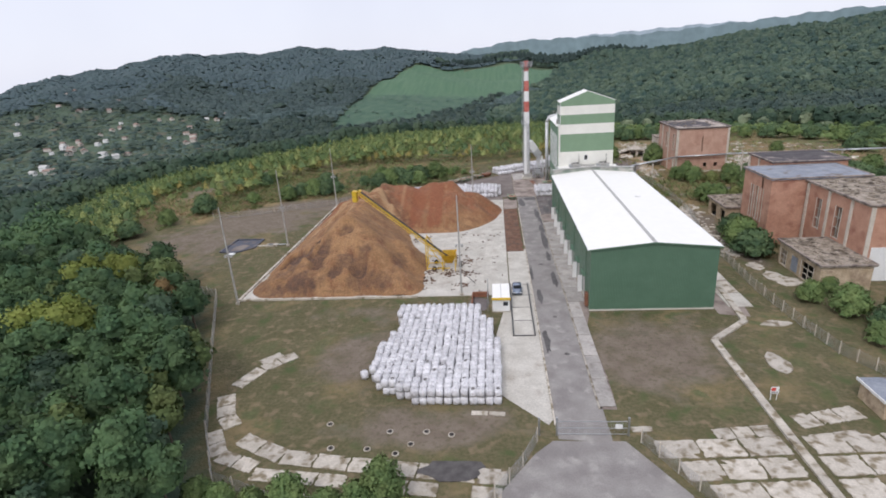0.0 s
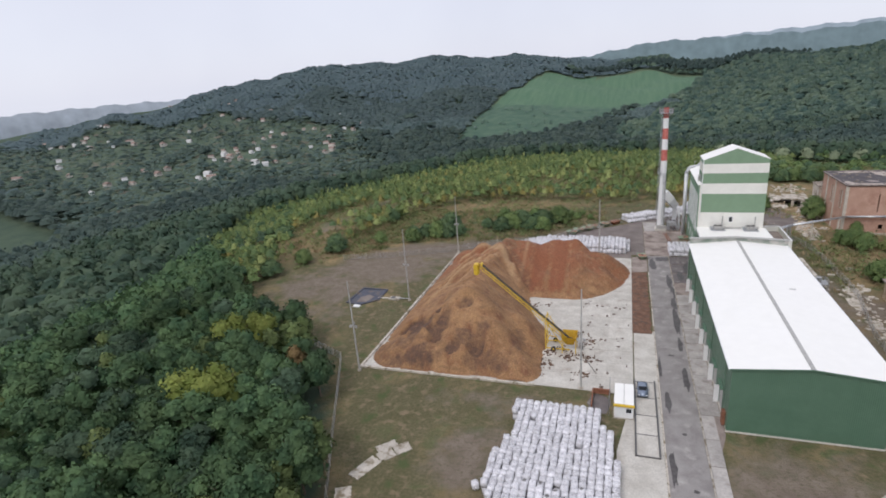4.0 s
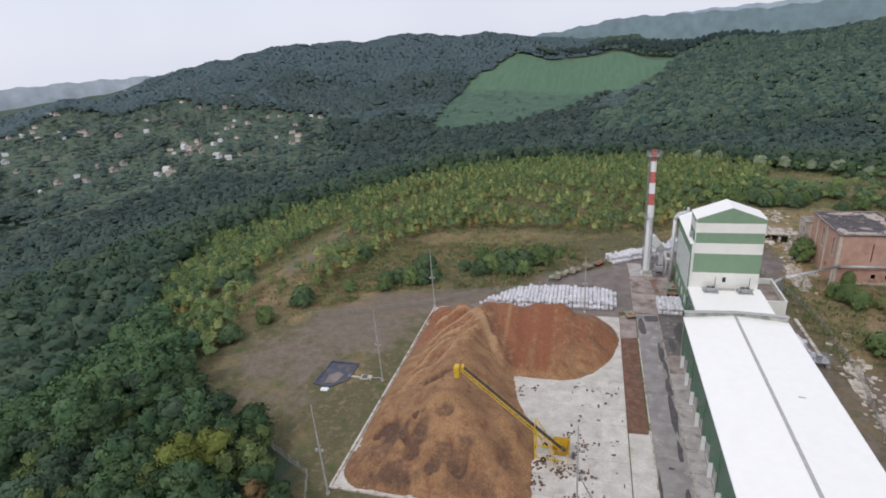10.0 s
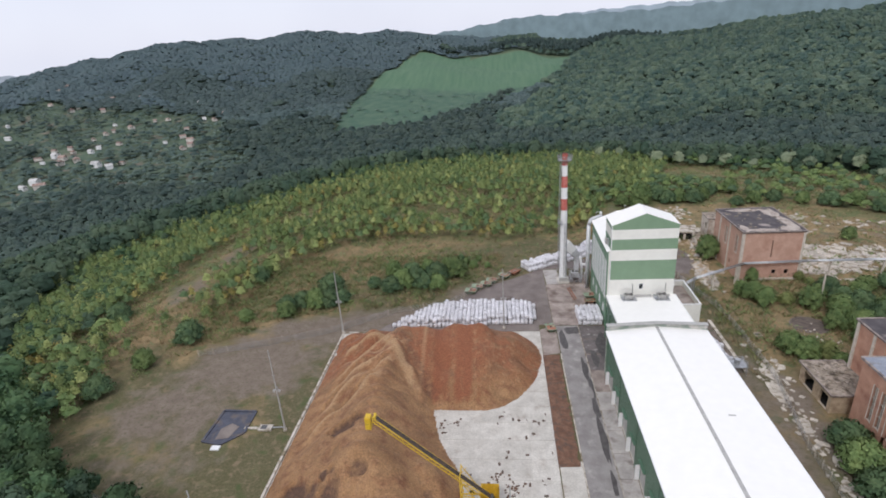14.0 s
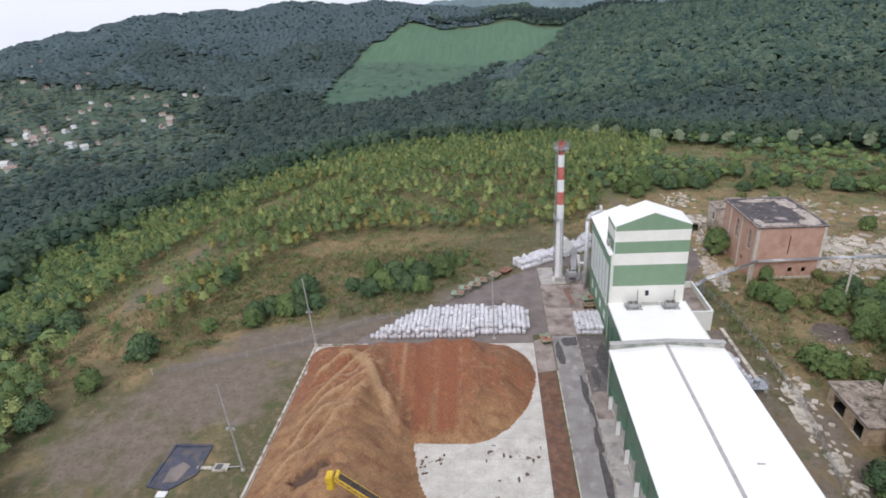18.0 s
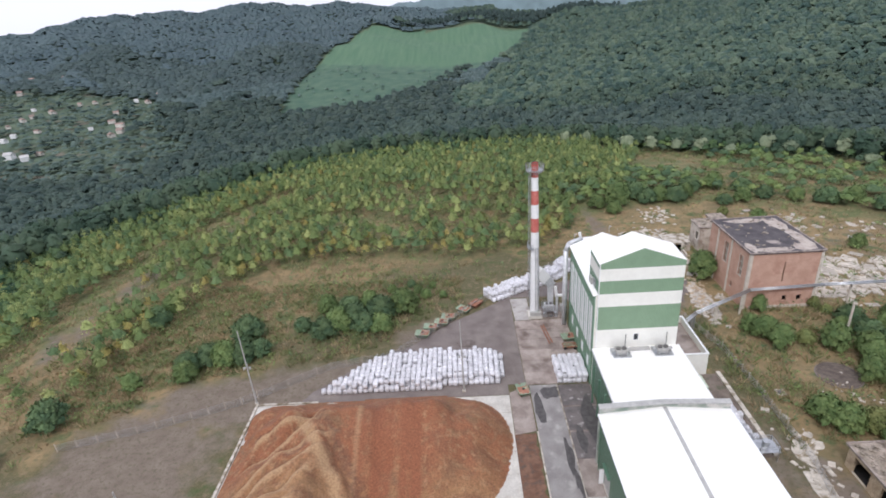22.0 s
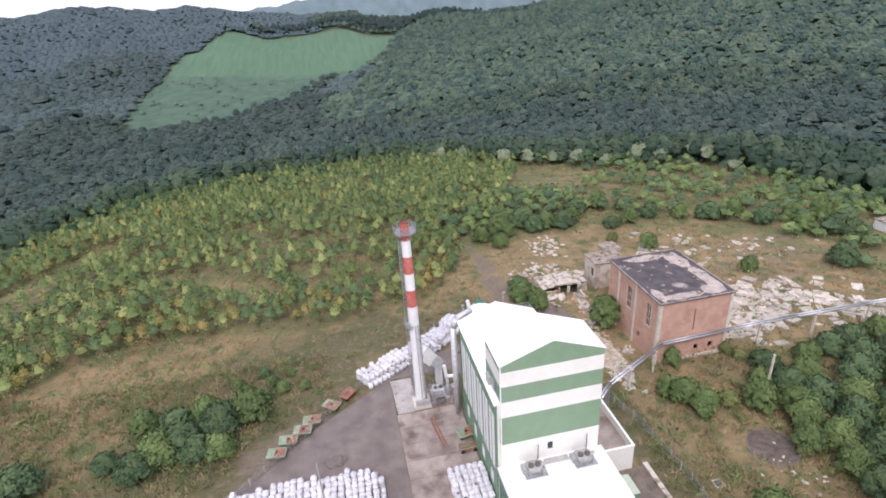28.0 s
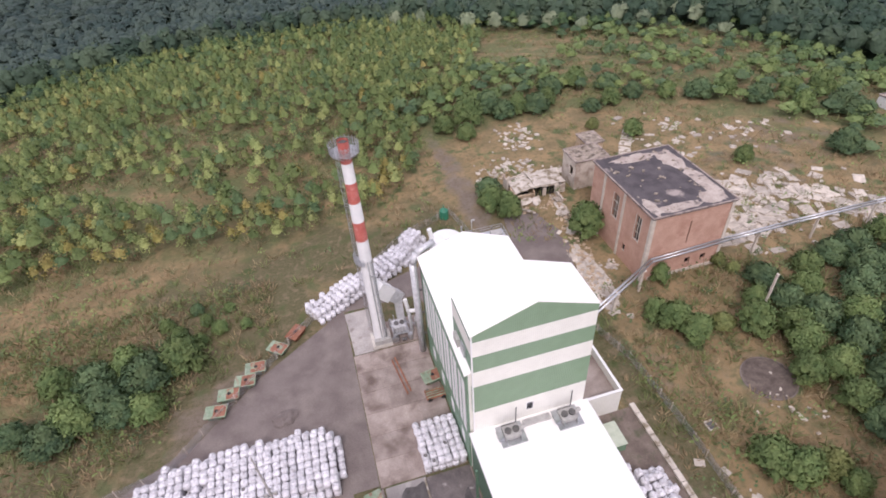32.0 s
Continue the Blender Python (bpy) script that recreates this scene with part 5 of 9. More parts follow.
for a, b in (((12.3, 104.7), (19.3, 104.7)), ((12.3, 108.3), (19.3, 108.3)), ((12.3, 104.7), (12.3, 108.3)), ((19.3, 104.7), (19.3, 108.3))):
    bm = bmesh.new()
    for z in (17.0, 17.5):
        beam(bm, (*a, z), (*b, z), 0.06)
    for t in (0, 0.25, 0.5, 0.75, 1):
        beam(bm, (a[0] + (b[0] - a[0]) * t, a[1] + (b[1] - a[1]) * t, 16.45), (a[0] + (b[0] - a[0]) * t, a[1] + (b[1] - a[1]) * t, 17.5), 0.06)
    part("railing", bm, STEEL, gan)
block("drive_housing", 16.8, 18.6, 105.8, 107.2, 16.45, 17.5, GREY_STRIP, gan, "blue-grey drive housing", 0.06)
rod("motor", (15.4, 106.4, 16.9), (16.8, 106.4, 16.9), 0.35, DARK_STEEL, gan, n=12)
rod("vent_stack", (12.5, 108.9, 0), (12.5, 108.9, 18.2), 0.16, STEEL, gan, n=10)
bigduct = empty("exhaust_duct", (0, 0, 0), "grey exhaust duct climbing the tower's rear corner", "duct")
bm = bmesh.new()
tube(bm, (2.4, 101.0, 0), (2.4, 101.0, 19.6), 0.55, 0.55, 14), tube(bm, (2.4, 101.0, 19.6), (3.2, 101.4, 21.2), 0.55, 0.55, 14), tube(bm, (3.2, 101.4, 21.2), (6.2, 102.6, 21.6), 0.55, 0.5, 14)
part("pipe", bm, PALE_DUCT, bigduct, smooth=True)
for z in (4, 9, 14):
    block("bracket", 2.4, 3.5, 100.85, 101.15, z, z + 0.15, DARK_STEEL, bigduct)

# ---- chimney ----
ch = empty("chimney", (-4.0, 105.4, 0), "tall slender chimney with red and white bands at the top", "chimney")
def cr(z):
    return 1.15 - 0.4 * z / 39.5
prev = 0.0
for k, (z, m) in enumerate(((19.6, WHITE), (22.9, WHITE), (26.3, RED), (29.6, WHITE), (32.9, RED), (36.0, WHITE), (39.2, RED))):
    bm = bmesh.new()
    tube(bm, (0, 0, prev), (0, 0, z), cr(prev), cr(z), 28, False)
    part("shaft", bm, m, ch, "", True)
    prev = z
bm = bmesh.new()
tube(bm, (0, 0, 39.2), (0, 0, 39.3), 0.8, 0.8, 24, False), tube(bm, (0, 0, 38.9), (0, 0, 38.95), 0.6, 0.6, 24)
part("rim", bm, DARK_STEEL, ch)
for z, R, ring in ((37.5, 1.95, range(24)), (18.8, 1.75, range(9, 17))):
    bm = bmesh.new()
    for k in ring:
        a, b = k * math.tau / 24, (k + 1) * math.tau / 24
        for (ra, rb, z0) in ((cr(z), R, z),):
            q = [bm.verts.new((math.cos(t) * r, math.sin(t) * r, h)) for h in (z0, z0 + 0.1) for t, r in ((a, ra), (a, rb), (b, rb), (b, ra))]
            for f in ((0, 1, 2, 3), (7, 6, 5, 4), (1, 5, 6, 2), (0, 3, 7, 4)):
                bm.faces.new([q[i] for i in f])
    bmesh.ops.remove_doubles(bm, verts=bm.verts[:], dist=0.002)
    part("gallery", bm, STEEL, ch, "steel gallery ring" if z > 30 else "steel side platform")
    bm = bmesh.new()
    for k in ring:
        a, b = k * math.tau / 24, (k + 1) * math.tau / 24
        if k % 2 == 0:
            tube(bm, (math.cos(a) * R, math.sin(a) * R, z), (math.cos(a) * R, math.sin(a) * R, z + 1.25), 0.035, n=5)
        if z > 30:
            tube(bm, (math.cos(a) * R, math.sin(a) * R, z - 0.05), (math.cos(a) * 0.8, math.sin(a) * 0.8, z - 0.9), 0.04, n=4)
            tube(bm, (math.cos(a) * R, math.sin(a) * R, z), (math.cos(a) * R * 1.04, math.sin(a) * R * 1.04, z + 1.5), 0.045, n=5)
        for h in (0.25, 0.45, 0.65, 0.85, 1.05, 1.25):
            tube(bm, (math.cos(a) * R, math.sin(a) * R, z + h), (math.cos(b) * R, math.sin(b) * R, z + h), 0.03, n=4)
    part("railing", bm, STEEL, ch)
bm = bmesh.new()
for x in (-0.25, 0.25):
    tube(bm, (-1.25, x, 2), (-0.95, x, 37), 0.04, n=5)
for z in range(3, 37):
    tube(bm, (-1.25 + 0.3 * z / 37, -0.25, z), (-1.25 + 0.3 * z / 37, 0.25, z), 0.025, n=4)
part("ladder", bm, STEEL, ch)
bm = bmesh.new()
for z in np.arange(4, 36.5, 1.1):
    for k in range(6):
        a, b = math.pi / 2 + k * math.pi / 6, math.pi / 2 + (k + 1) * math.pi / 6
        ox = -1.25 + 0.3 * z / 37
        tube(bm, (ox + math.cos(a) * 0.45, math.sin(a) * 0.4, z), (ox + math.cos(b) * 0.45, math.sin(b) * 0.4, z), 0.025, n=4)
for k in (1, 2, 3, 4, 5):
    a = math.pi / 2 + k * math.pi / 6
    tube(bm, (-1.22 + math.cos(a) * 0.45, math.sin(a) * 0.4, 4), (-0.95 + math.cos(a) * 0.45, math.sin(a) * 0.4, 36.4), 0.025, n=4)
part("ladder_cage", bm, STEEL, ch)
bm = bmesh.new()
cube(bm, -1.7, 1.7, -1.7, 1.7, 0, 0.8)
part("foundation", bm, CONCRETE, ch)
for x, y, w in ((0.55, -1.0, 0.16), (0.1, -1.12, 0.1), (0.92, -0.7, 0.1)):
    rod("riser_pipe", (x, y, 0.8), (x * 0.86, y * 0.86, 19.0), w, PALE_DUCT if w > 0.12 else STEEL, ch, n=8)
for z in (4, 8, 12, 16):
    block("pipe_clamp", 0.0, 0.95, -1.1, -0.95, z, z + 0.08, STEEL, ch)
bm = bmesh.new()
for p, q, w, h in (((0.6, 0.3, 12.4), (2.7, 1.2, 9.6), 2.0, 2.6),):
    beam(bm, p, q, w, h)
part("inclined_duct", bm, WHITE, ch, "fat white flue duct")
bm = bmesh.new()
beam(bm, (2.5, 1.1, 9.9), (4.3, 1.9, 7.6), 1.7, 2.1), beam(bm, (4.1, 1.8, 8.2), (4.1, 1.8, 3.0), 1.3)
part("duct_elbow", bm, PALE_DUCT, ch, "grey sheet metal duct elbow")
block("stack_foot", -1.3, 1.5, -1.7, -1.0, 0.8, 1.9, GREY_STRIP, ch, "grey housing at the stack's foot", 0.06)
fil = empty("filter_skid", (0.0, 105.2, 0), "steel filter plant with pipes and fans at the chimney foot", "machine")
block("base", -2.2, 3.2, -1.5, 3.2, 0, 0.3, YARD_CONCRETE, fil)
for x in (-1.8, 0.6):
    for y in (-0.9, 1.5):
        block("post", x, x + 0.14, y, y + 0.14, 0.3, 3.4, STEEL, fil)
block("deck", -1.9, 0.9, -1.0, 1.7, 1.7, 1.82, STEEL, fil)
hood = block("filter_housing", -1.6, 0.5, -0.6, 1.4, 1.82, 3.1, PALE_DUCT, fil, "blue-grey filter housing", 0.08)
for k in range(4):
    block("fin", -1.5 + 0.5 * k, -1.42 + 0.5 * k, -0.66, -0.602, 1.95, 2.95, DARK_STEEL, hood)
for x in (-1.0, 0.0):
    rod("fan_ring", (x, 0.4, 3.1), (x, 0.4, 3.35), 0.42, DARK_STEEL, fil, n=14)
rod("fan_casing", (-1.6, -1.3, 0.9), (-1.6, -0.7, 0.9), 0.6, STEEL, fil, n=18)
rod("pump", (-0.6, -1.2, 0.6), (0.3, -1.2, 0.6), 0.32, DARK_STEEL, fil, n=12)
rod("tank", (1.0, -1.1, 0.3), (1.0, -1.1, 1.5), 0.42, STEEL, fil, n=14)
rod("cyclone", (1.5, 0.3, 0.3), (1.5, 0.3, 5.6), 0.3, PALE_DUCT, fil, n=14)
rod("white_stub", (1.5, 1.1, 4.6), (1.2, 1.3, 7.4), 0.36, WHITE, fil, n=12, label="white vent stub")
rod("cross_pipe", (1.6, 0.4, 5.4), (3.35, -0.3, 5.7), 0.34, WHITE, fil, n=12, label="white pipe into the tower wall")
block("switch_cabinet", 2.4, 3.1, 0.6, 1.9, 0.3, 2.2, GREY_STRIP, fil, "", 0.04)
for k in range(5):
    rod("pipe", (-2.0 + 0.9 * k, 2.4, 0.3), (-2.0 + 0.9 * k, 2.4, 2.6 + 0.7 * (k % 3)), 0.1, STEEL, fil)
    rod("pipe", (-2.0 + 0.9 * k, 2.4, 1.0 + 0.4 * (k % 2)), (-1.2 + 0.9 * k, 1.2, 1.0 + 0.4 * (k % 2)), 0.08, STEEL, fil)
for y in (-1.0, 1.7):
    bm = bmesh.new()
    for h in (2.4, 2.9):
        beam(bm, (-1.9, y, h), (0.9, y, h), 0.05)
    for x in (-1.9, -0.5, 0.9):
        beam(bm, (x, y, 1.82), (x, y, 2.9), 0.05)
    part("handrail", bm, STEEL, fil)
for x, y, z in ((4.6, 102.6, 21.0), (12.0, 101.6, 22.9)):
    rl = empty("roof_lamp", (x, y, z - 0.4), "thin lamp post at the edge of a white roof", "lamp", "lamps on the tower roof")
    rod("pole", (0, 0, 0), (0, 0, 2.2), 0.05, STEEL, rl)
    block("lamp_head", -0.1, 0.45, -0.12, 0.12, 2.15, 2.3, GREY_STRIP, rl)

# ---- ground surfaces of the yard ----
def surface(name, poly, z, material, label, t=0.3):
    return tagged(prism(name, poly, -t, z, material), label, name.replace("_", " "), kind="structure")


surface("road", [(-2.8, -33), (-3.3, 46), (-3.0, 79), (-8.75, 79), (-8.75, -32.5)], 0.03, ASPHALT, "worn grey asphalt drive between the hall and the heap")
surface("road", [(3.2, -41.5), (3.2, -40.6), (-1.4, -32.8), (-9.4, -32.8), (-11.6, -35), (-16, -41.5), (-22, -70), (6, -70)], 0.026, ASPHALT, "worn grey asphalt approach outside the gate")
surface("grit_yard", [(-56, 76.5), (-13.1, 76.5), (-13.1, 79.6), (-9.4, 79.6), (-9.4, 118), (-13, 112.5), (-25, 104), (-34, 95), (-43, 90.5), (-54, 80)], 0.02, GRIT, "dark gritty yard with tyre marks")
surface("grit_yard", [(-9.4, 114.5), (4, 114.5), (10, 104), (17.4, 101), (26, 95), (30, 100), (22, 112), (12, 124), (-2, 119.5), (-9.4, 118)], 0.02, GRIT, "dark gritty yard behind the tower")
surface("mud_yard", ragged(33.0, 121.5, 5.2, 12.5, 801, 40, 0.14), 0.03, GRIT, "dark trodden mud between the tower and the ruin")
surface("old_path", ragged(38.6, 108.6, 2.3, 8.2, 802, 40, 0.16), 0.045, OLD_CONCRETE, "worn pale concrete path along the ruined hall")
surface("old_path", ragged(42.6, 128.4, 1.2, 7.6, 803, 30, 0.2), 0.04, OLD_CONCRETE, "pale rubble path towards the ruin")
# big concrete pad, cast in bays
pad = tagged(prism("concrete_pad", [(-64.6, 7), (-13.1, 7), (-13.1, 76.3), (-64.6, 76.3)], -0.3, 0.05, CONCRETE), "pale concrete storage pad under the heap", "pad", kind="structure")
bay = mesh_of("bay", [(x, y, z) for z in (0, 0.045) for x, y in ((0.03, 0.03), (4.65, 0.03), (4.65, 4.92), (0.03, 4.92))], [(4, 5, 6, 7), (0, 1, 5, 4), (1, 2, 6, 5), (2, 3, 7, 6), (3, 0, 4, 7)], CONCRETE)
for i in range(11):
    for j in range(14):
        if i < 4 and 0 < j < 13:
            continue
        o = new("bay", bay)
        o.parent, o.location = pad, (-64.6 + 4.68 * i, 7 + 4.95 * j, 0.05)
for a in ((-64.9, -64.4, 6.6, 76.7), (-64.4, -30, 6.55, 6.95), (-64.4, -52, 76.3, 76.7)):
    tagged(block("kerb", *a, -0.2, 0.35, OLD_CONCRETE), "pale concrete kerb round the storage pad", "kerb", kind="structure")
surface("apron", [(-15.5, -23.6), (-9.6, -30), (-9.0, -29), (-9.0, 6.9), (-13.3, 6.9), (-15.6, -8)], 0.06, CONCRETE, "pale concrete apron beside the stacked bags")
surface("apron", [(-12.9, 7.1), (-9.0, 7.1), (-9.0, 31.5), (-12.9, 30)], 0.07, CONCRETE, "pale concrete strip beside the drive")
EDGE = random.Random(12)
surface("earth_strip", [(-9.25 + EDGE.uniform(-0.35, 0.25), 30.2 + 0.6 * k) for k in range(60)] + [(-13.7 + EDGE.uniform(-0.35, 0.4), 65.4 - 0.6 * k) for k in range(60)], 0.09, mat("spilled_brown_earth", (0.13, 0.065, 0.04), (0.2, 0.11, 0.07), 1.6, 0.95, bump=0.03, fine=0.2, worn=((0.1, 0.07, 0.055), 1.2, 0.5, 0.7)), "strip of spilled brown earth beside the drive")
surface("apron", [(-13.0, 65.4), (-9.0, 66.2), (-9.0, 79.1), (-13.0, 77)], 0.07, YARD_CONCRETE, "stained concrete apron")
SLAB = random.Random(4)
SPILL = mat("dark_spill", (0.085, 0.06, 0.048), (0.15, 0.105, 0.08), 0.8, 0.9, fine=0.15)
WET_SLAB = mat("damp_dark_slab", (0.105, 0.09, 0.085), (0.17, 0.145, 0.135), 2.2, 0.55, fine=0.2, worn=((0.36, 0.33, 0.31), 1.6, 0.6, 0.7))
yard_pad = tagged(prism("yard_slabs", [(-9.3, 79.2), (3.2, 79.2), (3.2, 103.4), (-9.3, 103.4)], -0.3, 0.02, YARD_CONCRETE), "stained brown concrete yard slabs by the tower", "pavement", kind="structure")
slabm = [mesh_of("slab", [(x, y, z) for z in (0, 0.05) for x, y in ((0.03, 0.03), (w, 0.03), (w, 3.97), (0.03, 3.97))], [(4, 5, 6, 7), (0, 1, 5, 4), (1, 2, 6, 5), (2, 3, 7, 6), (3, 0, 4, 7)], YARD_CONCRETE) for w in (4.1,)]
for i in range(3):
    for j in range(6):
        o = new("slab", slabm[0])
        o.parent, o.location = yard_pad, (-9.3 + 4.16 * i, 79.2 + 4.03 * j, 0.02 + SLAB.uniform(0, 0.012))
walk_ = tagged(prism("hall_walk", [(-3.08, -27), (-1.1, -27), (-0.9, -20), (-1.4, -6), (-0.1, -1), (-0.1, 59), (3.5, 59), (3.5, 78.8), (-3.08, 78.8)], -0.3, 0.03, YARD_CONCRETE), "pale concrete walk along the hall", "pavement", kind="structure")
for k in range(13):
    w = 2.85 if k > 4 else 1.9
    o = block("slab", -3.05, -3.05 + w, 0.03, 5.9, 0, 0.09 + SLAB.uniform(0, 0.02), WALK, walk_)
    o.location = (0, -26.5 + 6.0 * k, 0.03)
for y0 in (59.3, 66.0, 72.6):
    o = block("slab", -3.0, 3.3, 0.0, 6.2, 0, 0.05, WET_SLAB, walk_)
    o.location = (0, y0, 0.03)
tagged(block("kerb", -3.3, -3.1, -27, 78.8, -0.2, 0.16, OLD_CONCRETE), "pale concrete kerb along the drive", "kerb", kind="structure")
tagged(block("kerb", -8.98, -8.76, -30, 66, -0.2, 0.18, OLD_CONCRETE), "pale concrete kerb along the drive", "kerb", kind="structure")
surface("chimney_pad", [(-9.0, 103.5), (-5.0, 103.5), (-5.0, 113.9), (-9.4, 113.9)], 0.08, WALK, "pale square of concrete by the chimney")
surface("chimney_pad", [(-5.0, 103.6), (3.3, 103.6), (3.3, 109.5), (-5.0, 109.5)], 0.1, YARD_CONCRETE, "stained concrete base under the filter plant")
surface("earth_pit", ragged(-18.6, 3.4, 1.9, 3.0, 44, 14, 0.12), 0.045, WET_SLAB, "patch of dark bare earth beside the cabin")
# damp stains on the drive
for k, (x, y, a, b) in enumerate(((-4.2, 37, 0.7, 7.0), (-4.0, 46.4, 0.6, 4.0), (-4.2, 26, 0.45, 3.0), (-4.3, 14.5, 0.5, 4.0), (-8.0, -9.9, 0.5, 3.4), (-7.7, 6.3, 0.55, 2.6), (-8.4, 17, 0.3, 4.0), (-3.9, 55, 0.5, 2.2), (-6.2, 22, 0.5, 0.35), (-5.8, -2, 0.4, 0.3), (-5.4, -14, 0.4, 0.3), (-3.4, 52, 0.5, 2.4), (-5.0, 76.5, 2.2, 2.0), (1.6, 69, 1.5, 7.5), (-1.2, 64, 0.8, 3.0), (-7.6, 72, 1.0, 4.0), (-4.2, 60, 0.7, 4.0))):
    tagged(prism("damp_stain", ragged(x, y, a, b, 70 + k, 13, 0.34), 0.0, 0.034 + 0.001 * k if x < -2.5 else 0.1, DAMP), "dark damp stain spread over the paving", "stain", kind="structure")
for k in range(46):
    x, y = SLAB.uniform(-24, -13.5), SLAB.uniform(8, 46)
    tagged(prism("spill", ragged(x, y, SLAB.uniform(0.1, 0.45), SLAB.uniform(0.12, 0.5), 300 + k, 9, 0.4), 0.05, 0.1 + 0.0007 * k, SPILL), "small dark spill of brown grit on concrete", "spill", "spills on the pad", kind="structure")

# ---- the heap ----
def heap_mat():
    """Crushed earth: tan, brown and red loads tipped over one another, washed downhill in streaks."""
    m = mat("reddish_brown_heap", (0.25, 0.132, 0.06), (0.335, 0.19, 0.09), 7.0, 0.95, bump=0.16, fine=0.3, grain=0.75)
    nd, ln = m.node_tree.nodes, m.node_tree.links
    hv = [n for n in nd if n.bl_idname == "ShaderNodeHueSaturation"][0]
    col = hv.inputs["Color"].links[0].from_socket
    pos = [n for n in nd if n.bl_idname == "ShaderNodeNewGeometry"][0].outputs["Position"]
    def layer(col, tone_, scale, lo, hi, detail=6.0, warp=0.6, also=None):
        k = nd.new("ShaderNodeMapping")
        k.inputs["Scale"].default_value = scale
        t = nd.new("ShaderNodeTexNoise")
        t.inputs["Scale"].default_value, t.inputs["Detail"].default_value, t.inputs["Distortion"].default_value = 1.0, detail, warp
        r = nd.new("ShaderNodeMapRange")
        r.inputs["From Min"].default_value, r.inputs["From Max"].default_value = lo, hi
        ln.new(pos, k.inputs["Vector"]), ln.new(k.outputs[0], t.inputs["Vector"]), ln.new(t.outputs["Fac"], r.inputs["Value"])
        fac = r.outputs["Result"]
        if also:
            p = nd.new("ShaderNodeSeparateXYZ")
            ln.new(pos, p.inputs[0])
            q = nd.new("ShaderNodeMapRange")
            q.inputs["From Min"].default_value, q.inputs["From Max"].default_value = also[1], also[2]
            ln.new(p.outputs[also[0]], q.inputs["Value"])
            w = nd.new("ShaderNodeMath")
            w.operation = "MULTIPLY"
            ln.new(fac, w.inputs[0]), ln.new(q.outputs["Result"], w.inputs[1])
            fac = w.outputs[0]
        x = nd.new("ShaderNodeMix")
        x.data_type = "RGBA"
        x.inputs["B"].default_value = (*tone_, 1)
        ln.new(col, x.inputs["A"]), ln.new(fac, x.inputs["Factor"])
        return x.outputs["Result"]
    col = layer(col, (0.255, 0.104, 0.05), (0.07, 0.07, 0.05), 0.27, 0.45, also=("Y", 50, 57))
    col = layer(col, (0.185, 0.082, 0.042), (0.5, 0.5, 0.03), 0.47, 0.70, 5.0, 0.3)
    col = layer(col, (0.35, 0.205, 0.105), (1.0, 1.0, 0.05), 0.52, 0.76, 4.0, 0.2)
    col = layer(col, (0.21, 0.118, 0.06), (0.3, 0.3, 0.3), 0.54, 0.74, 10.0, 0.8)
    edge = nd.new("ShaderNodeTexNoise")
    edge.inputs["Scale"].default_value, edge.inputs["Detail"].default_value = 0.9, 9.0
    ln.new(pos, edge.inputs["Vector"])
    # masks from heap(): paler banks, red bowl, darker hollows and patches
    for name, tone_, lo, hi in (("pale", (0.375, 0.235, 0.125), 0.75, 1.2), ("red", (0.235, 0.088, 0.042), 0.65, 1.25), ("darkened", (0.112, 0.064, 0.043), 0.76, 1.35)):
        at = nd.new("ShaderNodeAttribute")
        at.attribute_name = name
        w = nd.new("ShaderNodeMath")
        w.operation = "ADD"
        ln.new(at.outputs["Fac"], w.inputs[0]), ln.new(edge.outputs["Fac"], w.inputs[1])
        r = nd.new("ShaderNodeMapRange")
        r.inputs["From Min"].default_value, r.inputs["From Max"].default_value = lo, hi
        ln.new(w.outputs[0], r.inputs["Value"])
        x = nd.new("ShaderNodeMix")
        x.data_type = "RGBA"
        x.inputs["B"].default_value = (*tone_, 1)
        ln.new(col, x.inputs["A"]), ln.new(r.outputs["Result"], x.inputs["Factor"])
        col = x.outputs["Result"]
    ln.new(col, hv.inputs["Color"])
    return m


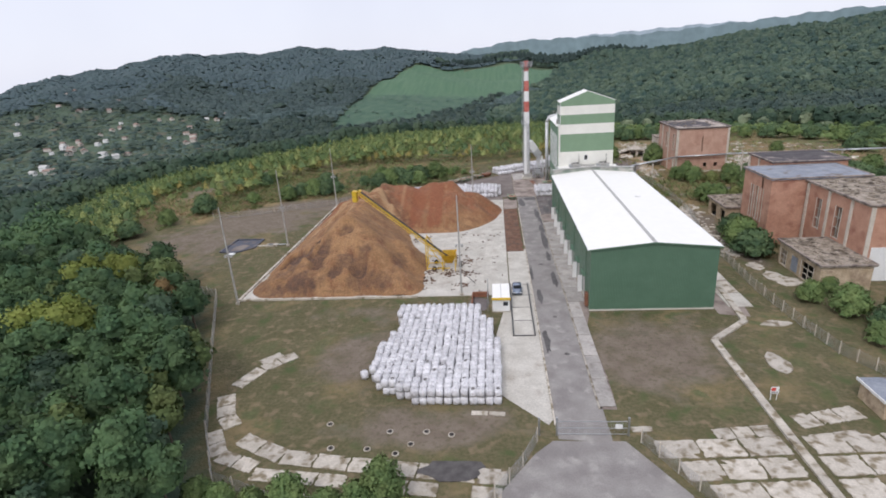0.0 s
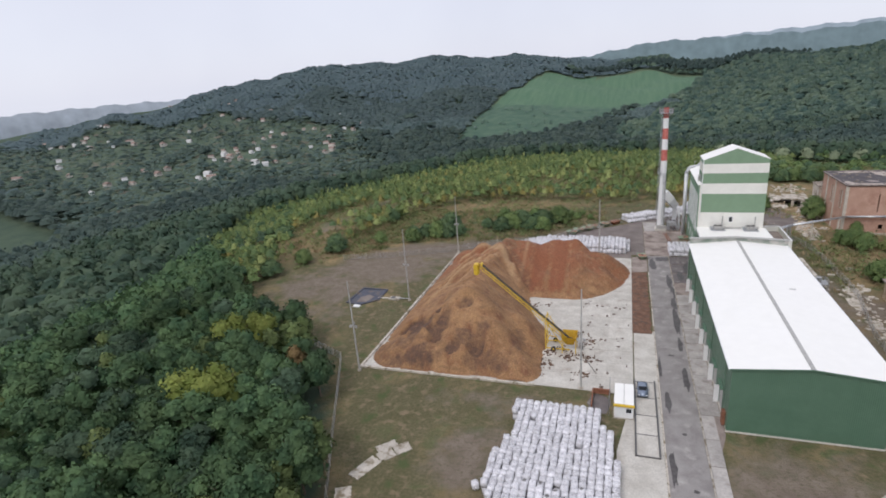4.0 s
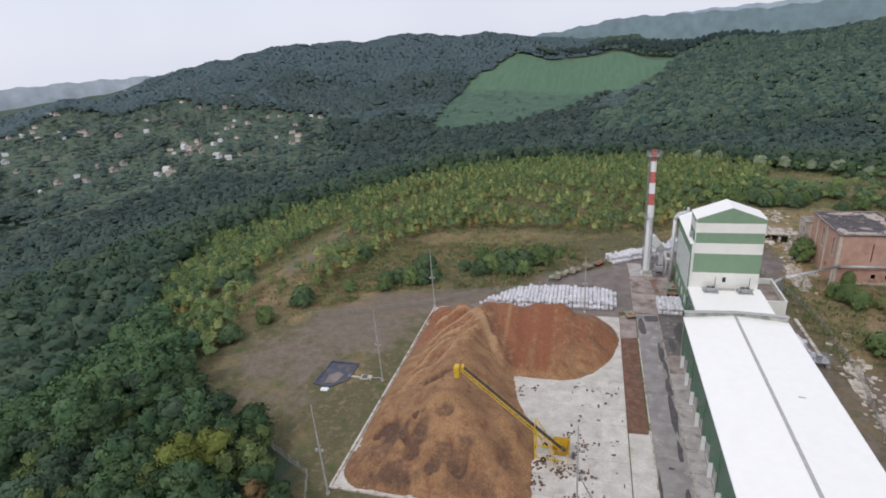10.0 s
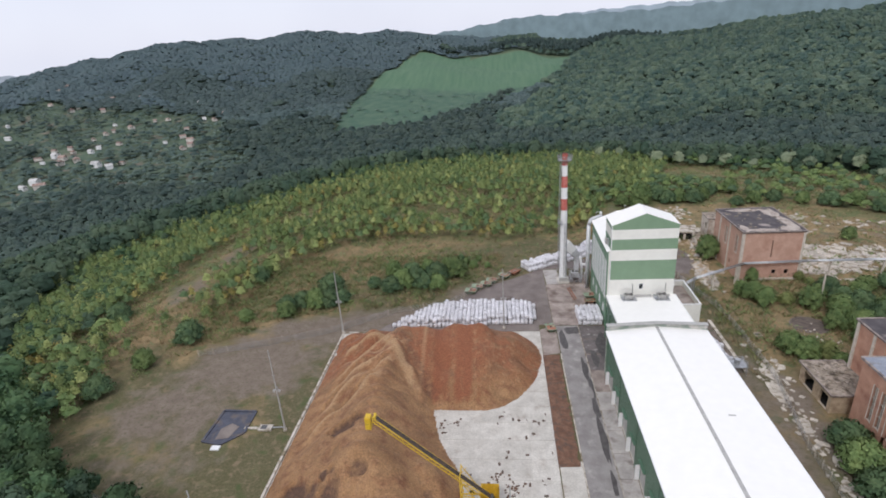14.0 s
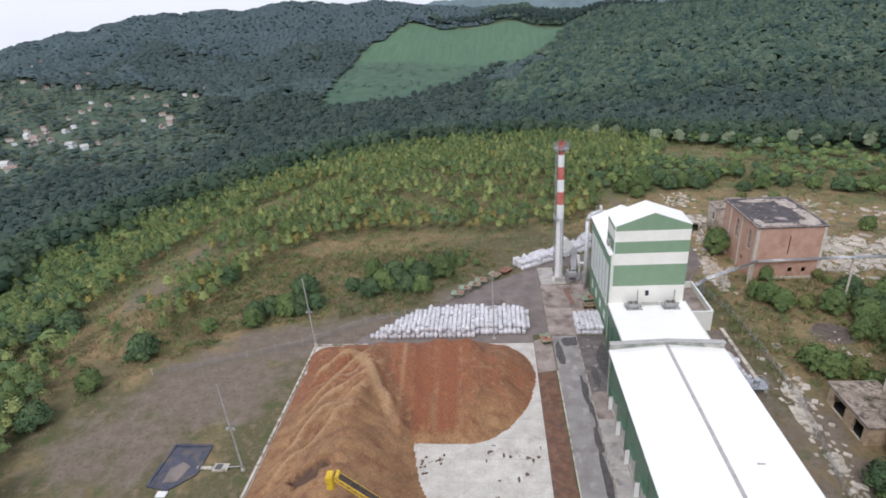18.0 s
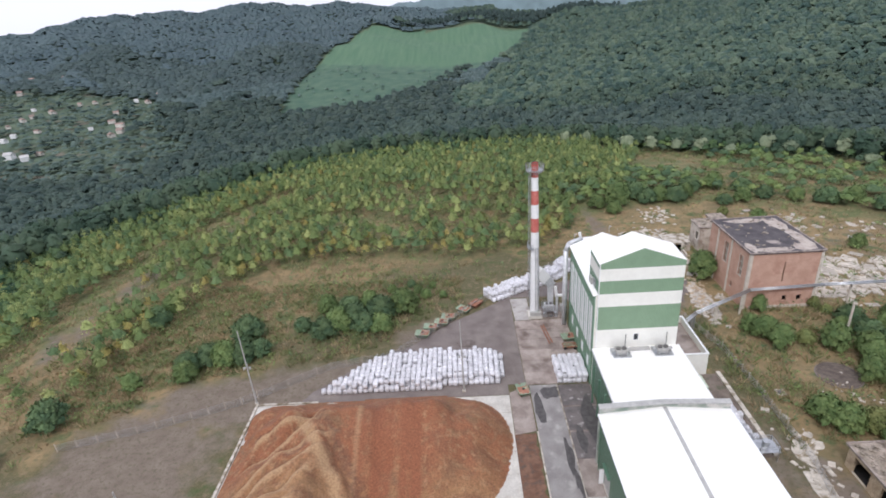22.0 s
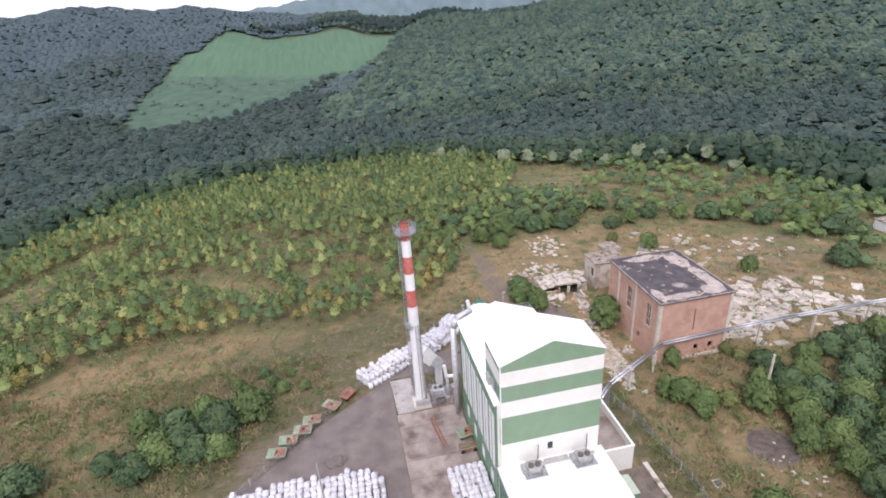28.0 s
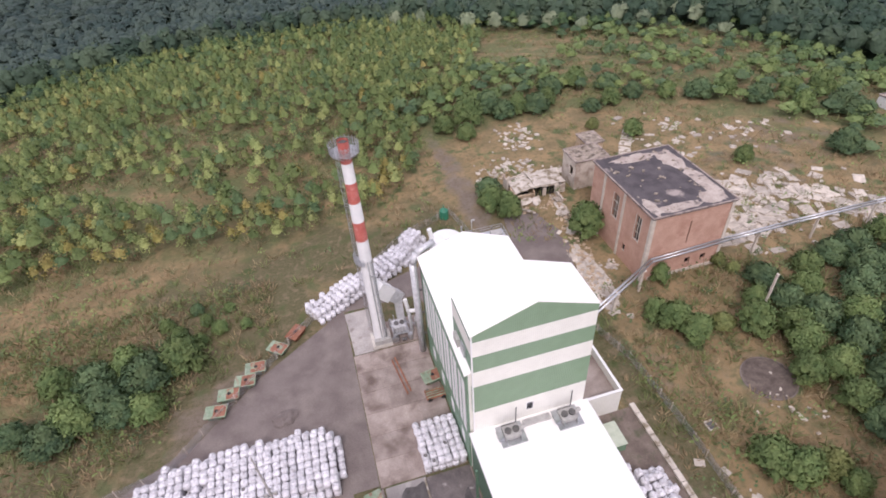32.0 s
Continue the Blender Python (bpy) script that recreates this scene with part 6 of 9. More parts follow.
HEAP = heap_mat()
RIDGE = [(-46, 22, 12.6, 0.70, 0.78, 0.88, 0.7), (-46.5, 33, 11.4, 0.64, 0.95, 0.9, 0.9), (-47.5, 44, 10.2, 0.6, 1.0, 0.9, 0.9), (-47, 56, 9.6, 0.56, 0.8, 0.7, 0.75), (-45, 64.5, 9.4, 0.56, 0.6, 0.55, 0.78), (-36, 65, 9.3, 0.6, 0.6, 0.47, 0.78), (-28, 65, 9.2, 0.6, 0.66, 0.46, 0.78), (-23, 64.5, 7.4, 0.6, 0.78, 0.5, 0.66), (-53, 66, 7.6, 0.74, 0.5, 0.6, 0.72), (-52, 15.5, 7.6, 0.68, 0.7, 1.0, 0.6), (-58.5, 12.5, 3.9, 0.68, 0.4, 0.72, 0.4), (-53, 13, 5.4, 0.6, 0.6, 0.95, 0.5), (-46, 14.5, 7.4, 0.7, 0.6, 1.02, 0.7), (-35, 13, 4.9, 0.5, 0.9, 0.9, 0.6), (-56, 20, 5.6, 0.72, 0.4, 0.7, 0.5), (-57, 52, 4.6, 0.66, 0.4, 0.6, 0.6), (-57, 64, 4.8, 0.68, 0.4, 0.6, 0.55), (-40, 15.5, 8.0, 0.7, 0.78, 1.05, 0.7), (-55, 40, 5.2, 0.66, 0.4, 0.6, 0.6), (-55, 28, 5.4, 0.72, 0.4, 0.7, 0.6), (-37, 24, 6.6, 0.6, 0.95, 0.7, 0.8), (-45.5, 56, 9.5, 0.6, 1.5, 0.6, 0.7), (-42.6, 51.6, 7.3, 0.6, 1.5, 0.7, 0.8), (-40, 47.6, 4.9, 0.6, 1.5, 0.85, 0.8), (-59.6, 71, 3.3, 0.62, 0.4, 0.5, 0.6), (-60, 60, 3.4, 0.72, 0.4, 0.5, 0.5), (-60, 46, 3.3, 0.72, 0.4, 0.5, 0.5), (-60.5, 32, 3.0, 0.72, 0.4, 0.5, 0.5), (-33, 11, 3.6, 0.5, 0.95, 0.85, 0.7)]


def heap():
    fine = []
    for p, q in zip(RIDGE[:6], RIDGE[1:7]):
        fine += [tuple(a + (b - a) * k / 4 for a, b in zip(p, q)) for k in range(4)]
    fine += RIDGE[6:]
    xs, ys = np.arange(-64.2, -12.5, 0.42), np.arange(7.3, 79, 0.42)
    X, Y = np.meshgrid(xs, ys)
    Z = np.full(X.shape, -9.0)
    for cx, cy, h, w, e, s, n in fine:
        dx, dy = X - cx, Y - cy
        d = np.hypot(dx * np.where(dx < 0, w, e), dy * np.where(dy < 0, s, n))
        Z = np.maximum(Z, h - np.sqrt(d * d + 0.5))
    gx = np.random.default_rng(8)
    a = np.zeros(X.shape)
    for k in range(26):
        f, t, ph = gx.uniform(0.15, 1.3), gx.uniform(0, math.tau), gx.uniform(0, math.tau)
        a += np.sin((X * math.cos(t) + Y * math.sin(t)) * f + ph) / (1 + 2.2 * f)
    Z += 0.26 * a * ease((Z + 0.4) / 2.5)
    Z += 0.35 * np.sin(X * 0.9 + 0.5 * np.sin(Y * 0.3)) * ease((Z - 2) / 3) * ease((Y - 44) / 6)
    # hollows are sunk and toned darker together, with some flat dark patches
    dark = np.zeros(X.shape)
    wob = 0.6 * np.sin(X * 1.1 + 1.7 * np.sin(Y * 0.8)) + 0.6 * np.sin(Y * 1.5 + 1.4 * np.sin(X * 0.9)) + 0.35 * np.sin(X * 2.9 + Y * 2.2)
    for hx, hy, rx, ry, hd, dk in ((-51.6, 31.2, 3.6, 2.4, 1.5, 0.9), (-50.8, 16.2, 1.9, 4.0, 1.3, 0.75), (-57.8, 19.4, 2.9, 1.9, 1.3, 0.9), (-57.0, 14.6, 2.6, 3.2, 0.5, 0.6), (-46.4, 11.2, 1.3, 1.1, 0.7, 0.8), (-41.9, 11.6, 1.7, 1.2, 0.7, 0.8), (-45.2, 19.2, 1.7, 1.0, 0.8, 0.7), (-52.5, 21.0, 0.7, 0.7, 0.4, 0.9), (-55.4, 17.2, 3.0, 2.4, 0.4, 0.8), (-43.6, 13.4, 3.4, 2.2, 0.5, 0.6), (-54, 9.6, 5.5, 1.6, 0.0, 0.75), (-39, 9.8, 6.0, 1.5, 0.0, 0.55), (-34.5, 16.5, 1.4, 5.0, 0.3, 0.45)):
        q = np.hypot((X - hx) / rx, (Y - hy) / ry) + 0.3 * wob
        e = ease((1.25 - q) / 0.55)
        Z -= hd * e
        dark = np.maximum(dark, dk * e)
    pale = np.zeros(X.shape)
    # each groove is cut and toned darker, the bank beside it paler
    for k, (xa, ya, xb, yb) in enumerate(((-62, 62, -50, 68), (-62, 57, -48.5, 65), (-62, 52, -47.5, 61.5), (-62, 47, -48, 57.5), (-62, 41, -49, 53), (-62, 34, -50, 47))):
        ux, uy = xb - xa, yb - ya
        l = math.hypot(ux, uy)
        t = ((X - xa) * ux + (Y - ya) * uy) / l
        off = ((X - xa) * uy - (Y - ya) * ux) / l + 0.5 * np.sin(t * 0.5 + k) - 0.016 * (t - l / 2) ** 2
        fade = ease(t / 3) * ease((l + 4 - t) / 4)
        Z -= 0.75 * np.exp(-(off / 0.55) ** 2) * fade
        Z += 0.35 * np.exp(-((off - 1.3) / 0.6) ** 2) * fade
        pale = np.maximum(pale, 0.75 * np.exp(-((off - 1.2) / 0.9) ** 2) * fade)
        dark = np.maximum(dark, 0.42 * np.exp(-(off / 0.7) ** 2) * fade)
    # crease: paler on its west bank, darker on the east
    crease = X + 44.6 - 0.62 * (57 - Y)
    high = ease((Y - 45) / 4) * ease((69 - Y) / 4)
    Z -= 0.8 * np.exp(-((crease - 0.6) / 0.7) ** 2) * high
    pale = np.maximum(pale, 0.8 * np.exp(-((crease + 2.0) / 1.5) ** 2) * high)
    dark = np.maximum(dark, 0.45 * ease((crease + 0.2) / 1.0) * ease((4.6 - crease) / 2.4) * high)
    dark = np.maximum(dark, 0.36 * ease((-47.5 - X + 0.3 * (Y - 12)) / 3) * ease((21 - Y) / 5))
    stripes = 0.62 + 0.25 * np.sin(X * 1.15 + 0.7 * np.sin(Y * 0.2)) + 0.18 * np.sin(X * 2.7 + 1)
    red = stripes * ease((X + 42.5) / 3) * ease((-24 - X) / 6) * ease((Y - 45) / 4) * ease((70 - Y) / 3)
    pale = np.maximum(pale, 0.6 * np.exp(-((X + 40.2) / 0.8) ** 2) * high)
    Z += gx.normal(0, 0.035, X.shape)
    n, m = X.shape
    i = np.arange(n * m).reshape(n, m)
    f = np.stack([i[:-1, :-1], i[:-1, 1:], i[1:, 1:], i[1:, :-1]], -1).reshape(-1, 4)
    z = Z.ravel()
    f = f[(z[f] > 0.06).any(1)]
    v = np.c_[X.ravel(), Y.ravel(), np.maximum(z, 0.055)]
    keep = np.unique(f)
    remap = np.zeros(len(v), int)
    remap[keep] = np.arange(len(keep))
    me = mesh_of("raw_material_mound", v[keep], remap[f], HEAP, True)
    for name, val in (("darkened", dark), ("pale", pale), ("red", red)):
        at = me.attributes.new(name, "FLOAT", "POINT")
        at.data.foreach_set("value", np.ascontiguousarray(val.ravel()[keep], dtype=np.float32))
    return tagged(new("raw_material_mound", me), "huge reddish-brown heap of crushed raw material on a concrete pad", "heap")


heap()
bmr = bmesh.new()
CLOD = mat("dark_earth_clods", (0.09, 0.06, 0.045), (0.17, 0.10, 0.065), 0.6, 0.95, fine=0.1)
NEST = [(SLAB.uniform(-31, -20), SLAB.uniform(8.5, 30)) for _ in range(16)] + [(-35, 40.5), (-32, 41)]
for k in range(330):
    cx, cy = NEST[SLAB.randrange(len(NEST))]
    x, y = SLAB.gauss(cx, 0.9), SLAB.gauss(cy, 0.9)
    if not (-36 < x < -14 and y > 7.6):
        continue
    s = SLAB.uniform(0.05, 0.26)
    cube(bmr, -s, s, -s * 0.7, s * 0.8, -0.05, s * 0.6, pose(x, y, 0.08, SLAB.uniform(-20, 30), SLAB.uniform(-20, 30), SLAB.uniform(0, 90)))
tagged(part("scattered_lumps", bmr, CLOD), "dark brown clods strewn on the concrete pad", "lumps", kind="stuff")

# ---- yellow belt conveyor ----
cv = empty("belt_conveyor", (0, 0, 0), "yellow mobile belt conveyor leaning over the heap", "conveyor")
A, B = Vector((-25.2, 21.2, 1.6)), Vector((-43.4, 23.0, 16.3))
side = Vector((0, 0.55, 0))
up = Vector((0.35, 0, 0.45))
for s in (-1, 1):
    bm = bmesh.new()
    for o in (Vector((0, 0, 0)), up):
        beam(bm, A + side * s + o, B + side * s + o, 0.12)
    n = 22
    for k in range(n):
        p, q = A.lerp(B, k / n) + side * s, A.lerp(B, (k + 1) / n) + side * s
        beam(bm, p + (up if k % 2 else up * 0), q + (up * 0 if k % 2 else up), 0.06)
    part("truss", bm, YELLOW, cv)
bm = bmesh.new()
m = Matrix.Translation(A + up * 1.1) @ (B - A).to_track_quat("Y", "Z").to_matrix().to_4x4()
cube(bm, -0.42, 0.42, -0.5, (B - A).length + 0.3, 0.0, 0.06, m)
part("belt", bm, BELT, cv, "dark rubber belt")
rod("head_drum", B + up - side * 1.1, B + up + side * 1.1, 0.3, YELLOW, cv, n=14)
block("head_chute", -44.6, -43.6, 22.3, 23.7, 14.6, 16.9, YELLOW, cv, "", 0.12)
rod("tail_drum", A + up - side * 1.1, A + up + side * 1.1, 0.3, DARK_STEEL, cv, n=14)
for y in (20.2, 23.4):
    bm = bmesh.new()
    beam(bm, (-29.8, y, 0.1), (-29.8, y, 6.8), 0.16), beam(bm, (-29.8, y, 6.6), (-26.2, y, 0.5), 0.12), beam(bm, (-29.8, y, 3.4), (-27.6, y, 3.0), 0.1), beam(bm, (-29.8, y, 0.4), (-25, y, 0.4), 0.16)
    for k in range(4):
        beam(bm, (-29.8, y, 0.6 + 1.4 * k), (-29.2 + 0.3 * (k % 2), y, 2.0 + 1.4 * k), 0.07)
    part("support_frame", bm, YELLOW, cv)
for z in (0.4, 3.4, 6.6):
    bm = bmesh.new()
    beam(bm, (-29.8, 20.2, z), (-29.8, 23.4, z), 0.12)
    part("cross_bar", bm, YELLOW, cv)
bm = bmesh.new()
top = [(-26.6, 19.0, 3.6), (-23.6, 19.0, 3.6), (-23.6, 22.6, 3.6), (-26.6, 22.6, 3.6)]
low_ = [(-25.8, 20.2, 1.5), (-24.4, 20.2, 1.5), (-24.4, 21.6, 1.5), (-25.8, 21.6, 1.5)]
t_, l_ = [bm.verts.new(p) for p in top], [bm.verts.new(p) for p in low_]
for k in range(4):
    bm.faces.new((t_[k], t_[(k + 1) % 4], l_[(k + 1) % 4], l_[k]))
bmesh.ops.solidify(bm, geom=bm.faces[:], thickness=0.08)
part("hopper", bm, YELLOW, cv, "open yellow feed hopper")
for x, y in ((-26.4, 19.2), (-23.8, 19.2), (-26.4, 22.4), (-23.8, 22.4)):
    block("leg", x - 0.08, x + 0.08, y - 0.08, y + 0.08, 0.1, 3.5, YELLOW, cv)
for y in (19.8, 23.6):
    w = rod("wheel", (-28.2, y - 0.15, 0.55), (-28.2, y + 0.15, 0.55), 0.45, TYRE, cv, n=16)
    rod("hub", (-28.2, y - 0.18, 0.55), (-28.2, y + 0.18, 0.55), 0.18, YELLOW, w, n=10)
block("control_box", -23.2, -22.6, 21.2, 21.8, 0.1, 1.3, DARK_STEEL, cv)
rod("hose", (-23, 20, 0.12), (-19.5, 12.5, 0.14), 0.07, DARK_STEEL, cv)

# ---- bulk bags ----
def bag_mesh(seed):
    r = random.Random(seed)
    bm = bmesh.new()
    w, h = 0.5, 1.08
    bmesh.ops.create_cube(bm, size=1.0)
    bmesh.ops.subdivide_edges(bm, edges=bm.edges[:], cuts=2, use_grid_fill=True)
    for v in bm.verts:
        x, y, z = v.co * 2
        k = 1 + 0.10 * (1 - z * z)
        rr = max(abs(x), abs(y))
        corner = 1 - 0.16 * (abs(x) * abs(y))
        v.co = Vector((x * w * k * corner * r.uniform(0.95, 1.05), y * w * k * corner * r.uniform(0.95, 1.05), (z * 0.5 + 0.5) * h * r.uniform(0.97, 1.03) - ((0.06 * rr + 0.1 * abs(x * y)) if z > 0.9 else 0)))
    me = bpy.data.meshes.new("bulk_bag")
    for sx in (-1, 1):
        for sy in (-1, 1):
            beam(bm, (sx * 0.4, sy * 0.34, h * 0.95), (sx * 0.3, sy * 0.1, h + 0.16), 0.06, 0.03)
            beam(bm, (sx * 0.3, sy * 0.1, h + 0.16), (sx * 0.22, sy * 0.02, h * 0.97), 0.06, 0.03)
    ox, oy = r.uniform(-0.06, 0.06), r.uniform(-0.06, 0.06)
    if seed % 5 < 3:
        tube(bm, (0, 0, h * 0.92), (ox, oy, h + 0.13), 0.17, 0.1, 7)
        n0 = len(bm.faces)
    else:
        tube(bm, (0, 0, h * 0.9), (ox, oy, h + 0.16), 0.3, 0.34, 10, False)
        n0 = len(bm.faces)
        bm.faces.new([bm.verts.new((ox + 0.31 * math.cos(k * 0.6283), oy + 0.31 * math.sin(k * 0.6283), h + 0.07)) for k in range(10)])
    bm.to_mesh(me)
    bm.free()
    me.materials.append(BAG), me.materials.append(MOUTH)
    me.polygons.foreach_set("material_index", [1 if k >= n0 else 0 for k in range(len(me.polygons))])
    me.polygons.foreach_set("use_smooth", [True] * len(me.polygons))
    return me


BAGS = [bag_mesh(k) for k in (0, 1, 2, 5, 6, 3)]
BGR = random.Random(77)


def plain_bag(seed):
    """A filled bag without loops or spout, for the inside of a stack."""
    r = random.Random(seed)
    v = [(x * 0.5 * k * r.uniform(0.95, 1.05), y * 0.5 * k * r.uniform(0.95, 1.05), z) for z, k in ((0, 0.95), (0.5, 1.08), (1.0, 0.98), (1.08, 0.6)) for x, y in ((-0.84, -0.84), (0, -1), (0.84, -0.84), (1, 0), (0.84, 0.84), (0, 1), (-0.84, 0.84), (-1, 0))]
    return np.array(v), [(8 * a + b, 8 * a + (b + 1) % 8, 8 * a + 8 + (b + 1) % 8, 8 * a + 8 + b) for a in range(3) for b in range(8)] + [tuple(range(24, 32))]


def stack(cells, group, label, limit=300, meshes=BAGS, grey=0.0):
    """cells: (x, y, layer, hidden), the most visible first."""
    packed = [plain_bag(k) for k in range(3)]
    rest_v, rest_f, base = [], [], 0
    protos = [(np.array([v.co[:] for v in me.vertices]), [tuple(p.vertices) for p in me.polygons]) for me in meshes]
    for k, (x, y, l, hid) in enumerate(cells):
        q = BGR.randrange(len(meshes))
        s = BGR.uniform(0.9, 1.04)
        m = pose(x + BGR.uniform(-0.06, 0.06), y + BGR.uniform(-0.06, 0.06), 0.05 + 1.12 * l + (0.02 if l else 0), BGR.gauss(0, 3.5), BGR.gauss(0, 3.5), 90 * BGR.randrange(4) + BGR.gauss(0, 6)) @ Matrix.Diagonal((s, s, BGR.uniform(0.9, 1.06), 1))
        if k < limit:
            o = new("bulk_bag", meshes[q])
            o.matrix_world = m
            tagged(o, label, "bulk bag", group)
        else:
            mm = np.array(m)
            pv, pf = packed[q % 3] if hid else protos[q]
            rest_v.append(pv @ mm[:3, :3].T + mm[:3, 3])
            rest_f += [tuple(i + base for i in f) for f in pf]
            base += len(pv)
    if rest_v:
        me = mesh_of("bulk_bags_rest", np.concatenate(rest_v), rest_f, BAG_REST, True)
        tagged(new("bulk_bags_rest", me), "more filled white bulk bags packed in the stack", "bulk bags", group, "stuff")


def cells_in(poly, gap, layers, top_inset, near):
    xs, ys = [p[0] for p in poly], [p[1] for p in poly]
    out = []
    for i in range(int((max(xs) - min(xs)) / gap) + 1):
        for j in range(int((max(ys) - min(ys)) / gap) + 1):
            x, y = min(xs) + gap * (i + 0.5), min(ys) + gap * (j + 0.5)
            if not inside(poly, np.array([x]), np.array([y]))[0]:
                continue
            edge = not all(inside(poly, np.array([x + a]), np.array([y + b]))[0] for a, b in ((gap, 0), (-gap, 0), (0, gap), (0, -gap)))
            n = layers
            if top_inset and edge:
                n = layers - 1 if BGR.random() < 0.55 else layers
            if BGR.random() < 0.02:
                n -= 1
            for l in range(max(n, 1)):
                shown = l == max(n, 1) - 1 or edge
                out.append((0 if shown else 1, (x - near[0]) ** 2 + (y - near[1]) ** 2, x, y, l))
    out.sort()
    return [(x, y, l, hid) for hid, _, x, y, l in out]


P1 = [(-27.8, -25.6), (-15.3, -26.2), (-15.6, -6), (-18.0, -5.4), (-18.1, -0.3), (-31.6, -0.3), (-31.2, -9), (-33.0, -16), (-33.0, -20), (-31.6, -23)]
stack(cells_in(P1, 1.06, 2, False, (-22, -30)), "bulk bags stacked on the grass", "filled white woven bulk bag in a dense stack on grass", 120)
o = new("bulk_bag", BAGS[0])
o.matrix_world = pose(-34.3, -19.4, 0.5, 90, 0, 30)
tagged(o, "single white bulk bag fallen on its side on grass", "bulk bag")
P2 = [(-53, 78.8), (-14.0, 79.6), (-13.8, 88.4), (-16, 91), (-37.5, 91), (-42, 88), (-49, 81.5), (-53, 79)]
stack(cells_in(P2, 1.1, 2, True, (-30, 70)), "bulk bags stacked behind the heap", "filled white woven bulk bag in the stack behind the heap", 80)
P3 = [(-2.9, 79.2), (3.4, 79.2), (3.4, 86.4), (-2.4, 86.4)]
stack(cells_in(P3, 1.02, 2, False, (0, 75)), "bulk bags beside the tower", "filled white woven bulk bag in a block beside the tower", 36)
REAR = [(-15.0, 114.6), (-5.2, 120.6), (2.6, 124.3), (8.6, 130.6)]
rear_cells, run = [], 0.0
for (xa, ya), (xb, yb) in zip(REAR, REAR[1:]):
    d = math.hypot(xb - xa, yb - ya)
    ux, uy = (xb - xa) / d, (yb - ya) / d
    n = int(d / 1.08)
    for j in range(n):
        run += 1
        for row in range(5):
            x, y = xa + ux * (j + 0.5) * d / n - uy * (row - 2) * 1.06, ya + uy * (j + 0.5) * d / n + ux * (row - 2) * 1.06
            high = 1 if row == 0 and BGR.random() < 0.75 or row == 4 and BGR.random() < 0.4 else 2
            if run > 21 and 0 < row < 4 and BGR.random() < 0.8:
                high = 3
            rear_cells += [(x, y, l, l < high - 1 and 0 < row < 4) for l in range(high)]
rear_cells.sort(key=lambda c: c[3])
stack(rear_cells, "bulk bags along the rear fence", "filled white woven bulk bag in a row along the rear fence", 60)
BAGS_G = []
for me in BAGS[:3]:
    q = me.copy()
    q.materials[0] = BAG_GREY
    BAGS_G.append(q)
stack(cells_in([(22.6, 60.5), (28.2, 60.5), (28.4, 70.6), (22.6, 70.8)], 1.08, 2, True, (25, 60)), "dusty bulk bags behind the hall", "dusty grey-white bulk bag stacked behind the hall", 22, BAGS_G)
tarp = empty("tarpaulin", (3.9, 83.2, 0), "dark folded tarpaulin leaning on the bags", "tarpaulin")
block("sheet", -0.3, 0.4, -1.9, 1.9, 0.05, 1.7, VOID, tarp, "", 0.18)

# ---- skips, weighbridge, office, car ----
SKIP_TOP = mat("rusty_top_plate", (0.25, 0.10, 0.06), (0.36, 0.17, 0.11), 0.7, 0.85, bump=0.01, worn=((0.30, 0.36, 0.24), 1.3, 0.56, 0.66), spread=0.2)


SKIPR = random.Random(6)


def skip(x, y, z, rust_only=False, label="low faded green steel skip with a rusty lid and round hatch", group="row of skips by the fence"):
    s = empty("skip", (x, y, 0.04), label, "skip", group)
    s.rotation_euler, s.scale = (0, 0, radians(z)), (0.88, 0.88, 0.9)
    bm = bmesh.new()
    a = [bm.verts.new(p) for p in ((-1.4, -0.95, 0), (1.4, -0.95, 0), (1.4, 0.95, 0), (-1.4, 0.95, 0))]
    b = [bm.verts.new(p) for p in ((-1.85, -1.25, 1.1), (1.85, -1.25, 1.1), (1.85, 1.25, 1.1), (-1.85, 1.25, 1.1))]
    bm.faces.new(a[::-1])
    for i in range(4):
        bm.faces.new((a[i], a[(i + 1) % 4], b[(i + 1) % 4], b[i]))
    bmesh.ops.solidify(bm, geom=bm.faces[:], thickness=0.06)
    part("body", bm, RUST if rust_only else CAN_GREEN, s)
    bm = bmesh.new()
    for p, q in (((-1.85, -1.25), (1.85, -1.25)), ((1.85, -1.25), (1.85, 1.25)), ((1.85, 1.25), (-1.85, 1.25)), ((-1.85, 1.25), (-1.85, -1.25))):
        beam(bm, (*p, 1.1), (*q, 1.1), 0.16)
    part("rim", bm, RUST if rust_only else CAN_GREEN, s)
    cut = SKIPR.uniform(-1.1, -0.2)
    block("lid_plate", cut, 1.78, -1.18, 1.18, 1.06, 1.17, SKIP_TOP, s, "rusty lid plate")
    block("end_plate", -1.78, cut - 0.03, -1.18, 1.18, 1.06, 1.14, RUST if rust_only else CAN_GREEN, s)
    rod("hatch", (0.1, 0.1, 1.1), (0.1, 0.1, 1.22), 0.34, VOID, s, n=14)
    for q in (-1, 1):
        for h in (-1, 1):
            rod("lifting_pin", (q * 1.3, h * 1.12, 0.7), (q * 1.3, h * 1.36, 0.7), 0.09, RUST, s)
        block("side_rib", q * 0.7 - 0.06, q * 0.7 + 0.06, -1.3, -1.2, 0.35, 1.05, RUST if rust_only else CAN_GREEN, s)
    return s


for k, (x, y, z) in enumerate(((-31.7, 98.8, -8), (-29.8, 101.6, -4), (-27.2, 103.5, -7), (-25.5, 105.8, -3), (-21.7, 109.0, -38))):
    skip(x, y, z)
skip(-18.4, 111.6, 50, True, "rusty red steel skip by the fence")

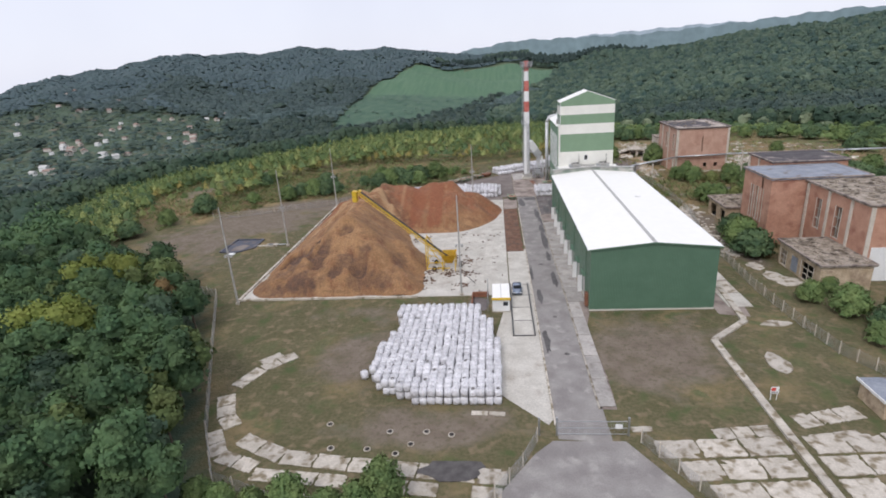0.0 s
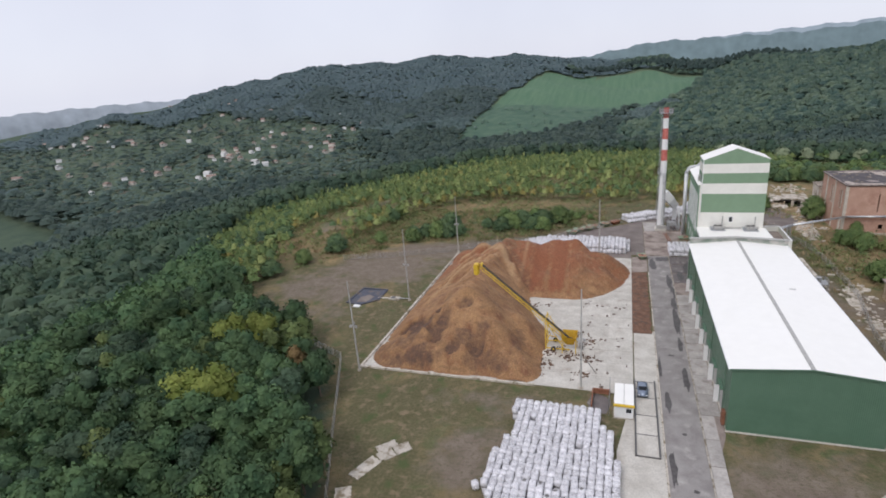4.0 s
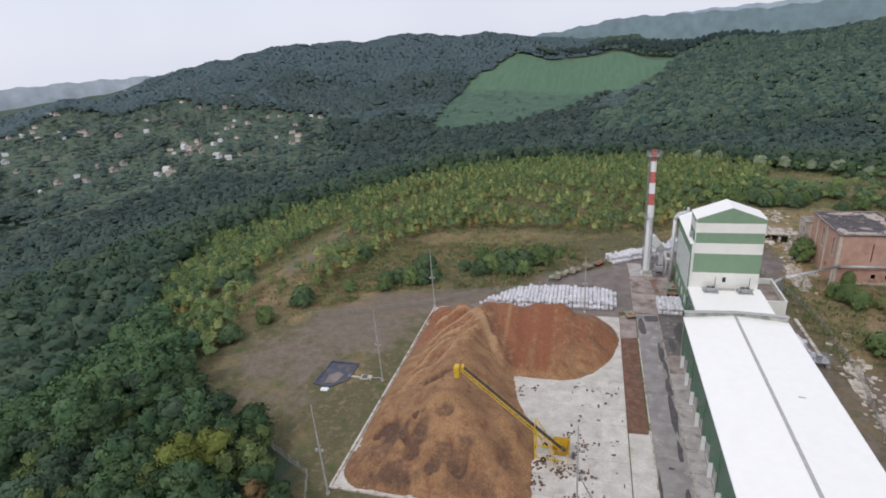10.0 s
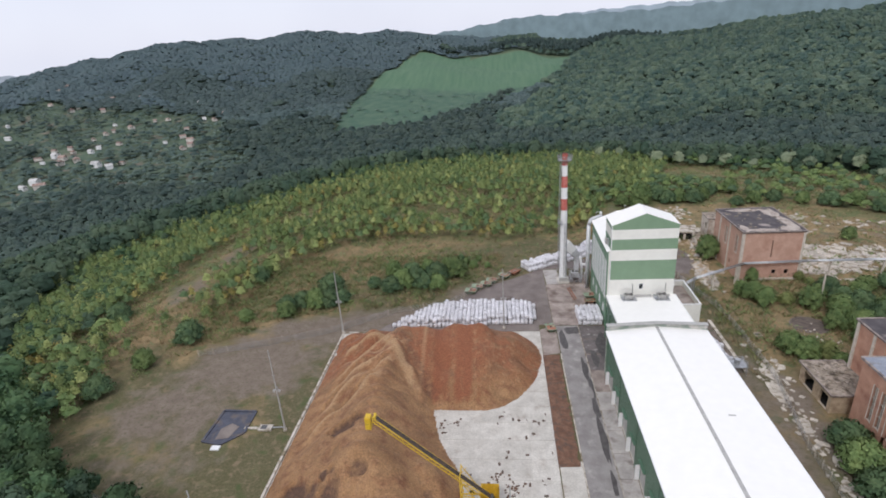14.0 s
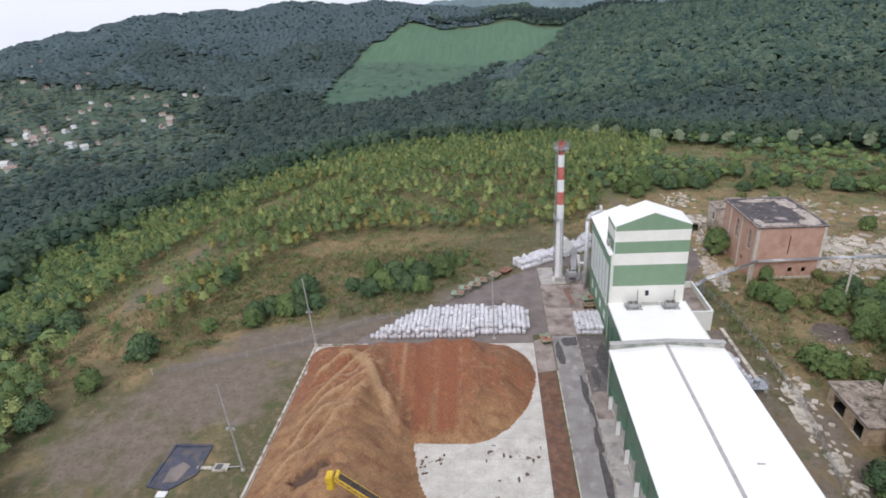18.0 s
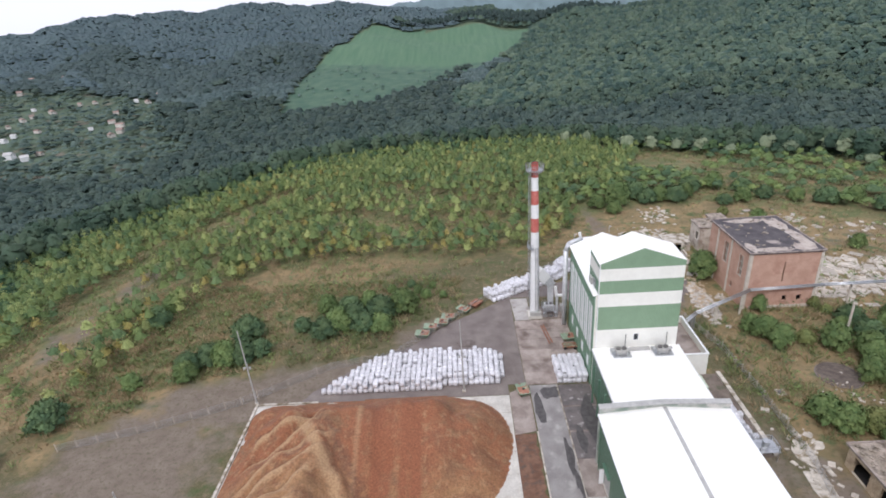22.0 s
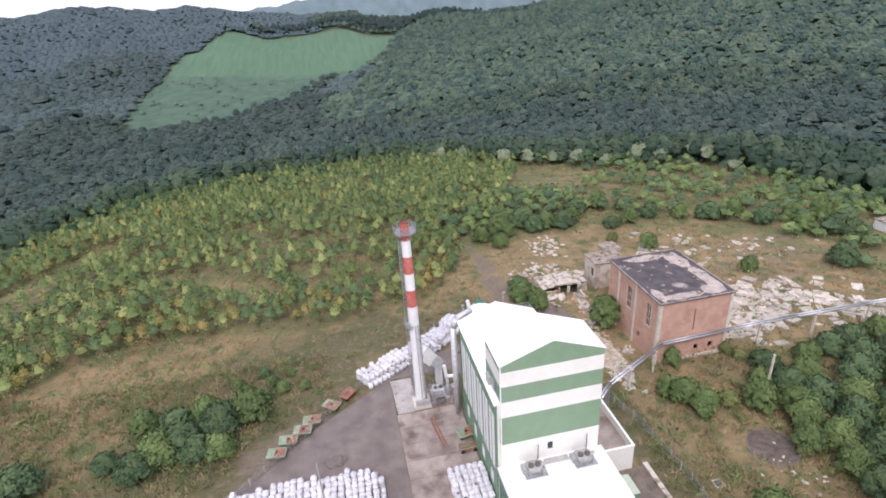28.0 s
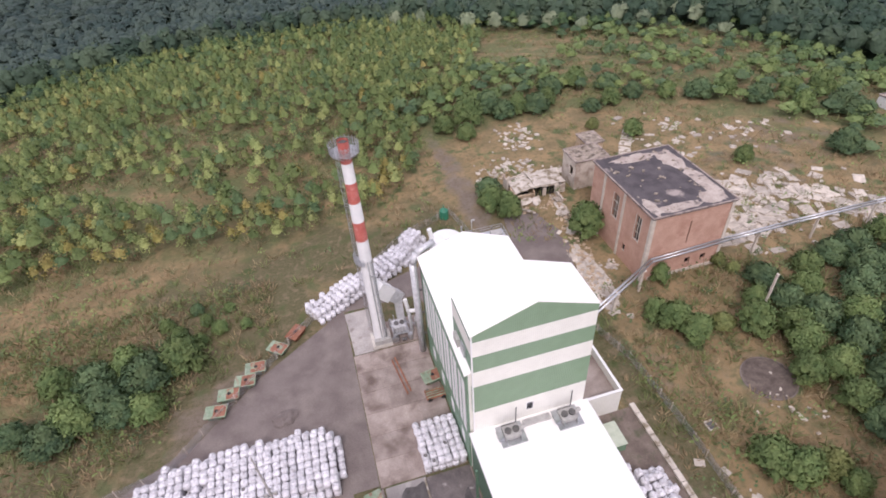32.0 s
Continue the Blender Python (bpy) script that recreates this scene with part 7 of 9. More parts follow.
office = empty("weigh_office", (-14.7, 3.2, 0), "small white cabin office with a yellow roof edge", "cabin")
block("body", -1.45, 1.45, -3.1, 3.1, 0.15, 2.5, WHITE, office, "", 0.03)
block("roof", -1.5, 1.5, -3.1, 3.1, 2.5, 2.62, ROOF_WHITE, office)
block("roof_edge", -1.6, 1.6, -3.4, -3.1, 2.35, 2.7, YELLOW, office, "yellow roof edge")
block("roof_seam", -0.04, 0.04, -3.1, 3.1, 2.62, 2.68, GREY_STRIP, office)
w = block("window", 0.35, 1.15, -3.16, -3.11, 1.2, 1.95, GLASS_DARK, office, "dark window")
bm = bmesh.new()
for a, b in (((0.3, 1.15), (1.2, 1.15)), ((0.3, 2.0), (1.2, 2.0)), ((0.3, 1.15), (0.3, 2.0)), ((1.2, 1.15), (1.2, 2.0))):
    beam(bm, (a[0], -3.15, a[1]), (b[0], -3.15, b[1]), 0.08)
part("window_frame", bm, WHITE, w)
block("window", 1.46, 1.5, -0.8, 0.6, 1.1, 1.95, GLASS_DARK, office)
block("door", 1.46, 1.52, 1.2, 2.1, 0.2, 2.2, WHITE, office)
block("foundation", -1.6, 1.6, -3.2, 3.2, 0.0, 0.15, OLD_CONCRETE, office)
for y in (-2.6, 0.4, 3.2):
    p = empty("lamp_post", (-17.0, 3.2 + y, 0), "thin pale post beside the cabin", "post", "posts beside the cabin")
    rod("pole", (0, 0, 0), (0, 0, 3.4), 0.05, STEEL, p)
    block("cap", -0.08, 0.08, -0.08, 0.08, 3.4, 3.5, STEEL, p)
pit = empty("retaining_frame", (0, 0, 0), "rusty steel trough wall beside the cabin", "trough")
block("side", -19.8, -16.9, 6.4, 6.6, 0, 1.0, RUST, pit)
block("side", -19.9, -19.7, 1.6, 6.4, 0, 1.0, RUST, pit)
wb = empty("weighbridge", (0, 0, 0), "vehicle weighbridge of pale concrete panels in a dark steel frame", "weighbridge")
for k in range(4):
    block("deck_panel", -12.8, -9.75, -8.4 + 4.95 * k, -3.55 + 4.95 * k, 0.06, 0.2, CONCRETE, wb)
for x in (-13.05, -9.75):
    block("side_rail", x, x + 0.24, -8.6, 11.6, 0.06, 0.42, DARK_STEEL, wb)
for k in range(5):
    block("cross_rail", -12.8, -9.75, -8.58 + 4.95 * k, -8.42 + 4.95 * k, 0.06, 0.23, DARK_STEEL, wb)

car = empty("car", (-11.7, 8.0, 0.2), "silver-blue hatchback parked on the weighbridge", "car")
bm = bmesh.new()
prof = [(-2.0, 0.35), (-2.02, 0.75), (-1.55, 0.92), (-0.95, 1.0), (-0.35, 1.42), (1.0, 1.46), (1.75, 1.05), (1.98, 0.8), (1.98, 0.35)]
L_, R_ = [bm.verts.new((-0.84 + (0.12 if z > 1.1 else 0), y, z)) for y, z in prof], [bm.verts.new((0.84 - (0.12 if z > 1.1 else 0), y, z)) for y, z in prof]
bm.faces.new(L_), bm.faces.new(R_[::-1])
for k in range(len(prof)):
    j = (k + 1) % len(prof)
    bm.faces.new((L_[j], L_[k], R_[k], R_[j]))
bmesh.ops.recalc_face_normals(bm, faces=bm.faces[:])
bmesh.ops.bevel(bm, geom=bm.edges[:], offset=0.05, segments=2, affect="EDGES")
part("body", bm, CAR_PAINT, car, "", True)
for name, q in (("windscreen", [(-0.68, -0.93, 1.04), (0.68, -0.93, 1.04), (0.62, -0.40, 1.42), (-0.62, -0.40, 1.42)]), ("rear_window", [(-0.6, 1.06, 1.45), (0.6, 1.06, 1.45), (0.66, 1.68, 1.12), (-0.66, 1.68, 1.12)])):
    bm = bmesh.new()
    n_ = Vector((0, -0.03 if name == "windscreen" else 0.03, 0.03))
    bm.faces.new([bm.verts.new(Vector(p) + n_) for p in q])
    bmesh.ops.solidify(bm, geom=bm.faces[:], thickness=0.012)
    part(name, bm, GLASS_DARK, car)
for sx in (-1, 1):
    bm = bmesh.new()
    bm.faces.new([bm.verts.new((sx * x, y, z)) for x, y, z in ((0.83, -0.8, 1.05), (0.74, -0.3, 1.38), (0.74, 0.95, 1.4), (0.83, 1.4, 1.08))])
    bmesh.ops.solidify(bm, geom=bm.faces[:], thickness=0.02)
    part("side_window", bm, GLASS_DARK, car)
    for y in (-1.25, 1.25):
        wh = rod("wheel", (sx * 0.66, y, 0.31), (sx * 0.86, y, 0.31), 0.31, TYRE, car, n=16)
        rod("rim", (sx * 0.86, y, 0.31), (sx * 0.88, y, 0.31), 0.19, STEEL, wh, n=12)
    block("headlight", sx * 0.62 - 0.16, sx * 0.62 + 0.16, -2.05, -1.98, 0.66, 0.8, LAMP_GLASS, car)
    block("mirror", sx * 0.94 - 0.08, sx * 0.94 + 0.08, -0.75, -0.6, 0.98, 1.1, CAR_PAINT, car)

# ---- light masts ----
for x, y, h in ((-64.4, 5.4, 19.0), (-66.9, 39.0, 19.0), (-65.0, 77.1, 18.0), (-22.1, 78.2, 17.0), (-21.9, 7.4, 19.0)):
    mst = empty("light_mast", (x, y, 0), "thin tall pale light mast with floodlights", "light mast", "light masts round the yard")
    rod("pole", (0, 0, 0), (0, 0, h), 0.2 if h > 15.5 else 0.11, GREY_STRIP, mst, 0.09 if h > 15.5 else 0.05, 10)
    rod("footing", (0, 0, -0.2), (0, 0, 0.4), 0.4, OLD_CONCRETE, mst, n=12)
    block("cross_arm", -0.7, 0.7, -0.05, 0.05, h * 0.52, h * 0.52 + 0.1, STEEL, mst)
    for q in (-0.55, 0.55):
        block("floodlight", q - 0.2, q + 0.2, -0.2, 0.12, h * 0.52 - 0.42, h * 0.52 - 0.02, GREY_STRIP, mst)
    block("junction_box", -0.2, 0.2, 0.1, 0.3, h * 0.52 + 0.25, h * 0.52 + 0.7, GREY_STRIP, mst)
    for q in (0.3, 0.7):
        rod("step_iron", (-0.25, 0, h * q), (0.25, 0, h * q), 0.02, STEEL, mst)

# ---- lined pond and pump pit on the west yard ----
pond = empty("lined_pond", (-79.5, 39.6, 0), "shallow pond lined with dark blue sheeting", "pond")
prism("liner", [(-3.4, -4.2), (0.8, -5.0), (4.3, -1.6), (4.0, 5.0), (-3.2, 5.2)], -0.1, 0.08, LINER, pond)
prism("mud", [(-1.0, -3.6), (1.6, -3.2), (2.4, 0.2), (0.4, 1.2), (-1.2, -0.6)], -0.1, 0.12, GRIT, pond, "dried mud in the pond")
for p, q in (((-3.4, -4.2), (0.8, -5.0)), ((0.8, -5.0), (4.3, -1.6)), ((4.3, -1.6), (4.0, 5.0)), ((4.0, 5.0), (-3.2, 5.2)), ((-3.2, 5.2), (-3.4, -4.2))):
    bm = bmesh.new()
    beam(bm, (*p, 0.1), (*q, 0.1), 0.5, 0.3)
    part("rim", bm, LINER, pond)
cover = empty("pit_cover", (-79.2, 33.6, 0), "white square pit cover on grass", "cover")
block("plate", -0.9, 0.9, -0.6, 0.6, 0, 0.25, WHITE, cover, "", 0.03)
pump = empty("pump_pit", (-71.2, 39.4, 0), "concrete pump pit with pale cover plates", "pump pit")
block("curb", -1.4, 1.4, -0.8, 0.8, 0, 0.4, OLD_CONCRETE, pump)
block("hatch", -0.9, 0.3, -0.6, 0.6, 0.4, 0.46, DARK_STEEL, pump)
block("channel", -4.6, -1.4, -0.3, 0.3, 0, 0.2, OLD_CONCRETE, pump)
rod("pipe", (1.4, 0, 0.3), (4.2, 0.2, 0.3), 0.12, STEEL, pump)

# ---- old brick works ----
WORN_EDGE = mat("worn_roof_edge", (0.26, 0.21, 0.18), (0.38, 0.32, 0.28), 1.2, 0.9, fine=0.2, worn=((0.15, 0.12, 0.11), 1.5, 0.5, 0.65))
BROKEN = mat("broken_concrete", (0.40, 0.355, 0.295), (0.54, 0.485, 0.41), 1.2, 0.95, bump=0.01, fine=0.15, island=0.25)


def brick_box(name, x0, x1, y0, y1, h, material, roof, label, openings=(), slab=0.35, over=0.3, parts_extra=()):
    """A shell with real openings. openings: (side, from, to, sill, head) on side w or s."""
    b = empty(name, (0, 0, 0), label, "building")
    t = 0.4
    def wall(side, a0, a1, z0, z1):
        if a1 - a0 < 0.01 or z1 - z0 < 0.01:
            return
        box_ = {"w": (x0, x0 + t, a0, a1), "e": (x1 - t, x1, a0, a1), "s": (a0, a1, y0, y0 + t), "n": (a0, a1, y1 - t, y1)}[side]
        block("wall", *box_, z0, z1, material, b)
    for side, lo_, hi_ in (("w", y0 + t, y1 - t), ("e", y0 + t, y1 - t), ("s", x0, x1), ("n", x0, x1)):
        ops = sorted(o for o in openings if o[0] == side)
        pos = lo_
        for _, a0, a1, z0, z1 in ops:
            if a0 > pos:
                wall(side, pos, a0, 0, h)
            wall(side, a0, a1, 0, z0), wall(side, a0, a1, z1, h)
            if side == "w":
                fr = block("window_frame", x0 + 0.05, x0 + 0.22, a0, a1, z0, z0 + 0.12, PALE_TRIM, b)
                if z1 - z0 > 3:
                    block("window_bar", x0 + 0.08, x0 + 0.2, (a0 + a1) / 2 - 0.06, (a0 + a1) / 2 + 0.06, z0, z1, PALE_TRIM, b)
                    for k in (0.33, 0.66):
                        block("window_bar", x0 + 0.08, x0 + 0.19, a0, a1, z0 + (z1 - z0) * k, z0 + (z1 - z0) * k + 0.1, PALE_TRIM, b)
                    for q in (a0 - 0.18, a1):
                        block("window_surround", x0 - 0.06, x0 - 0.003, q, q + 0.18, z0 - 0.1, z1 + 0.1, PALE_TRIM, b)
            pos = max(pos, a1)
        wall(side, pos, hi_, 0, h)
    block("roof", x0 - over, x1 + over, y0 - over, y1 + over, h, h + slab, roof, b, "flat weathered roof")
    block("floor", x0 + t, x1 - t, y0 + t, y1 - t, 0.0, 0.2, VOID, b)
    bm = bmesh.new()
    e_ = over
    for p, q in (((x0 - e_, y0 - e_), (x1 + e_, y0 - e_)), ((x1 + e_, y0 - e_), (x1 + e_, y1 + e_)), ((x1 + e_, y1 + e_), (x0 - e_, y1 + e_)), ((x0 - e_, y1 + e_), (x0 - e_, y0 - e_))):
        beam(bm, (*p, h + slab), (*q, h + slab), 0.28, 0.22)
    part("roof_edge", bm, WORN_EDGE, b)
    return b


def courses(parent, name, boxes, material):
    for k in boxes:
        block(name, *k, material, parent)


bh = brick_box("brick_hall", 45.6, 62.0, 103.6, 124.2, 14.6, BRICK_PINK, BITUMEN, "derelict pink brick hall with a patched black flat roof", [("w", 106.6, 108.2, 7.2, 12.6), ("w", 114.2, 116.0, 7.2, 12.6), ("w", 110.0, 111.0, 2.4, 4.0), ("s", 53.6, 53.9, 7.0, 12.2), ("s", 54.6, 55.7, 1.9, 3.2), ("s", 58.0, 59.1, 1.9, 3.2)])
courses(bh, "pilaster", [(45.4, 45.597, 103.5, 104.1, 0, 14.4), (45.4, 45.597, 112.2, 112.8, 0, 14.4), (45.4, 45.597, 119.4, 120.0, 0, 14.4), (61.5, 62.1, 103.45, 103.597, 0, 14.4), (45.5, 46.1, 103.45, 103.597, 0, 14.4)], PALE_TRIM)
courses(bh, "plinth", [(47, 62, 103.4, 103.595, 0, 0.7)], PALE_TRIM)
courses(bh, "stringcourse", [(45.5, 62.1, 103.5, 103.598, 4.6, 4.9)], BRICK)
ba = brick_box("brick_wing", 41.2, 60.0, 29.9, 42.3, 14.0, BRICK, BLUE_ROOF, "derelict orange brick wing with a blue-grey felt roof", [("w", 33.0, 34.0, 4.2, 11.4), ("w", 35.2, 36.2, 4.2, 11.4), ("w", 37.4, 38.4, 4.2, 11.4), ("w", 33.4, 34.4, 1.2, 2.4), ("w", 36.4, 37.4, 1.2, 2.4)])
bb = brick_box("brick_wing", 48.0, 66.0, 10.0, 29.6, 13.5, BRICK, RUBBLE_ROOF, "derelict brick wing with tall broken windows and a littered roof", [("w", 24.0, 25.6, 5.2, 11.2), ("w", 17.6, 19.4, 5.2, 11.2), ("s", 55.0, 57.5, 4.0, 9.0)])
courses(bb, "pilaster", [(47.75, 47.997, 28.6, 29.3, 0, 13.4), (47.75, 47.997, 21.4, 22.0, 0, 13.4), (47.75, 47.997, 14.6, 15.2, 0, 13.4), (48.0, 48.7, 9.8, 9.997, 0, 13.4)], PALE_TRIM)
courses(bb, "plaster_patch", [(49.2, 58.0, 9.9, 9.996, 0, 6.2)], WHITE)
bd = brick_box("brick_block", 47.2, 63.0, 42.7, 54.4, 14.8, BRICK, BITUMEN, "derelict orange brick block with a black flat roof", [("w", 44.4, 46.2, 5.2, 11.4), ("n", 52, 54, 5, 9)])
courses(bd, "pilaster", [(46.95, 47.197, 53.6, 54.3, 0, 14.7), (46.95, 47.197, 48.8, 49.4, 0, 14.7)], PALE_TRIM)
bx = brick_box("ruined_annex", 39.4, 47.7, 6.2, 20.0, 4.3, BLOCK, RUBBLE_ROOF, "low ruined block annex with gaping doorways and a rubble roof", [("w", 8.2, 12.0, 0.1, 3.4), ("w", 17.2, 19.2, 0.1, 3.2)], 0.4, 0.35)
courses(bx, "metal_sheet", [(39.3, 39.397, 13.2, 15.2, 0.4, 3.2)], BLUE_ROOF)
bhut = brick_box("ruined_shed", 39.3, 46.9, 45.0, 56.0, 3.9, BLOCK, RUBBLE_ROOF, "low ruined shed with open front and rubble on its roof", [("w", 46.0, 48.6, 0.1, 3.1), ("w", 51.0, 54.4, 0.1, 3.1)], 0.4, 0.35)
PLASTER = mat("stained_pale_plaster", (0.5, 0.44, 0.37), (0.6, 0.54, 0.46), 1.6, 0.95, bump=0.01, fine=0.15, worn=((0.33, 0.26, 0.21), 1.8, 0.5, 0.68))
rz = brick_box("ruined_shed", 48.3, 56.4, 136.2, 142.6, 7.2, PLASTER, RUBBLE_ROOF, "pale plastered ruin behind the brick hall", [("w", 137.4, 139.0, 3.0, 5.4)], 0.3, 0.15)
rq = empty("collapsed_building", (0, 0, 0), "roofless ruin with broken walls and a sagging concrete slab", "building")
for k, (x0, x1, y0, y1, h) in enumerate(((34.0, 38.6, 136.4, 136.8, 1.5), (40.6, 41.4, 136.4, 136.8, 2.4), (43.6, 46.2, 136.4, 136.8, 2.7), (33.6, 34.0, 136.4, 140.2, 2.2), (33.6, 34.0, 141.4, 144.0, 3.4), (34.0, 46.2, 143.6, 144.0, 2.4), (38.4, 38.8, 136.8, 143.6, 1.9), (45.8, 46.2, 136.8, 143.6, 2.7), (43.6, 44.0, 132.6, 136.4, 1.1))):
    r = random.Random(710 + k)
    n = max(2, int(max(x1 - x0, y1 - y0) / 0.55))
    tops = [h * r.uniform(0.72, 1.05) for _ in range(n + 1)]
    bm = bmesh.new()
    rings = []
    for j, zt in enumerate(tops):
        u = j / n
        ends = ((x0 + (x1 - x0) * u, y0), (x0 + (x1 - x0) * u, y1)) if x1 - x0 > y1 - y0 else ((x1, y0 + (y1 - y0) * u), (x0, y0 + (y1 - y0) * u))
        rings.append([bm.verts.new((*ends[0], -0.2)), bm.verts.new((*ends[1], -0.2)), bm.verts.new((*ends[1], zt * r.uniform(0.94, 1.06))), bm.verts.new((*ends[0], zt))])
    for p, q in zip(rings, rings[1:]):
        for i in range(4):
            bm.faces.new((p[i], p[(i + 1) % 4], q[(i + 1) % 4], q[i]))
    bm.faces.new(rings[0][::-1]), bm.faces.new(rings[-1])
    bmesh.ops.recalc_face_normals(bm, faces=bm.faces[:])
    part("wall", bm, PLASTER if k % 3 else BLOCK, rq)
for k, (x, y, z, w, l, a, b) in enumerate(((42.4, 139.6, 2.9, 3.8, 2.9, 3, 2), (37.0, 140.2, 2.1, 3.0, 3.2, -4, -13), (41.0, 137.2, 2.6, 3.6, 0.7, 4, 5))):
    bm = bmesh.new()
    r = random.Random(730 + k)
    pts = [(x_ * w + r.uniform(-0.25, 0.25), y_ * l + r.uniform(-0.3, 0.3)) for x_, y_ in ((-1, -1), (-0.6, -1), (-0.2, -0.94), (0.2, -1), (0.6, -0.96), (1, -1), (1, -0.3), (0.96, 0.4), (1, 1), (0.5, 0.94), (0.1, 1), (-0.4, 0.9), (-1, 1), (-0.95, 0))]
    lo_, hi_ = [bm.verts.new((*p, -0.14)) for p in pts], [bm.verts.new((*p, 0.14)) for p in pts]
    bm.faces.new(lo_[::-1]), bm.faces.new(hi_)
    for i in range(14):
        bm.faces.new((lo_[i], lo_[(i + 1) % 14], hi_[(i + 1) % 14], hi_[i]))
    o = part("broken_slab", bm, OLD_CONCRETE, rq, "sagging broken concrete slab")
    o.matrix_world = pose(x, y, z, a, b, 0)
block("floor", 34.0, 45.8, 136.8, 143.6, 0.0, 0.1, VOID, rq)
rp = brick_box("ruined_shed", 57.6, 62.1, 148.0, 153.5, 4.0, BLOCK, RUBBLE_ROOF, "small ruined hut with dark openings in rough ground", [("s", 58.6, 60.0, 0.6, 3.0), ("w", 149.5, 151.4, 0.8, 3)], 0.3, 0.2)
hut = brick_box("derelict_hut", 143.6, 150.4, 142.0, 147.5, 3.1, WHITE, RUBBLE_ROOF, "small derelict white hut with dark windows among bushes", [("s", 144.4, 145.1, 1.3, 2.1), ("s", 146.0, 146.7, 1.3, 2.1), ("s", 147.4, 148.1, 1.3, 2.1), ("s", 149.0, 149.7, 1.3, 2.1)], 0.3, 0.1)
hut.location = (2.4, -2.2, float(terrain(149, 142)) - 0.1)
DEB = random.Random(15)
SCREED = mat("bare_roof_screed", (0.36, 0.3, 0.255), (0.47, 0.41, 0.355), 1.8, 0.95, bump=0.02, fine=0.25, worn=((0.16, 0.135, 0.12), 1.3, 0.55, 0.68))
for k, (x, y, w, l) in enumerate(((60.2, 110.5, 1.6, 6.2), (58.6, 105.6, 2.4, 1.9), (51.5, 105.0, 4.2, 1.2), (59.4, 119.5, 2.2, 3.8), (47.0, 106.4, 1.1, 2.6), (53.0, 122.4, 4.8, 1.3))):
    prism("bare_patch", ragged(x, y, w, l, 620 + k, 22, 0.2), 14.9, 14.956 + 0.003 * k, SCREED, bh, "pale bare screed where the felt is gone")
bmr = bmesh.new()
for x0, x1, y0, y1, z, n in ((48.6, 65.5, 10.5, 29.2, 13.9, 200), (39.6, 47.4, 6.4, 19.8, 4.75, 130), (39.5, 46.7, 45.2, 55.8, 4.35, 110), (48.6, 56.2, 136.4, 142.4, 7.52, 40), (46.4, 61.4, 104.4, 123.6, 15.0, 50)):
    for k in range(n):
        s = DEB.uniform(0.06, 0.3)
        cube(bmr, -s * 1.6, s * 1.6, -s, s, -0.05, s * 0.6, pose(DEB.uniform(x0, x1), DEB.uniform(y0, y1), z, DEB.uniform(-15, 15), DEB.uniform(-15, 15), DEB.uniform(0, 180)))
tagged(part("roof_debris", bmr, RUBBLE_ROOF), "broken bricks and slabs lying on the ruined roofs", "debris", kind="stuff")
annex_r = empty("collapsed_annex", (0, 0, 0), "collapsed brick annex with a pinkish broken slab roof", "building")
prism("wall", [(52.9, 124.7), (61.2, 124.7), (61.6, 132.2), (58.4, 134.2), (53.1, 133.6)], 0, 5.2, BLOCK, annex_r)
prism("roof", [(52.6, 124.4), (61.7, 124.4), (62.2, 131.0), (60.4, 132.9), (59.3, 132.0), (57.8, 134.9), (54.6, 134.0), (52.9, 134.6)], 5.2, 5.5, mat("pinkish_slab_roof", (0.36, 0.28, 0.235), (0.47, 0.38, 0.325), 1.6, 0.95, bump=0.03, fine=0.3, worn=((0.22, 0.17, 0.14), 1.5, 0.54, 0.68)), annex_r, "broken slab roof")
for k, (x, y, z, w, l, a, b) in enumerate(((35.6, 134.8, 0.7, 1.6, 0.9, 30, -6), (34.9, 131.6, 0.5, 0.7, 2.0, -9, 18), (38.2, 134.6, 0.5, 1.5, 1.0, 22, -9), (43.0, 133.6, 0.4, 1.2, 1.2, 14, 4), (32.2, 138.6, 0.8, 1.2, 1.6, 6, 30), (41.6, 128.6, 0.3, 1.2, 1.4, -12, 5), (40.6, 122.0, 0.2, 1.2, 1.8, 5, 6), (48.6, 145.0, 0.5, 1.6, 1.2, -12, 8))):
    bm = bmesh.new()
    q = ragged(0, 0, w, l, 900 + k, 9, 0.3)
    lo_, hi_ = [bm.verts.new((*p, -0.12)) for p in q], [bm.verts.new((*p, 0.12)) for p in q]
    bm.faces.new(lo_[::-1]), bm.faces.new(hi_)
    for i in range(9):
        bm.faces.new((lo_[i], lo_[(i + 1) % 9], hi_[(i + 1) % 9], hi_[i]))
    o = part("fallen_slab", bm, OLD_CONCRETE)
    o.matrix_world = pose(x, y, z, a, b, 25 * k)
    tagged(o, "fallen broken concrete roof slab lying before the ruin", "slab", "fallen roof slabs of the ruin")
bmr = bmesh.new()
for k in range(260):
    x, y = DEB.gauss(40, 4), DEB.gauss(133.5, 1.4)
    if k % 3:
        y = DEB.uniform(104, 131)
        x = float(np.interp(y, [104, 114, 122, 131], [37.5, 39.3, 41.2, 43.2])) + DEB.gauss(0, 1.3)
    if x > 44.6 or y > 136:
        continue
    s = DEB.uniform(0.08, 0.4)
    cube(bmr, -s * 1.3, s, -s, s * 0.7, -0.1, s * 0.6, pose(x, y, float(terrain(x, y)), DEB.uniform(-25, 25), DEB.uniform(-25, 25), DEB.uniform(0, 180)))
tagged(part("brick_rubble", bmr, BLOCK), "heaps of broken masonry before the ruin", "rubble", kind="stuff")
bmr = bmesh.new()
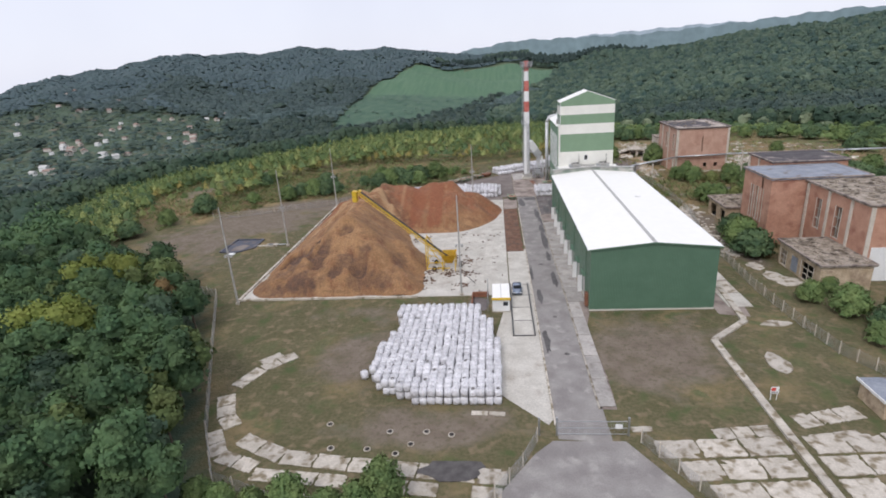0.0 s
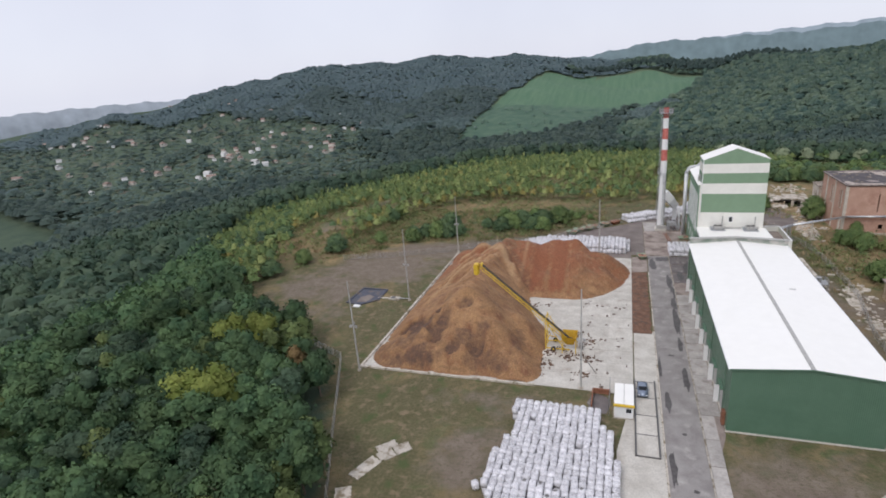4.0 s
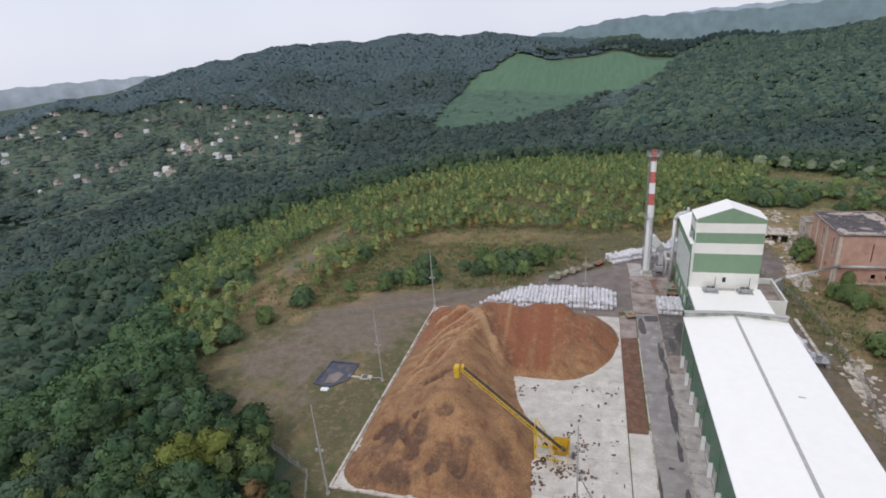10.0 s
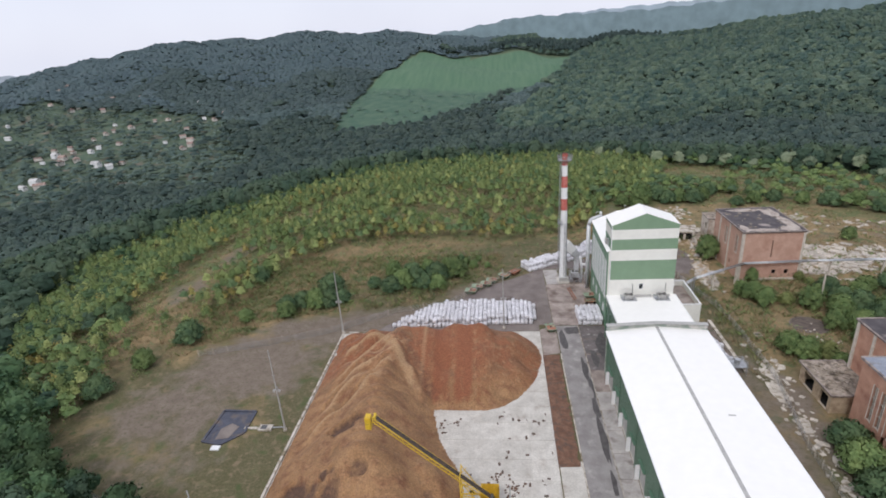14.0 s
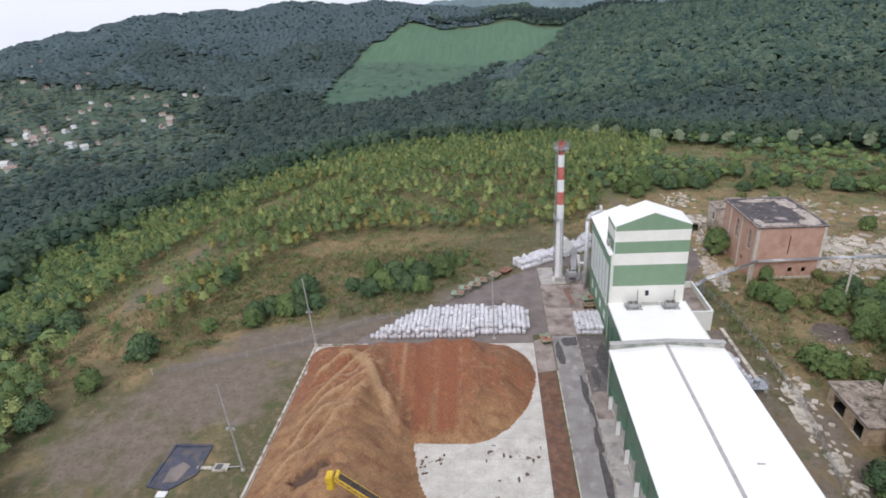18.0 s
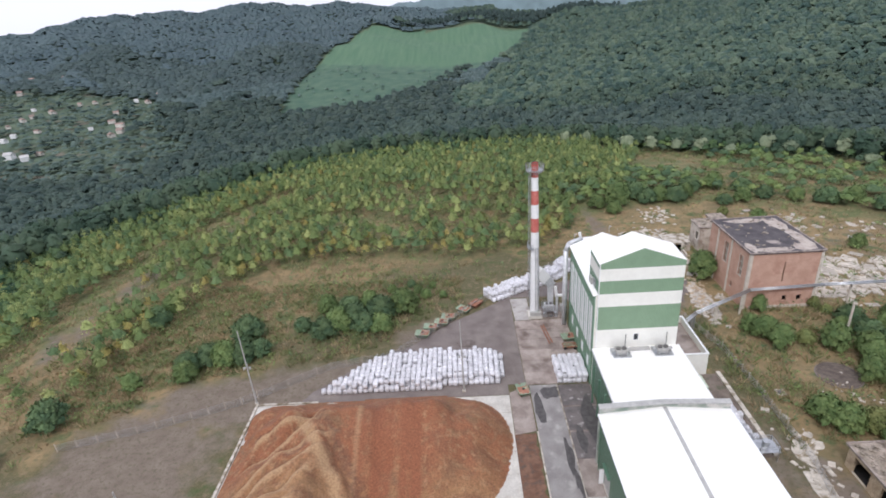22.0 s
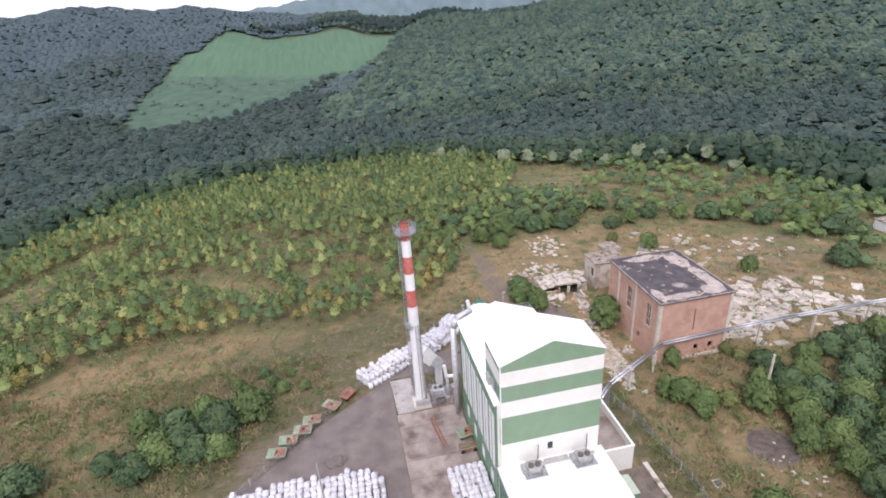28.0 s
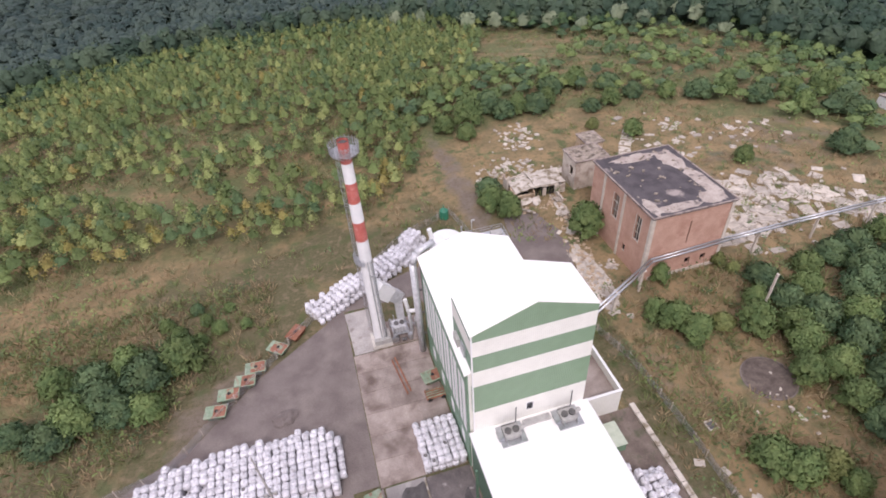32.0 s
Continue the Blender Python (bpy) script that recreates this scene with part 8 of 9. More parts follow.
for cx, cy, rx, ry, n, big in ((84, 118, 16, 9, 130, 2.3), (100, 110, 10, 9, 70, 2.0), (74, 112, 8, 7, 70, 2.0), (46, 164, 6, 8, 60, 0.8), (38, 151, 8, 5, 70, 0.8), (43.2, 109.4, 1.6, 1.2, 30, 0.5), (82, 150, 9, 16, 40, 1.2), (38.5, 107, 2.2, 9, 90, 1.0), (33, 40, 3.2, 18, 90, 0.6), (104, 146, 12, 8, 30, 1.0), (52, 72, 4, 5, 20, 0.5), (36, 58, 3, 9, 36, 0.7)):
    for k in range(n):
        x, y = DEB.gauss(cx, rx * 0.55), DEB.gauss(cy, ry * 0.55)
        if 44.5 < x < 62.5 and 102.5 < y < 136 or x < 30 and y < 95 or x > 39 and 5 < y < 57 and x < 66:
            continue
        s = DEB.uniform(0.15, big)
        cube(bmr, -s, s, -s * DEB.uniform(0.4, 1), s * DEB.uniform(0.4, 1), -0.3, DEB.uniform(0.03, 0.22), pose(x, y, float(terrain(x, y)), DEB.uniform(-9, 9), DEB.uniform(-9, 9), DEB.uniform(0, 180)))
tagged(part("rubble", bmr, BROKEN), "broken pale concrete slabs and rubble over rough ground", "rubble", kind="stuff")
for k, pts in enumerate((((64, 124), (74, 126), (86, 122), (98, 113), (110, 101)), ((64, 140), (70, 150), (76, 158)))):
    lane = empty("slab_lane", (0, 0, 0), "lane of cracked pale concrete slabs through rough grass", "lane")
    tagged(lane, kind="structure")
    for (xa, ya), (xb, yb) in zip(pts, pts[1:]):
        n = max(1, int(math.hypot(xb - xa, yb - ya) / 2.8))
        for j in range(n):
            u = (j + 0.5) / n
            x, y = xa + (xb - xa) * u, ya + (yb - ya) * u
            block("slab", -1.3, 1.3, -1.5, 1.5, -0.3, 0.1, OLD_CONCRETE, lane, m=pose(x, y, float(terrain(x, y)), DEB.uniform(-2, 2), DEB.uniform(-2, 2), math.degrees(math.atan2(yb - ya, xb - xa)) + DEB.uniform(-5, 5)))

# overhead heating pipes
pp = empty("overhead_pipes", (0, 0, 0), "pair of lagged silver pipes carried on posts", "pipes")
RUN = [(27.4, 92.0, 5.2), (30.7, 94.8, 5.3), (46.3, 102.6, 5.8), (63.5, 103.2, 5.9), (79, 103.4, 5.8), (98, 103.3, 5.6), (112, 103.0, 5.5)]
for off in (-0.35, 0.35):
    bm = bmesh.new()
    for p, q in zip(RUN, RUN[1:]):
        tube(bm, (p[0], p[1] + off, p[2]), (q[0], q[1] + off, q[2]), 0.2, n=10)
    part("pipe", bm, STEEL, pp, "silver lagged pipe", True)
bm = bmesh.new()
tube(bm, (29.2, 93.4, 0), (29.2, 93.4, 5.2), 0.22, n=10), tube(bm, (30.0, 93.9, 0), (30.0, 93.9, 5.2), 0.22, n=10)
part("riser", bm, STEEL, pp)
for x, y in ((36.5, 97.7), (44, 101.4), (70, 103.3), (84, 103.4), (98, 103.3), (112, 103.0)):
    p = block("post", x - 0.2, x + 0.2, y - 0.2, y + 0.2, 0, 5.4, PALE_TRIM, pp)
    block("cross_head", x - 0.25, x + 0.25, y - 0.8, y + 0.8, 5.4, 5.6, PALE_TRIM, p)
for x, y, z in ((61.0, 89.8, 8.8),):
    wp = empty("concrete_post", (x, y, 0), "pale concrete lamp post without a lamp", "post")
    block("shaft", -0.16, 0.16, -0.16, 0.16, 0, z, PALE_TRIM, wp)
    block("cap", -0.2, 0.2, -0.2, 0.2, z, z + 0.12, PALE_TRIM, wp)
basin = empty("round_basin", (52.2, 77.8, 0), "sunken round concrete basin filled with dark earth", "basin")
prism("earth", ragged(0, 0, 4.0, 4.0, 3, 28, 0.02), -0.2, 0.05, mat("dark_basin_earth", (0.085, 0.066, 0.055), (0.15, 0.118, 0.096), 1.2, 0.95, fine=0.2, worn=((0.2, 0.165, 0.13), 1.6, 0.55, 0.75)), basin)
bm = bmesh.new()
for k in range(32):
    a, b = k * math.tau / 32, (k + 1) * math.tau / 32
    beam(bm, (4.05 * math.cos(a), 4.05 * math.sin(a), 0.02), (4.05 * math.cos(b), 4.05 * math.sin(b), 0.02), 0.16, 0.16)
part("rim", bm, GRIT, basin)
mh = empty("shaft_cover", (38.6, 73.5, 0), "square concrete shaft frame in the grass", "shaft")
for a in ((-0.8, 0.8, -0.8, -0.6), (-0.8, 0.8, 0.6, 0.8), (-0.8, -0.6, -0.6, 0.6), (0.6, 0.8, -0.6, 0.6)):
    block("frame", *a, 0, 0.3, OLD_CONCRETE, mh)
block("grate", -0.6, 0.6, -0.6, 0.6, 0.05, 0.1, DARK_STEEL, mh)

# east side of the hall
gb = empty("green_cabinet", (23.9, 75.8, 0), "pale green metal cabinet on concrete", "cabinet")
block("body", -1.1, 1.1, -1.8, 1.8, 0, 1.7, PALE_GREEN_Y, gb, "", 0.05)
block("lid", -1.2, 1.2, -1.9, 1.9, 1.7, 1.8, mat("pale_green_lid", (0.42, 0.48, 0.36), (0.5, 0.55, 0.43), 0.8, 0.5), gb)
surface("rear_apron", [(20.6, 58), (29.2, 58), (29.8, 80), (20.6, 80)], 0.05, mat("dark_earthy_apron", (0.13, 0.1, 0.08), (0.2, 0.16, 0.13), 2.2, 0.9, bump=0.01, fine=0.2, worn=((0.1, 0.1, 0.06), 1.5, 0.52, 0.68)), "stained concrete apron behind the hall")
rail = empty("cable_tray", (0, 0, 0), "pale concrete cable trough beside the apron", "trough")
for k in range(12):
    block("cover_slab", 29.3, 30.1, 58.2 + 1.85 * k, 59.95 + 1.85 * k, 0, 0.4, OLD_CONCRETE, rail)
tank = empty("steel_platform", (27.6, 58.4, 0), "galvanised steel platform with rails behind the hall", "platform")
for x in (-1.6, 1.6):
    for y in (-1.3, 1.3):
        block("post", x - 0.06, x + 0.06, y - 0.06, y + 0.06, 0, 3.2, STEEL, tank)
block("deck", -1.8, 1.8, -1.5, 1.5, 2.1, 2.2, STEEL, tank)
bm = bmesh.new()
for h in (2.7, 3.2):
    for p, q in (((-1.6, -1.3), (1.6, -1.3)), ((1.6, -1.3), (1.6, 1.3)), ((1.6, 1.3), (-1.6, 1.3)), ((-1.6, 1.3), (-1.6, -1.3))):
        beam(bm, (*p, h), (*q, h), 0.06)
part("railing", bm, STEEL, tank)
block("ladder", -1.95, -1.85, -0.3, 0.3, 0, 2.2, STEEL, tank)
rod("vessel", (0, 0, 2.2), (0, 0, 3.4), 0.6, STEEL, tank, n=14)
surface("east_walk", [(20.2, -2), (24.6, -3), (26.6, 10), (26.6, 54), (20.2, 54)], 0.03, YARD_CONCRETE, "cracked concrete walk beside the hall")
for k in range(9):
    o = block("slab", -1.9, 1.9, -2.6, 2.6, 0, 0.08 + DEB.uniform(0, 0.05), OLD_CONCRETE if k % 2 else CONCRETE, bpy.data.objects["east_walk"])
    o.location = (24.4 + DEB.uniform(-0.2, 0.2), 3 + 5.6 * k, 0.03)
for k, (x, y, w, l) in enumerate(((34.5, 18, 1.2, 2.2), (33.0, 26, 1.0, 2.6), (34.6, 32, 1.4, 1.8), (35.5, 13, 1.8, 2.4), (33.2, 41, 1.1, 2.4), (33.4, 52, 1.7, 3.4), (34.6, 58.5, 1.6, 3.0), (37.2, 60.2, 1.5, 1.2), (36.8, 10.5, 2.2, 2.4), (22.2, -17, 1.4, 2.8), (27.2, -5.6, 2.2, 0.9))):
    tagged(prism("old_slab", ragged(x, y, w, l, 500 + k, 11, 0.22), -0.2, 0.07 + 0.007 * k, OLD_CONCRETE), "cracked weathered concrete slab in the grass", "slab", "old slabs in the grass")

# concrete channel
chn = tagged(empty("covered_channel", (0, 0, 0), "long concrete channel with cover slabs across the grass", "channel"), kind="structure")
CH = [(24.0, 9.0), (23.0, -4.6), (16.2, -10.6), (16.4, -44.0)]
for (xa, ya), (xb, yb) in zip(CH, CH[1:]):
    n = int(math.hypot(xb - xa, yb - ya) / 1.5)
    for j in range(n):
        u, v_ = j / n, (j + 0.96) / n
        bm = bmesh.new()
        beam(bm, (xa + (xb - xa) * u, ya + (yb - ya) * u, 0.12), (xa + (xb - xa) * v_, ya + (yb - ya) * v_, 0.12), 0.95, 0.34 + DEB.uniform(-0.02, 0.04))
        part("cover_slab", bm, OLD_CONCRETE, chn)

# old slab roads
def worn_slab(w, l, seed):
    """A slab with chipped, uneven edges and now and then a lost corner."""
    r = random.Random(seed)
    q = []
    cs = [(-w, -l), (w, -l), (w, l), (-w, l)]
    lost = r.randrange(9)
    for i in range(4):
        (xa, ya), (xb, yb) = cs[i], cs[(i + 1) % 4]
        for t in (0.0, 0.1, 0.22, 0.34, 0.46, 0.58, 0.7, 0.82, 0.92):
            k = 0.62 if t < 0.15 and i == lost else 1 - min(0.3, abs(r.gauss(0, 0.06)))
            q.append(((xa + (xb - xa) * t) * k, (ya + (yb - ya) * t) * k))
    return q


def slab_row(owner, pts, w, l, skip=0.0, z=0.05):
    for (xa, ya), (xb, yb) in zip(pts, pts[1:]):
        d = math.hypot(xb - xa, yb - ya)
        n = max(1, round(d / l))
        a = math.degrees(math.atan2(yb - ya, xb - xa))
        for k in range(n):
            if DEB.random() < skip:
                continue
            t = (k + 0.5) / n
            q = worn_slab(d / n / 2 - 0.04, w / 2, DEB.randrange(10 ** 6))
            x, y = xa + (xb - xa) * t, ya + (yb - ya) * t
            bm = bmesh.new()
            m = pose(x, y, float(terrain(x, y)) + z, DEB.uniform(-0.6, 0.6), DEB.uniform(-0.6, 0.6), a + DEB.uniform(-1.5, 1.5))
            lo_, hi_ = [bm.verts.new(m @ Vector((*p, -0.2))) for p in q], [bm.verts.new(m @ Vector((*p, 0.04))) for p in q]
            bm.faces.new(hi_)
            for i in range(len(q)):
                bm.faces.new((lo_[i], lo_[(i + 1) % len(q)], hi_[(i + 1) % len(q)], hi_[i]))
            part("slab", bm, OLD_CONCRETE, owner)


oldw = tagged(empty("slab_track", (0, 0, 0), "curving track of old concrete slabs inside the fence", "track"), kind="structure")
slab_row(oldw, [(-14.6, -38.6), (-24.3, -37.7), (-32, -36.9), (-40, -35.8), (-46.3, -32.8)], 2.3, 3.6)
slab_row(oldw, [(-15.2, -41.0), (-25, -40.2), (-35, -39.2), (-42.5, -38.6)], 1.9, 3.4, 0.15)
slab_row(oldw, [(-46.3, -32.8), (-50.2, -28.6), (-52.4, -24)], 2.4, 3.0, 0.1)
slab_row(oldw, [(-52.0, -22), (-50.0, -17.4), (-46.2, -13.4)], 2.2, 3.4, 0.0)
slab_row(oldw, [(-42.5, -37.6), (-47.6, -35.8), (-50.4, -31.5)], 2.0, 2.8, 0.1)
slab_row(oldw, [(-51, -15.8), (-48.6, -13.2)], 1.6, 2.6)
old2 = tagged(empty("slab_yard", (0, 0, 0), "yard of large cracked concrete slabs by the gate", "pavement"), kind="structure")
for r_, y in enumerate((-34.2, -37.4, -40.6, -43.8)):
    slab_row(old2, [(1.4 + 1.9 * r_, y), (15.4, y + 0.9)], 2.9, 4.4, 0.06)
    slab_row(old2, [(17.6, y + 1.0), (34, y + 2.2)], 2.9, 4.2, 0.12)
slab_row(old2, [(8.5, -31.6), (15, -30.8)], 1.9, 2.6, 0.35)
slab_row(old2, [(18.2, -29.4), (26, -27.4)], 2.4, 3.0, 0.3)
slab_row(old2, [(18.4, -32.4), (24, -31.4)], 1.6, 2.4, 0.3)
slab_row(old2, [(-0.4, -30.8), (4.6, -30.4)], 0.9, 2.2, 0.1)
slab_row(old2, [(-21, -27.6), (-14.6, -28.0)], 0.8, 2.2, 0.15)
tagged(prism("burnt_patch", ragged(-20.4, -37.6, 3.4, 1.5, 91, 16, 0.25), 0, 0.11, DAMP), "dark burnt patch across the slabs", "patch", kind="structure")
for x, y in ((-28.4, -31.4), (-24.0, -31.4), (-21.0, -31.9), (-27.1, -35.2), (-30.5, -34.5), (-34.8, -34.4), (-36.1, -30.1), (-25.6, -33.6)):
    mm_ = empty("manhole", (x, y, 0), "small round well ring with a dark mouth", "manhole", "well rings in the grass")
    bm = bmesh.new()
    tube(bm, (0, 0, -0.1), (0, 0, 0.12), 0.42, 0.42, 14)
    part("ring", bm, OLD_CONCRETE, mm_)
    rod("mouth", (0, 0, 0.1), (0, 0, 0.13), 0.3, VOID, mm_, n=14)

# ---- fences and gate ----
def wire_mesh():
    bm = bmesh.new()
    for k in range(13):
        x = k / 12
        beam(bm, (x, 0, 0.05), (x, 0, 1.75), 0.012)
    for k in range(8):
        beam(bm, (0, 0, 0.08 + 0.235 * k), (1, 0, 0.08 + 0.235 * k), 0.014)
    me = bpy.data.meshes.new("mesh_panel")
    bm.to_mesh(me)
    bm.free()
    me.materials.append(STEEL)
    return me


WIRE = wire_mesh()
bm = bmesh.new()
cube(bm, -0.05, 0.05, -0.05, 0.05, -0.3, 2.0)
POST = bpy.data.meshes.new("post")
bm.to_mesh(POST)
bm.free()
POST.materials.append(PALE_TRIM)


def fence(pts, label, gap=3.0):
    f = tagged(empty("fence", (0, 0, 0), label, "fence"), kind="structure")
    for (xa, ya), (xb, yb) in zip(pts, pts[1:]):
        d = math.hypot(xb - xa, yb - ya)
        n = max(1, round(d / gap))
        for j in range(n):
            u, v_ = j / n, (j + 1) / n
            xs, ys, xe, ye = xa + (xb - xa) * u, ya + (yb - ya) * u, xa + (xb - xa) * v_, ya + (yb - ya) * v_
            z0, z1 = float(terrain(xs, ys)), float(terrain(xe, ye))
            o = new("post", POST)
            o.parent, o.location = f, (xs, ys, z0)
            w_ = new("mesh_panel", WIRE)
            w_.parent = f
            w_.matrix_basis = Matrix(((xe - xs, -(ye - ys) / (d / n), 0, xs), (ye - ys, (xe - xs) / (d / n), 0, ys), (z1 - z0, 0, 1, z0), (0, 0, 0, 1)))
    return f


fence([(-17.5, -44), (-37.5, -43.2), (-46.2, -40), (-51, -32), (-60.6, -11.8), (-70, 8.4), (-88, 17.5), (-100.5, 23), (-113, 31), (-119, 37.5)], "wire mesh fence with pale posts along the wood")
fence([(-11.2, -33), (-13, -37), (-17.5, -44)], "wire mesh fence beside the approach")
fence([(0.2, -33), (4, -40), (7.6, -47)], "wire mesh fence beside the approach")
fence([(-100, 66), (-83, 71), (-68, 77), (-51.5, 87.6), (-38, 90.8), (-33.6, 95.6), (-26.4, 102.8), (-17.6, 112.2), (-7, 121), (6, 132.5), (18, 137.5), (20, 128)], "wire mesh fence along the north side of the yard", 3.4)
fence([(34.2, -21), (31.2, -14.5), (30.4, -7), (29.6, 7), (30.2, 20), (31, 36), (34.6, 56), (34.8, 75), (34, 88), (32, 95), (29, 108), (20, 128)], "wire mesh fence along the east side of the plant", 2.8)
gate = empty("gate", (0, 0, 0), "closed double wire-mesh gate across the drive", "gate")
for x in (-10.9, -8.9, -0.9):
    block("post", x - 0.1, x + 0.1, -31.9, -31.7, 0, 2.4, STEEL, gate)
for xa, xb in ((-8.8, -3.1), (-3.0, -1.0)):
    bm = bmesh.new()
    for z in (0.2, 1.0, 1.9):
        beam(bm, (xa, -31.8, z), (xb, -31.8, z), 0.07)
    for k in range(int((xb - xa) / 0.18)):
        beam(bm, (xa + 0.18 * k, -31.8, 0.2), (xa + 0.18 * k, -31.8, 1.9), 0.015)
    lf = part("leaf", bm, STEEL, gate)
block("notice", -2.4, -1.6, -31.9, -31.86, 1.0, 1.6, WHITE, gate, "small pale notice plate")
sg = empty("warning_sign", (17.7, -25.1, 0), "white sign board with a red corner on two legs", "sign")
for x in (-0.35, 0.35):
    block("leg", x - 0.03, x + 0.03, -0.03, 0.03, 0, 1.9, WHITE, sg)
block("board", -0.48, 0.48, -0.09, -0.05, 0.95, 1.9, WHITE, sg)
block("red_field", -0.42, 0.1, -0.098, -0.092, 1.35, 1.82, SIGN_RED, sg)
for k in range(3):
    block("text_bar", -0.4, 0.4, -0.098, -0.092, 1.02 + 0.1 * k, 1.06 + 0.1 * k, DARK_STEEL, sg)
sh = empty("small_shed", (30.2, -26.6, 0), "small shed with a grey felt roof by the fence", "shed")
block("walls", -2.5, 2.5, -2.2, 2.2, 0, 2.3, BLOCK, sh)
block("roof", -2.8, 2.8, -2.5, 2.5, 2.3, 2.5, BLUE_ROOF, sh)
block("roof_edge", -2.9, -2.8, -2.5, 2.5, 2.25, 2.6, WHITE, sh)
gc = empty("waste_drum", (16.6, 136.6, 0), "dark green steel container near the rear fence", "container")
rod("body", (0, 0, 0), (0, 0, 2.0), 1.1, DUMP_GREEN, gc, 1.0, 16)
rod("cap", (0, 0, 2.0), (0, 0, 2.6), 1.0, DUMP_GREEN, gc, 0.3, 16)
rod("spout", (0, 0, 2.6), (0, 0, 3.3), 0.12, DUMP_GREEN, gc)
sc = empty("scrap_trailer", (1.9, 91.4, 0.05), "rusty flat trailer with green rails loaded with scrap", "trailer")
block("bed", -1.6, 1.6, -0.9, 0.9, 0.6, 0.75, RUST, sc)
for x in (-1.1, 1.1):
    for y in (-0.95, 0.8):
        rod("wheel", (x, y, 0.4), (x, y + 0.15, 0.4), 0.38, TYRE, sc, n=14)
for k in range(7):
    bm = bmesh.new()
    beam(bm, (-1.5, -0.7 + 0.22 * k, 0.85 + 0.06 * (k % 3)), (1.9 - 0.1 * k, -0.6 + 0.2 * k, 0.9 + 0.08 * (k % 2)), 0.12)
    part("scrap_bar", bm, RUST if k % 2 else CAN_GREEN, sc)
for k in range(2):
    rl = empty("steel_beam", (-2.2 + 0.6 * k, 93.0 + 0.4 * k, 0.08), "long rusty steel beam lying on the yard", "beam", "beams lying on the yard")
    bm = bmesh.new()
    cube(bm, -0.1, 0.1, 0, 7.5, 0, 0.03), cube(bm, -0.015, 0.015, 0, 7.5, 0.03, 0.22), cube(bm, -0.1, 0.1, 0, 7.5, 0.22, 0.25)
    part("profile", bm, RUST, rl)
    rl.rotation_euler = (0, 0, radians(8))
skip(-10.3, 76.9, -80, False, "green and rusty steel skip standing by the drive", "")
skip(2.3, 94.6, 8, False, "green and rusty steel skip beside the tower", "")
rs = empty("stone_heap", (-21.5, 94.8, 0), "small pale heap of grit on the yard", "heap")
bm = bmesh.new()
bmesh.ops.create_icosphere(bm, subdivisions=3, radius=1.0)
for v in bm.verts:
    n_ = noise.noise(v.co * 2.2)
    v.co = Vector((v.co.x * 2.0 * (1 + 0.25 * n_), v.co.y * 1.4 * (1 + 0.25 * n_), max(v.co.z, -0.1) * 0.8 * (1 + 0.4 * n_)))
part("mound", bm, GRIT, rs)

# ---- houses over the far slope ----
SLATE = mat("pale_grey_roof", (0.42, 0.41, 0.39), (0.55, 0.54, 0.52), 2.0, 0.9, spread=0.2)


def house_kind(w, l, h, wall_m):
    hs = empty("house", (0, 0, 0), "small pale garden house with a tiled roof on the far hillside", "house", "houses on the far hillside")
    block("wall", -w / 2, w / 2, -l / 2, l / 2, -2.0, h, wall_m, hs)
    bm = bmesh.new()
    a = [bm.verts.new(p) for p in ((-w / 2 - 0.4, -l / 2 - 0.4, h), (w / 2 + 0.4, -l / 2 - 0.4, h), (0, -l / 2 - 0.4, h + w * 0.3))]
    b = [bm.verts.new(p) for p in ((-w / 2 - 0.4, l / 2 + 0.4, h), (w / 2 + 0.4, l / 2 + 0.4, h), (0, l / 2 + 0.4, h + w * 0.3))]
    for f in ((a[0], a[1], a[2]), (b[2], b[1], b[0]), (a[0], a[2], b[2], b[0]), (a[2], a[1], b[1], b[2]), (a[1], a[0], b[0], b[1])):
        bm.faces.new(f)
    part("roof", bm, TILE_ROOF if wall_m is RENDER_WALL else SLATE, hs)
    for x in (-w * 0.25, w * 0.25):
        block("window", x - 0.5, x + 0.5, -l / 2 - 0.05, -l / 2 - 0.003, h - 1.8, h - 0.6, GLASS_DARK, hs)
    return hs


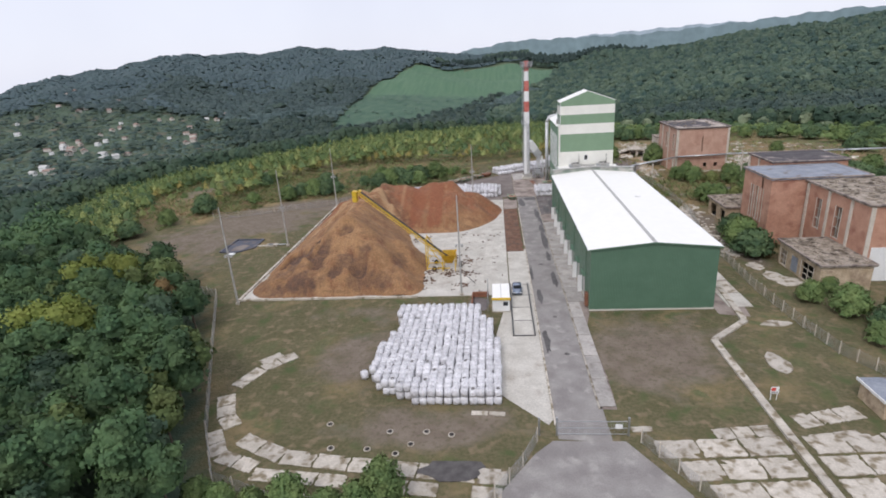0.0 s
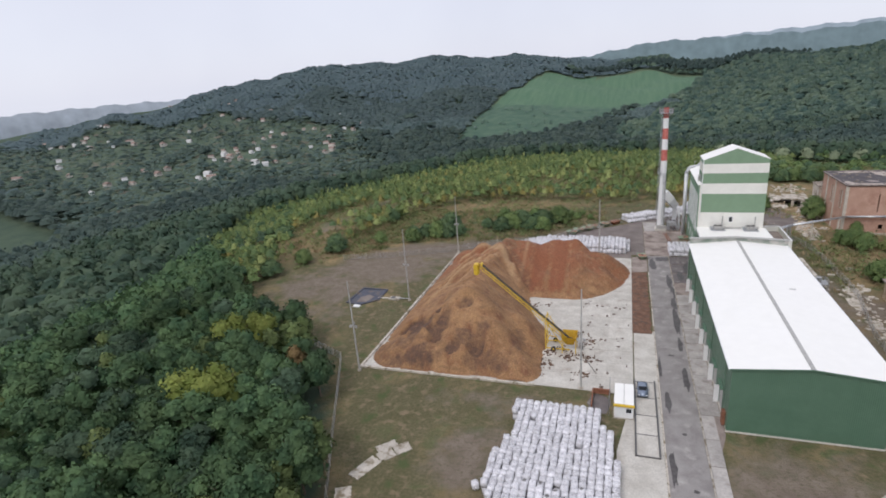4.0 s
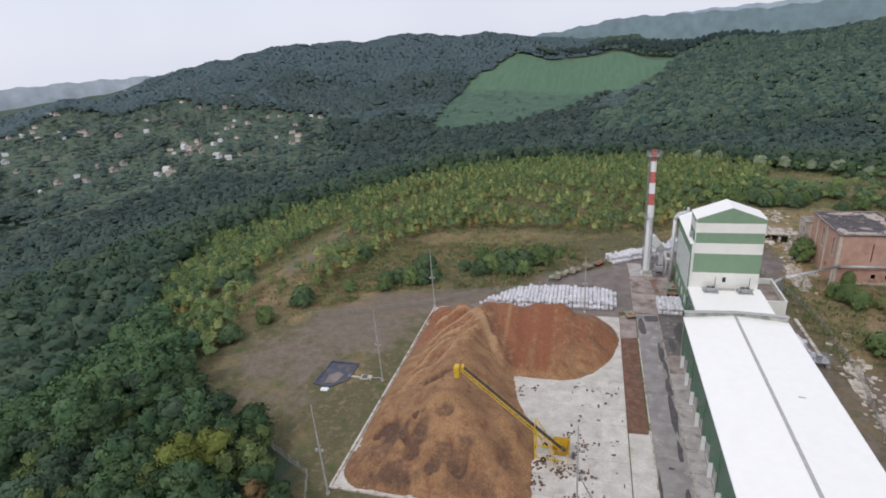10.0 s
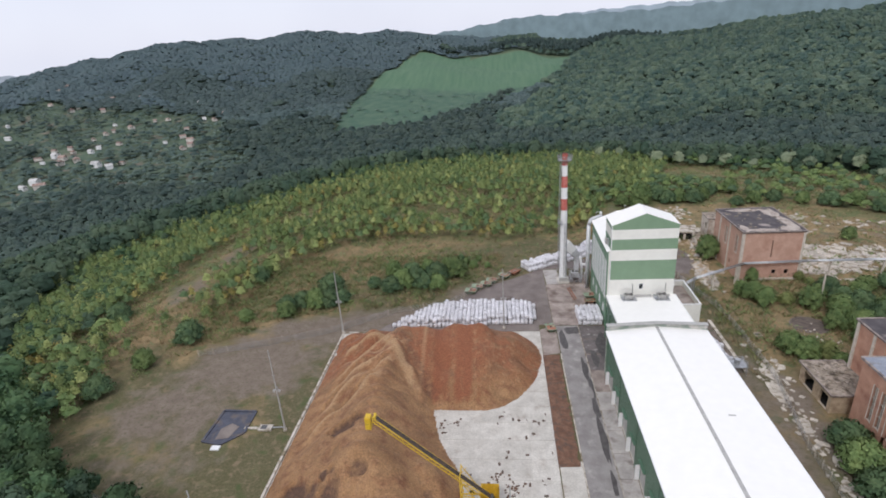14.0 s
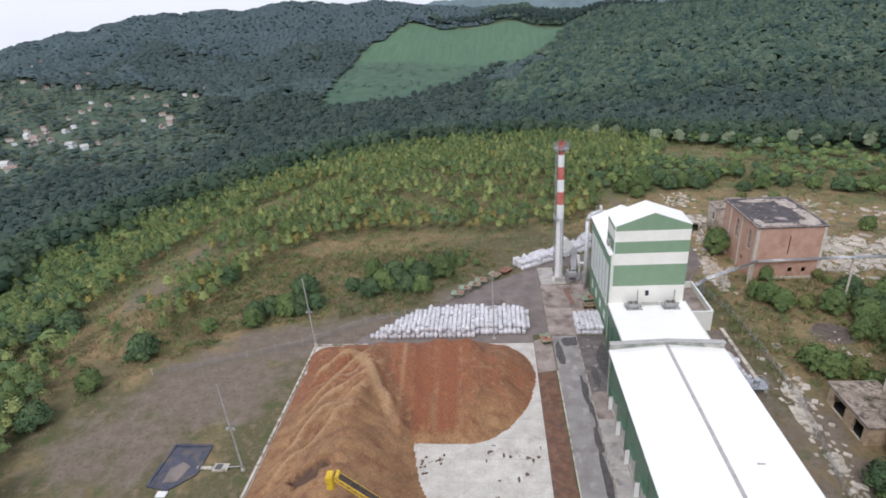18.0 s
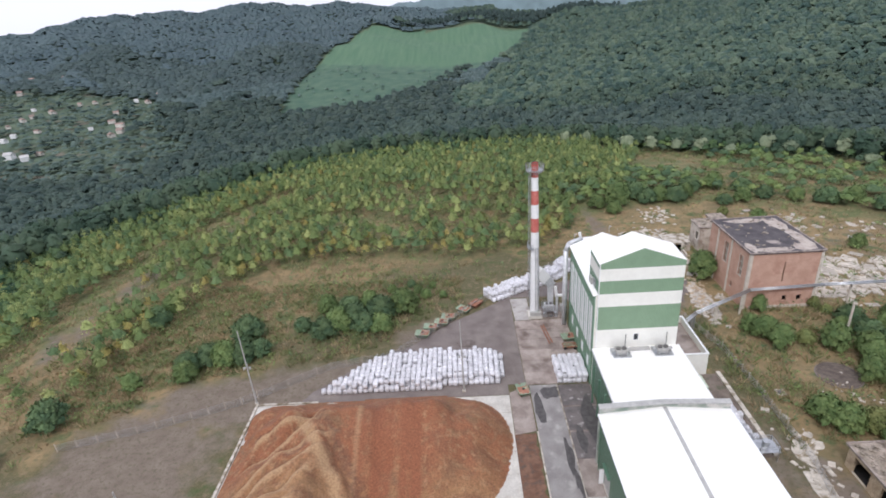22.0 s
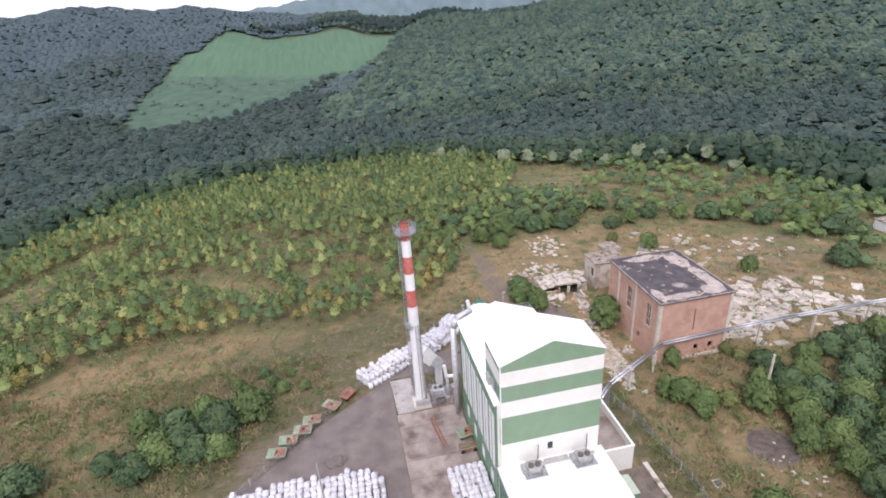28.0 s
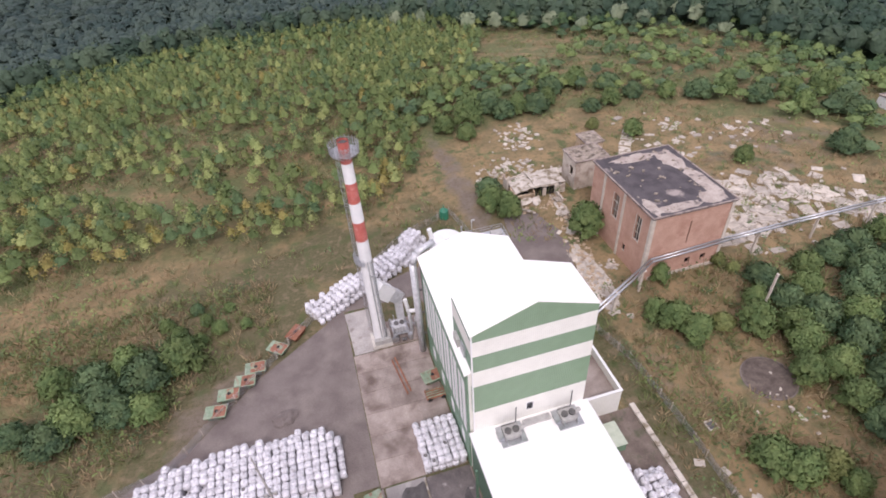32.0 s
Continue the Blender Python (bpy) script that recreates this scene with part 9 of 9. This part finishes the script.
HK = [house_kind(8, 10, 2.8, RENDER_WALL), house_kind(7, 12, 2.8, RENDER_WALL), house_kind(8, 9, 3.4, WHITE), house_kind(5, 8, 2.4, WHITE), house_kind(9, 7, 2.6, RENDER_WALL)]
for x, y in HOUSES:
    copy_thing(HR.choice(HK), pose(x, y, float(terrain(x, y)) + 1.8, 0, 0, HR.uniform(40, 140)) @ Matrix.Scale(HR.uniform(0.55, 0.95), 4))
copy_thing(HK[2], pose(157, 139, float(terrain(157, 139)) + 0.6, 0, 0, 110))
for k in HK:
    for o in (*k.children_recursive, k):
        bpy.data.objects.remove(o)

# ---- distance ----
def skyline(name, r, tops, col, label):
    """A plain far ridge, the haze before it put into col: tops are (azimuth, height) pairs."""
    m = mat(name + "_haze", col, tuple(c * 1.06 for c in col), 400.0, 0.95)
    az_ = np.arange(tops[0][0], tops[-1][0], 0.4)
    h = np.interp(az_, [t[0] for t in tops], [t[1] for t in tops]) + 5 * np.sin(az_ * 2.1) + 3 * np.sin(az_ * 5.3)
    a = np.radians(az_)
    v = []
    for k, (q, z) in enumerate(zip(a, h)):
        v += [(r * math.sin(q), r * math.cos(q), -160), (r * math.sin(q), r * math.cos(q), z), ((r + 500) * math.sin(q), (r + 500) * math.cos(q), z - 60)]
    f = [(3 * k + i, 3 * k + 3 + i, 3 * k + 4 + i, 3 * k + 1 + i) for k in range(len(a) - 1) for i in (0, 1)]
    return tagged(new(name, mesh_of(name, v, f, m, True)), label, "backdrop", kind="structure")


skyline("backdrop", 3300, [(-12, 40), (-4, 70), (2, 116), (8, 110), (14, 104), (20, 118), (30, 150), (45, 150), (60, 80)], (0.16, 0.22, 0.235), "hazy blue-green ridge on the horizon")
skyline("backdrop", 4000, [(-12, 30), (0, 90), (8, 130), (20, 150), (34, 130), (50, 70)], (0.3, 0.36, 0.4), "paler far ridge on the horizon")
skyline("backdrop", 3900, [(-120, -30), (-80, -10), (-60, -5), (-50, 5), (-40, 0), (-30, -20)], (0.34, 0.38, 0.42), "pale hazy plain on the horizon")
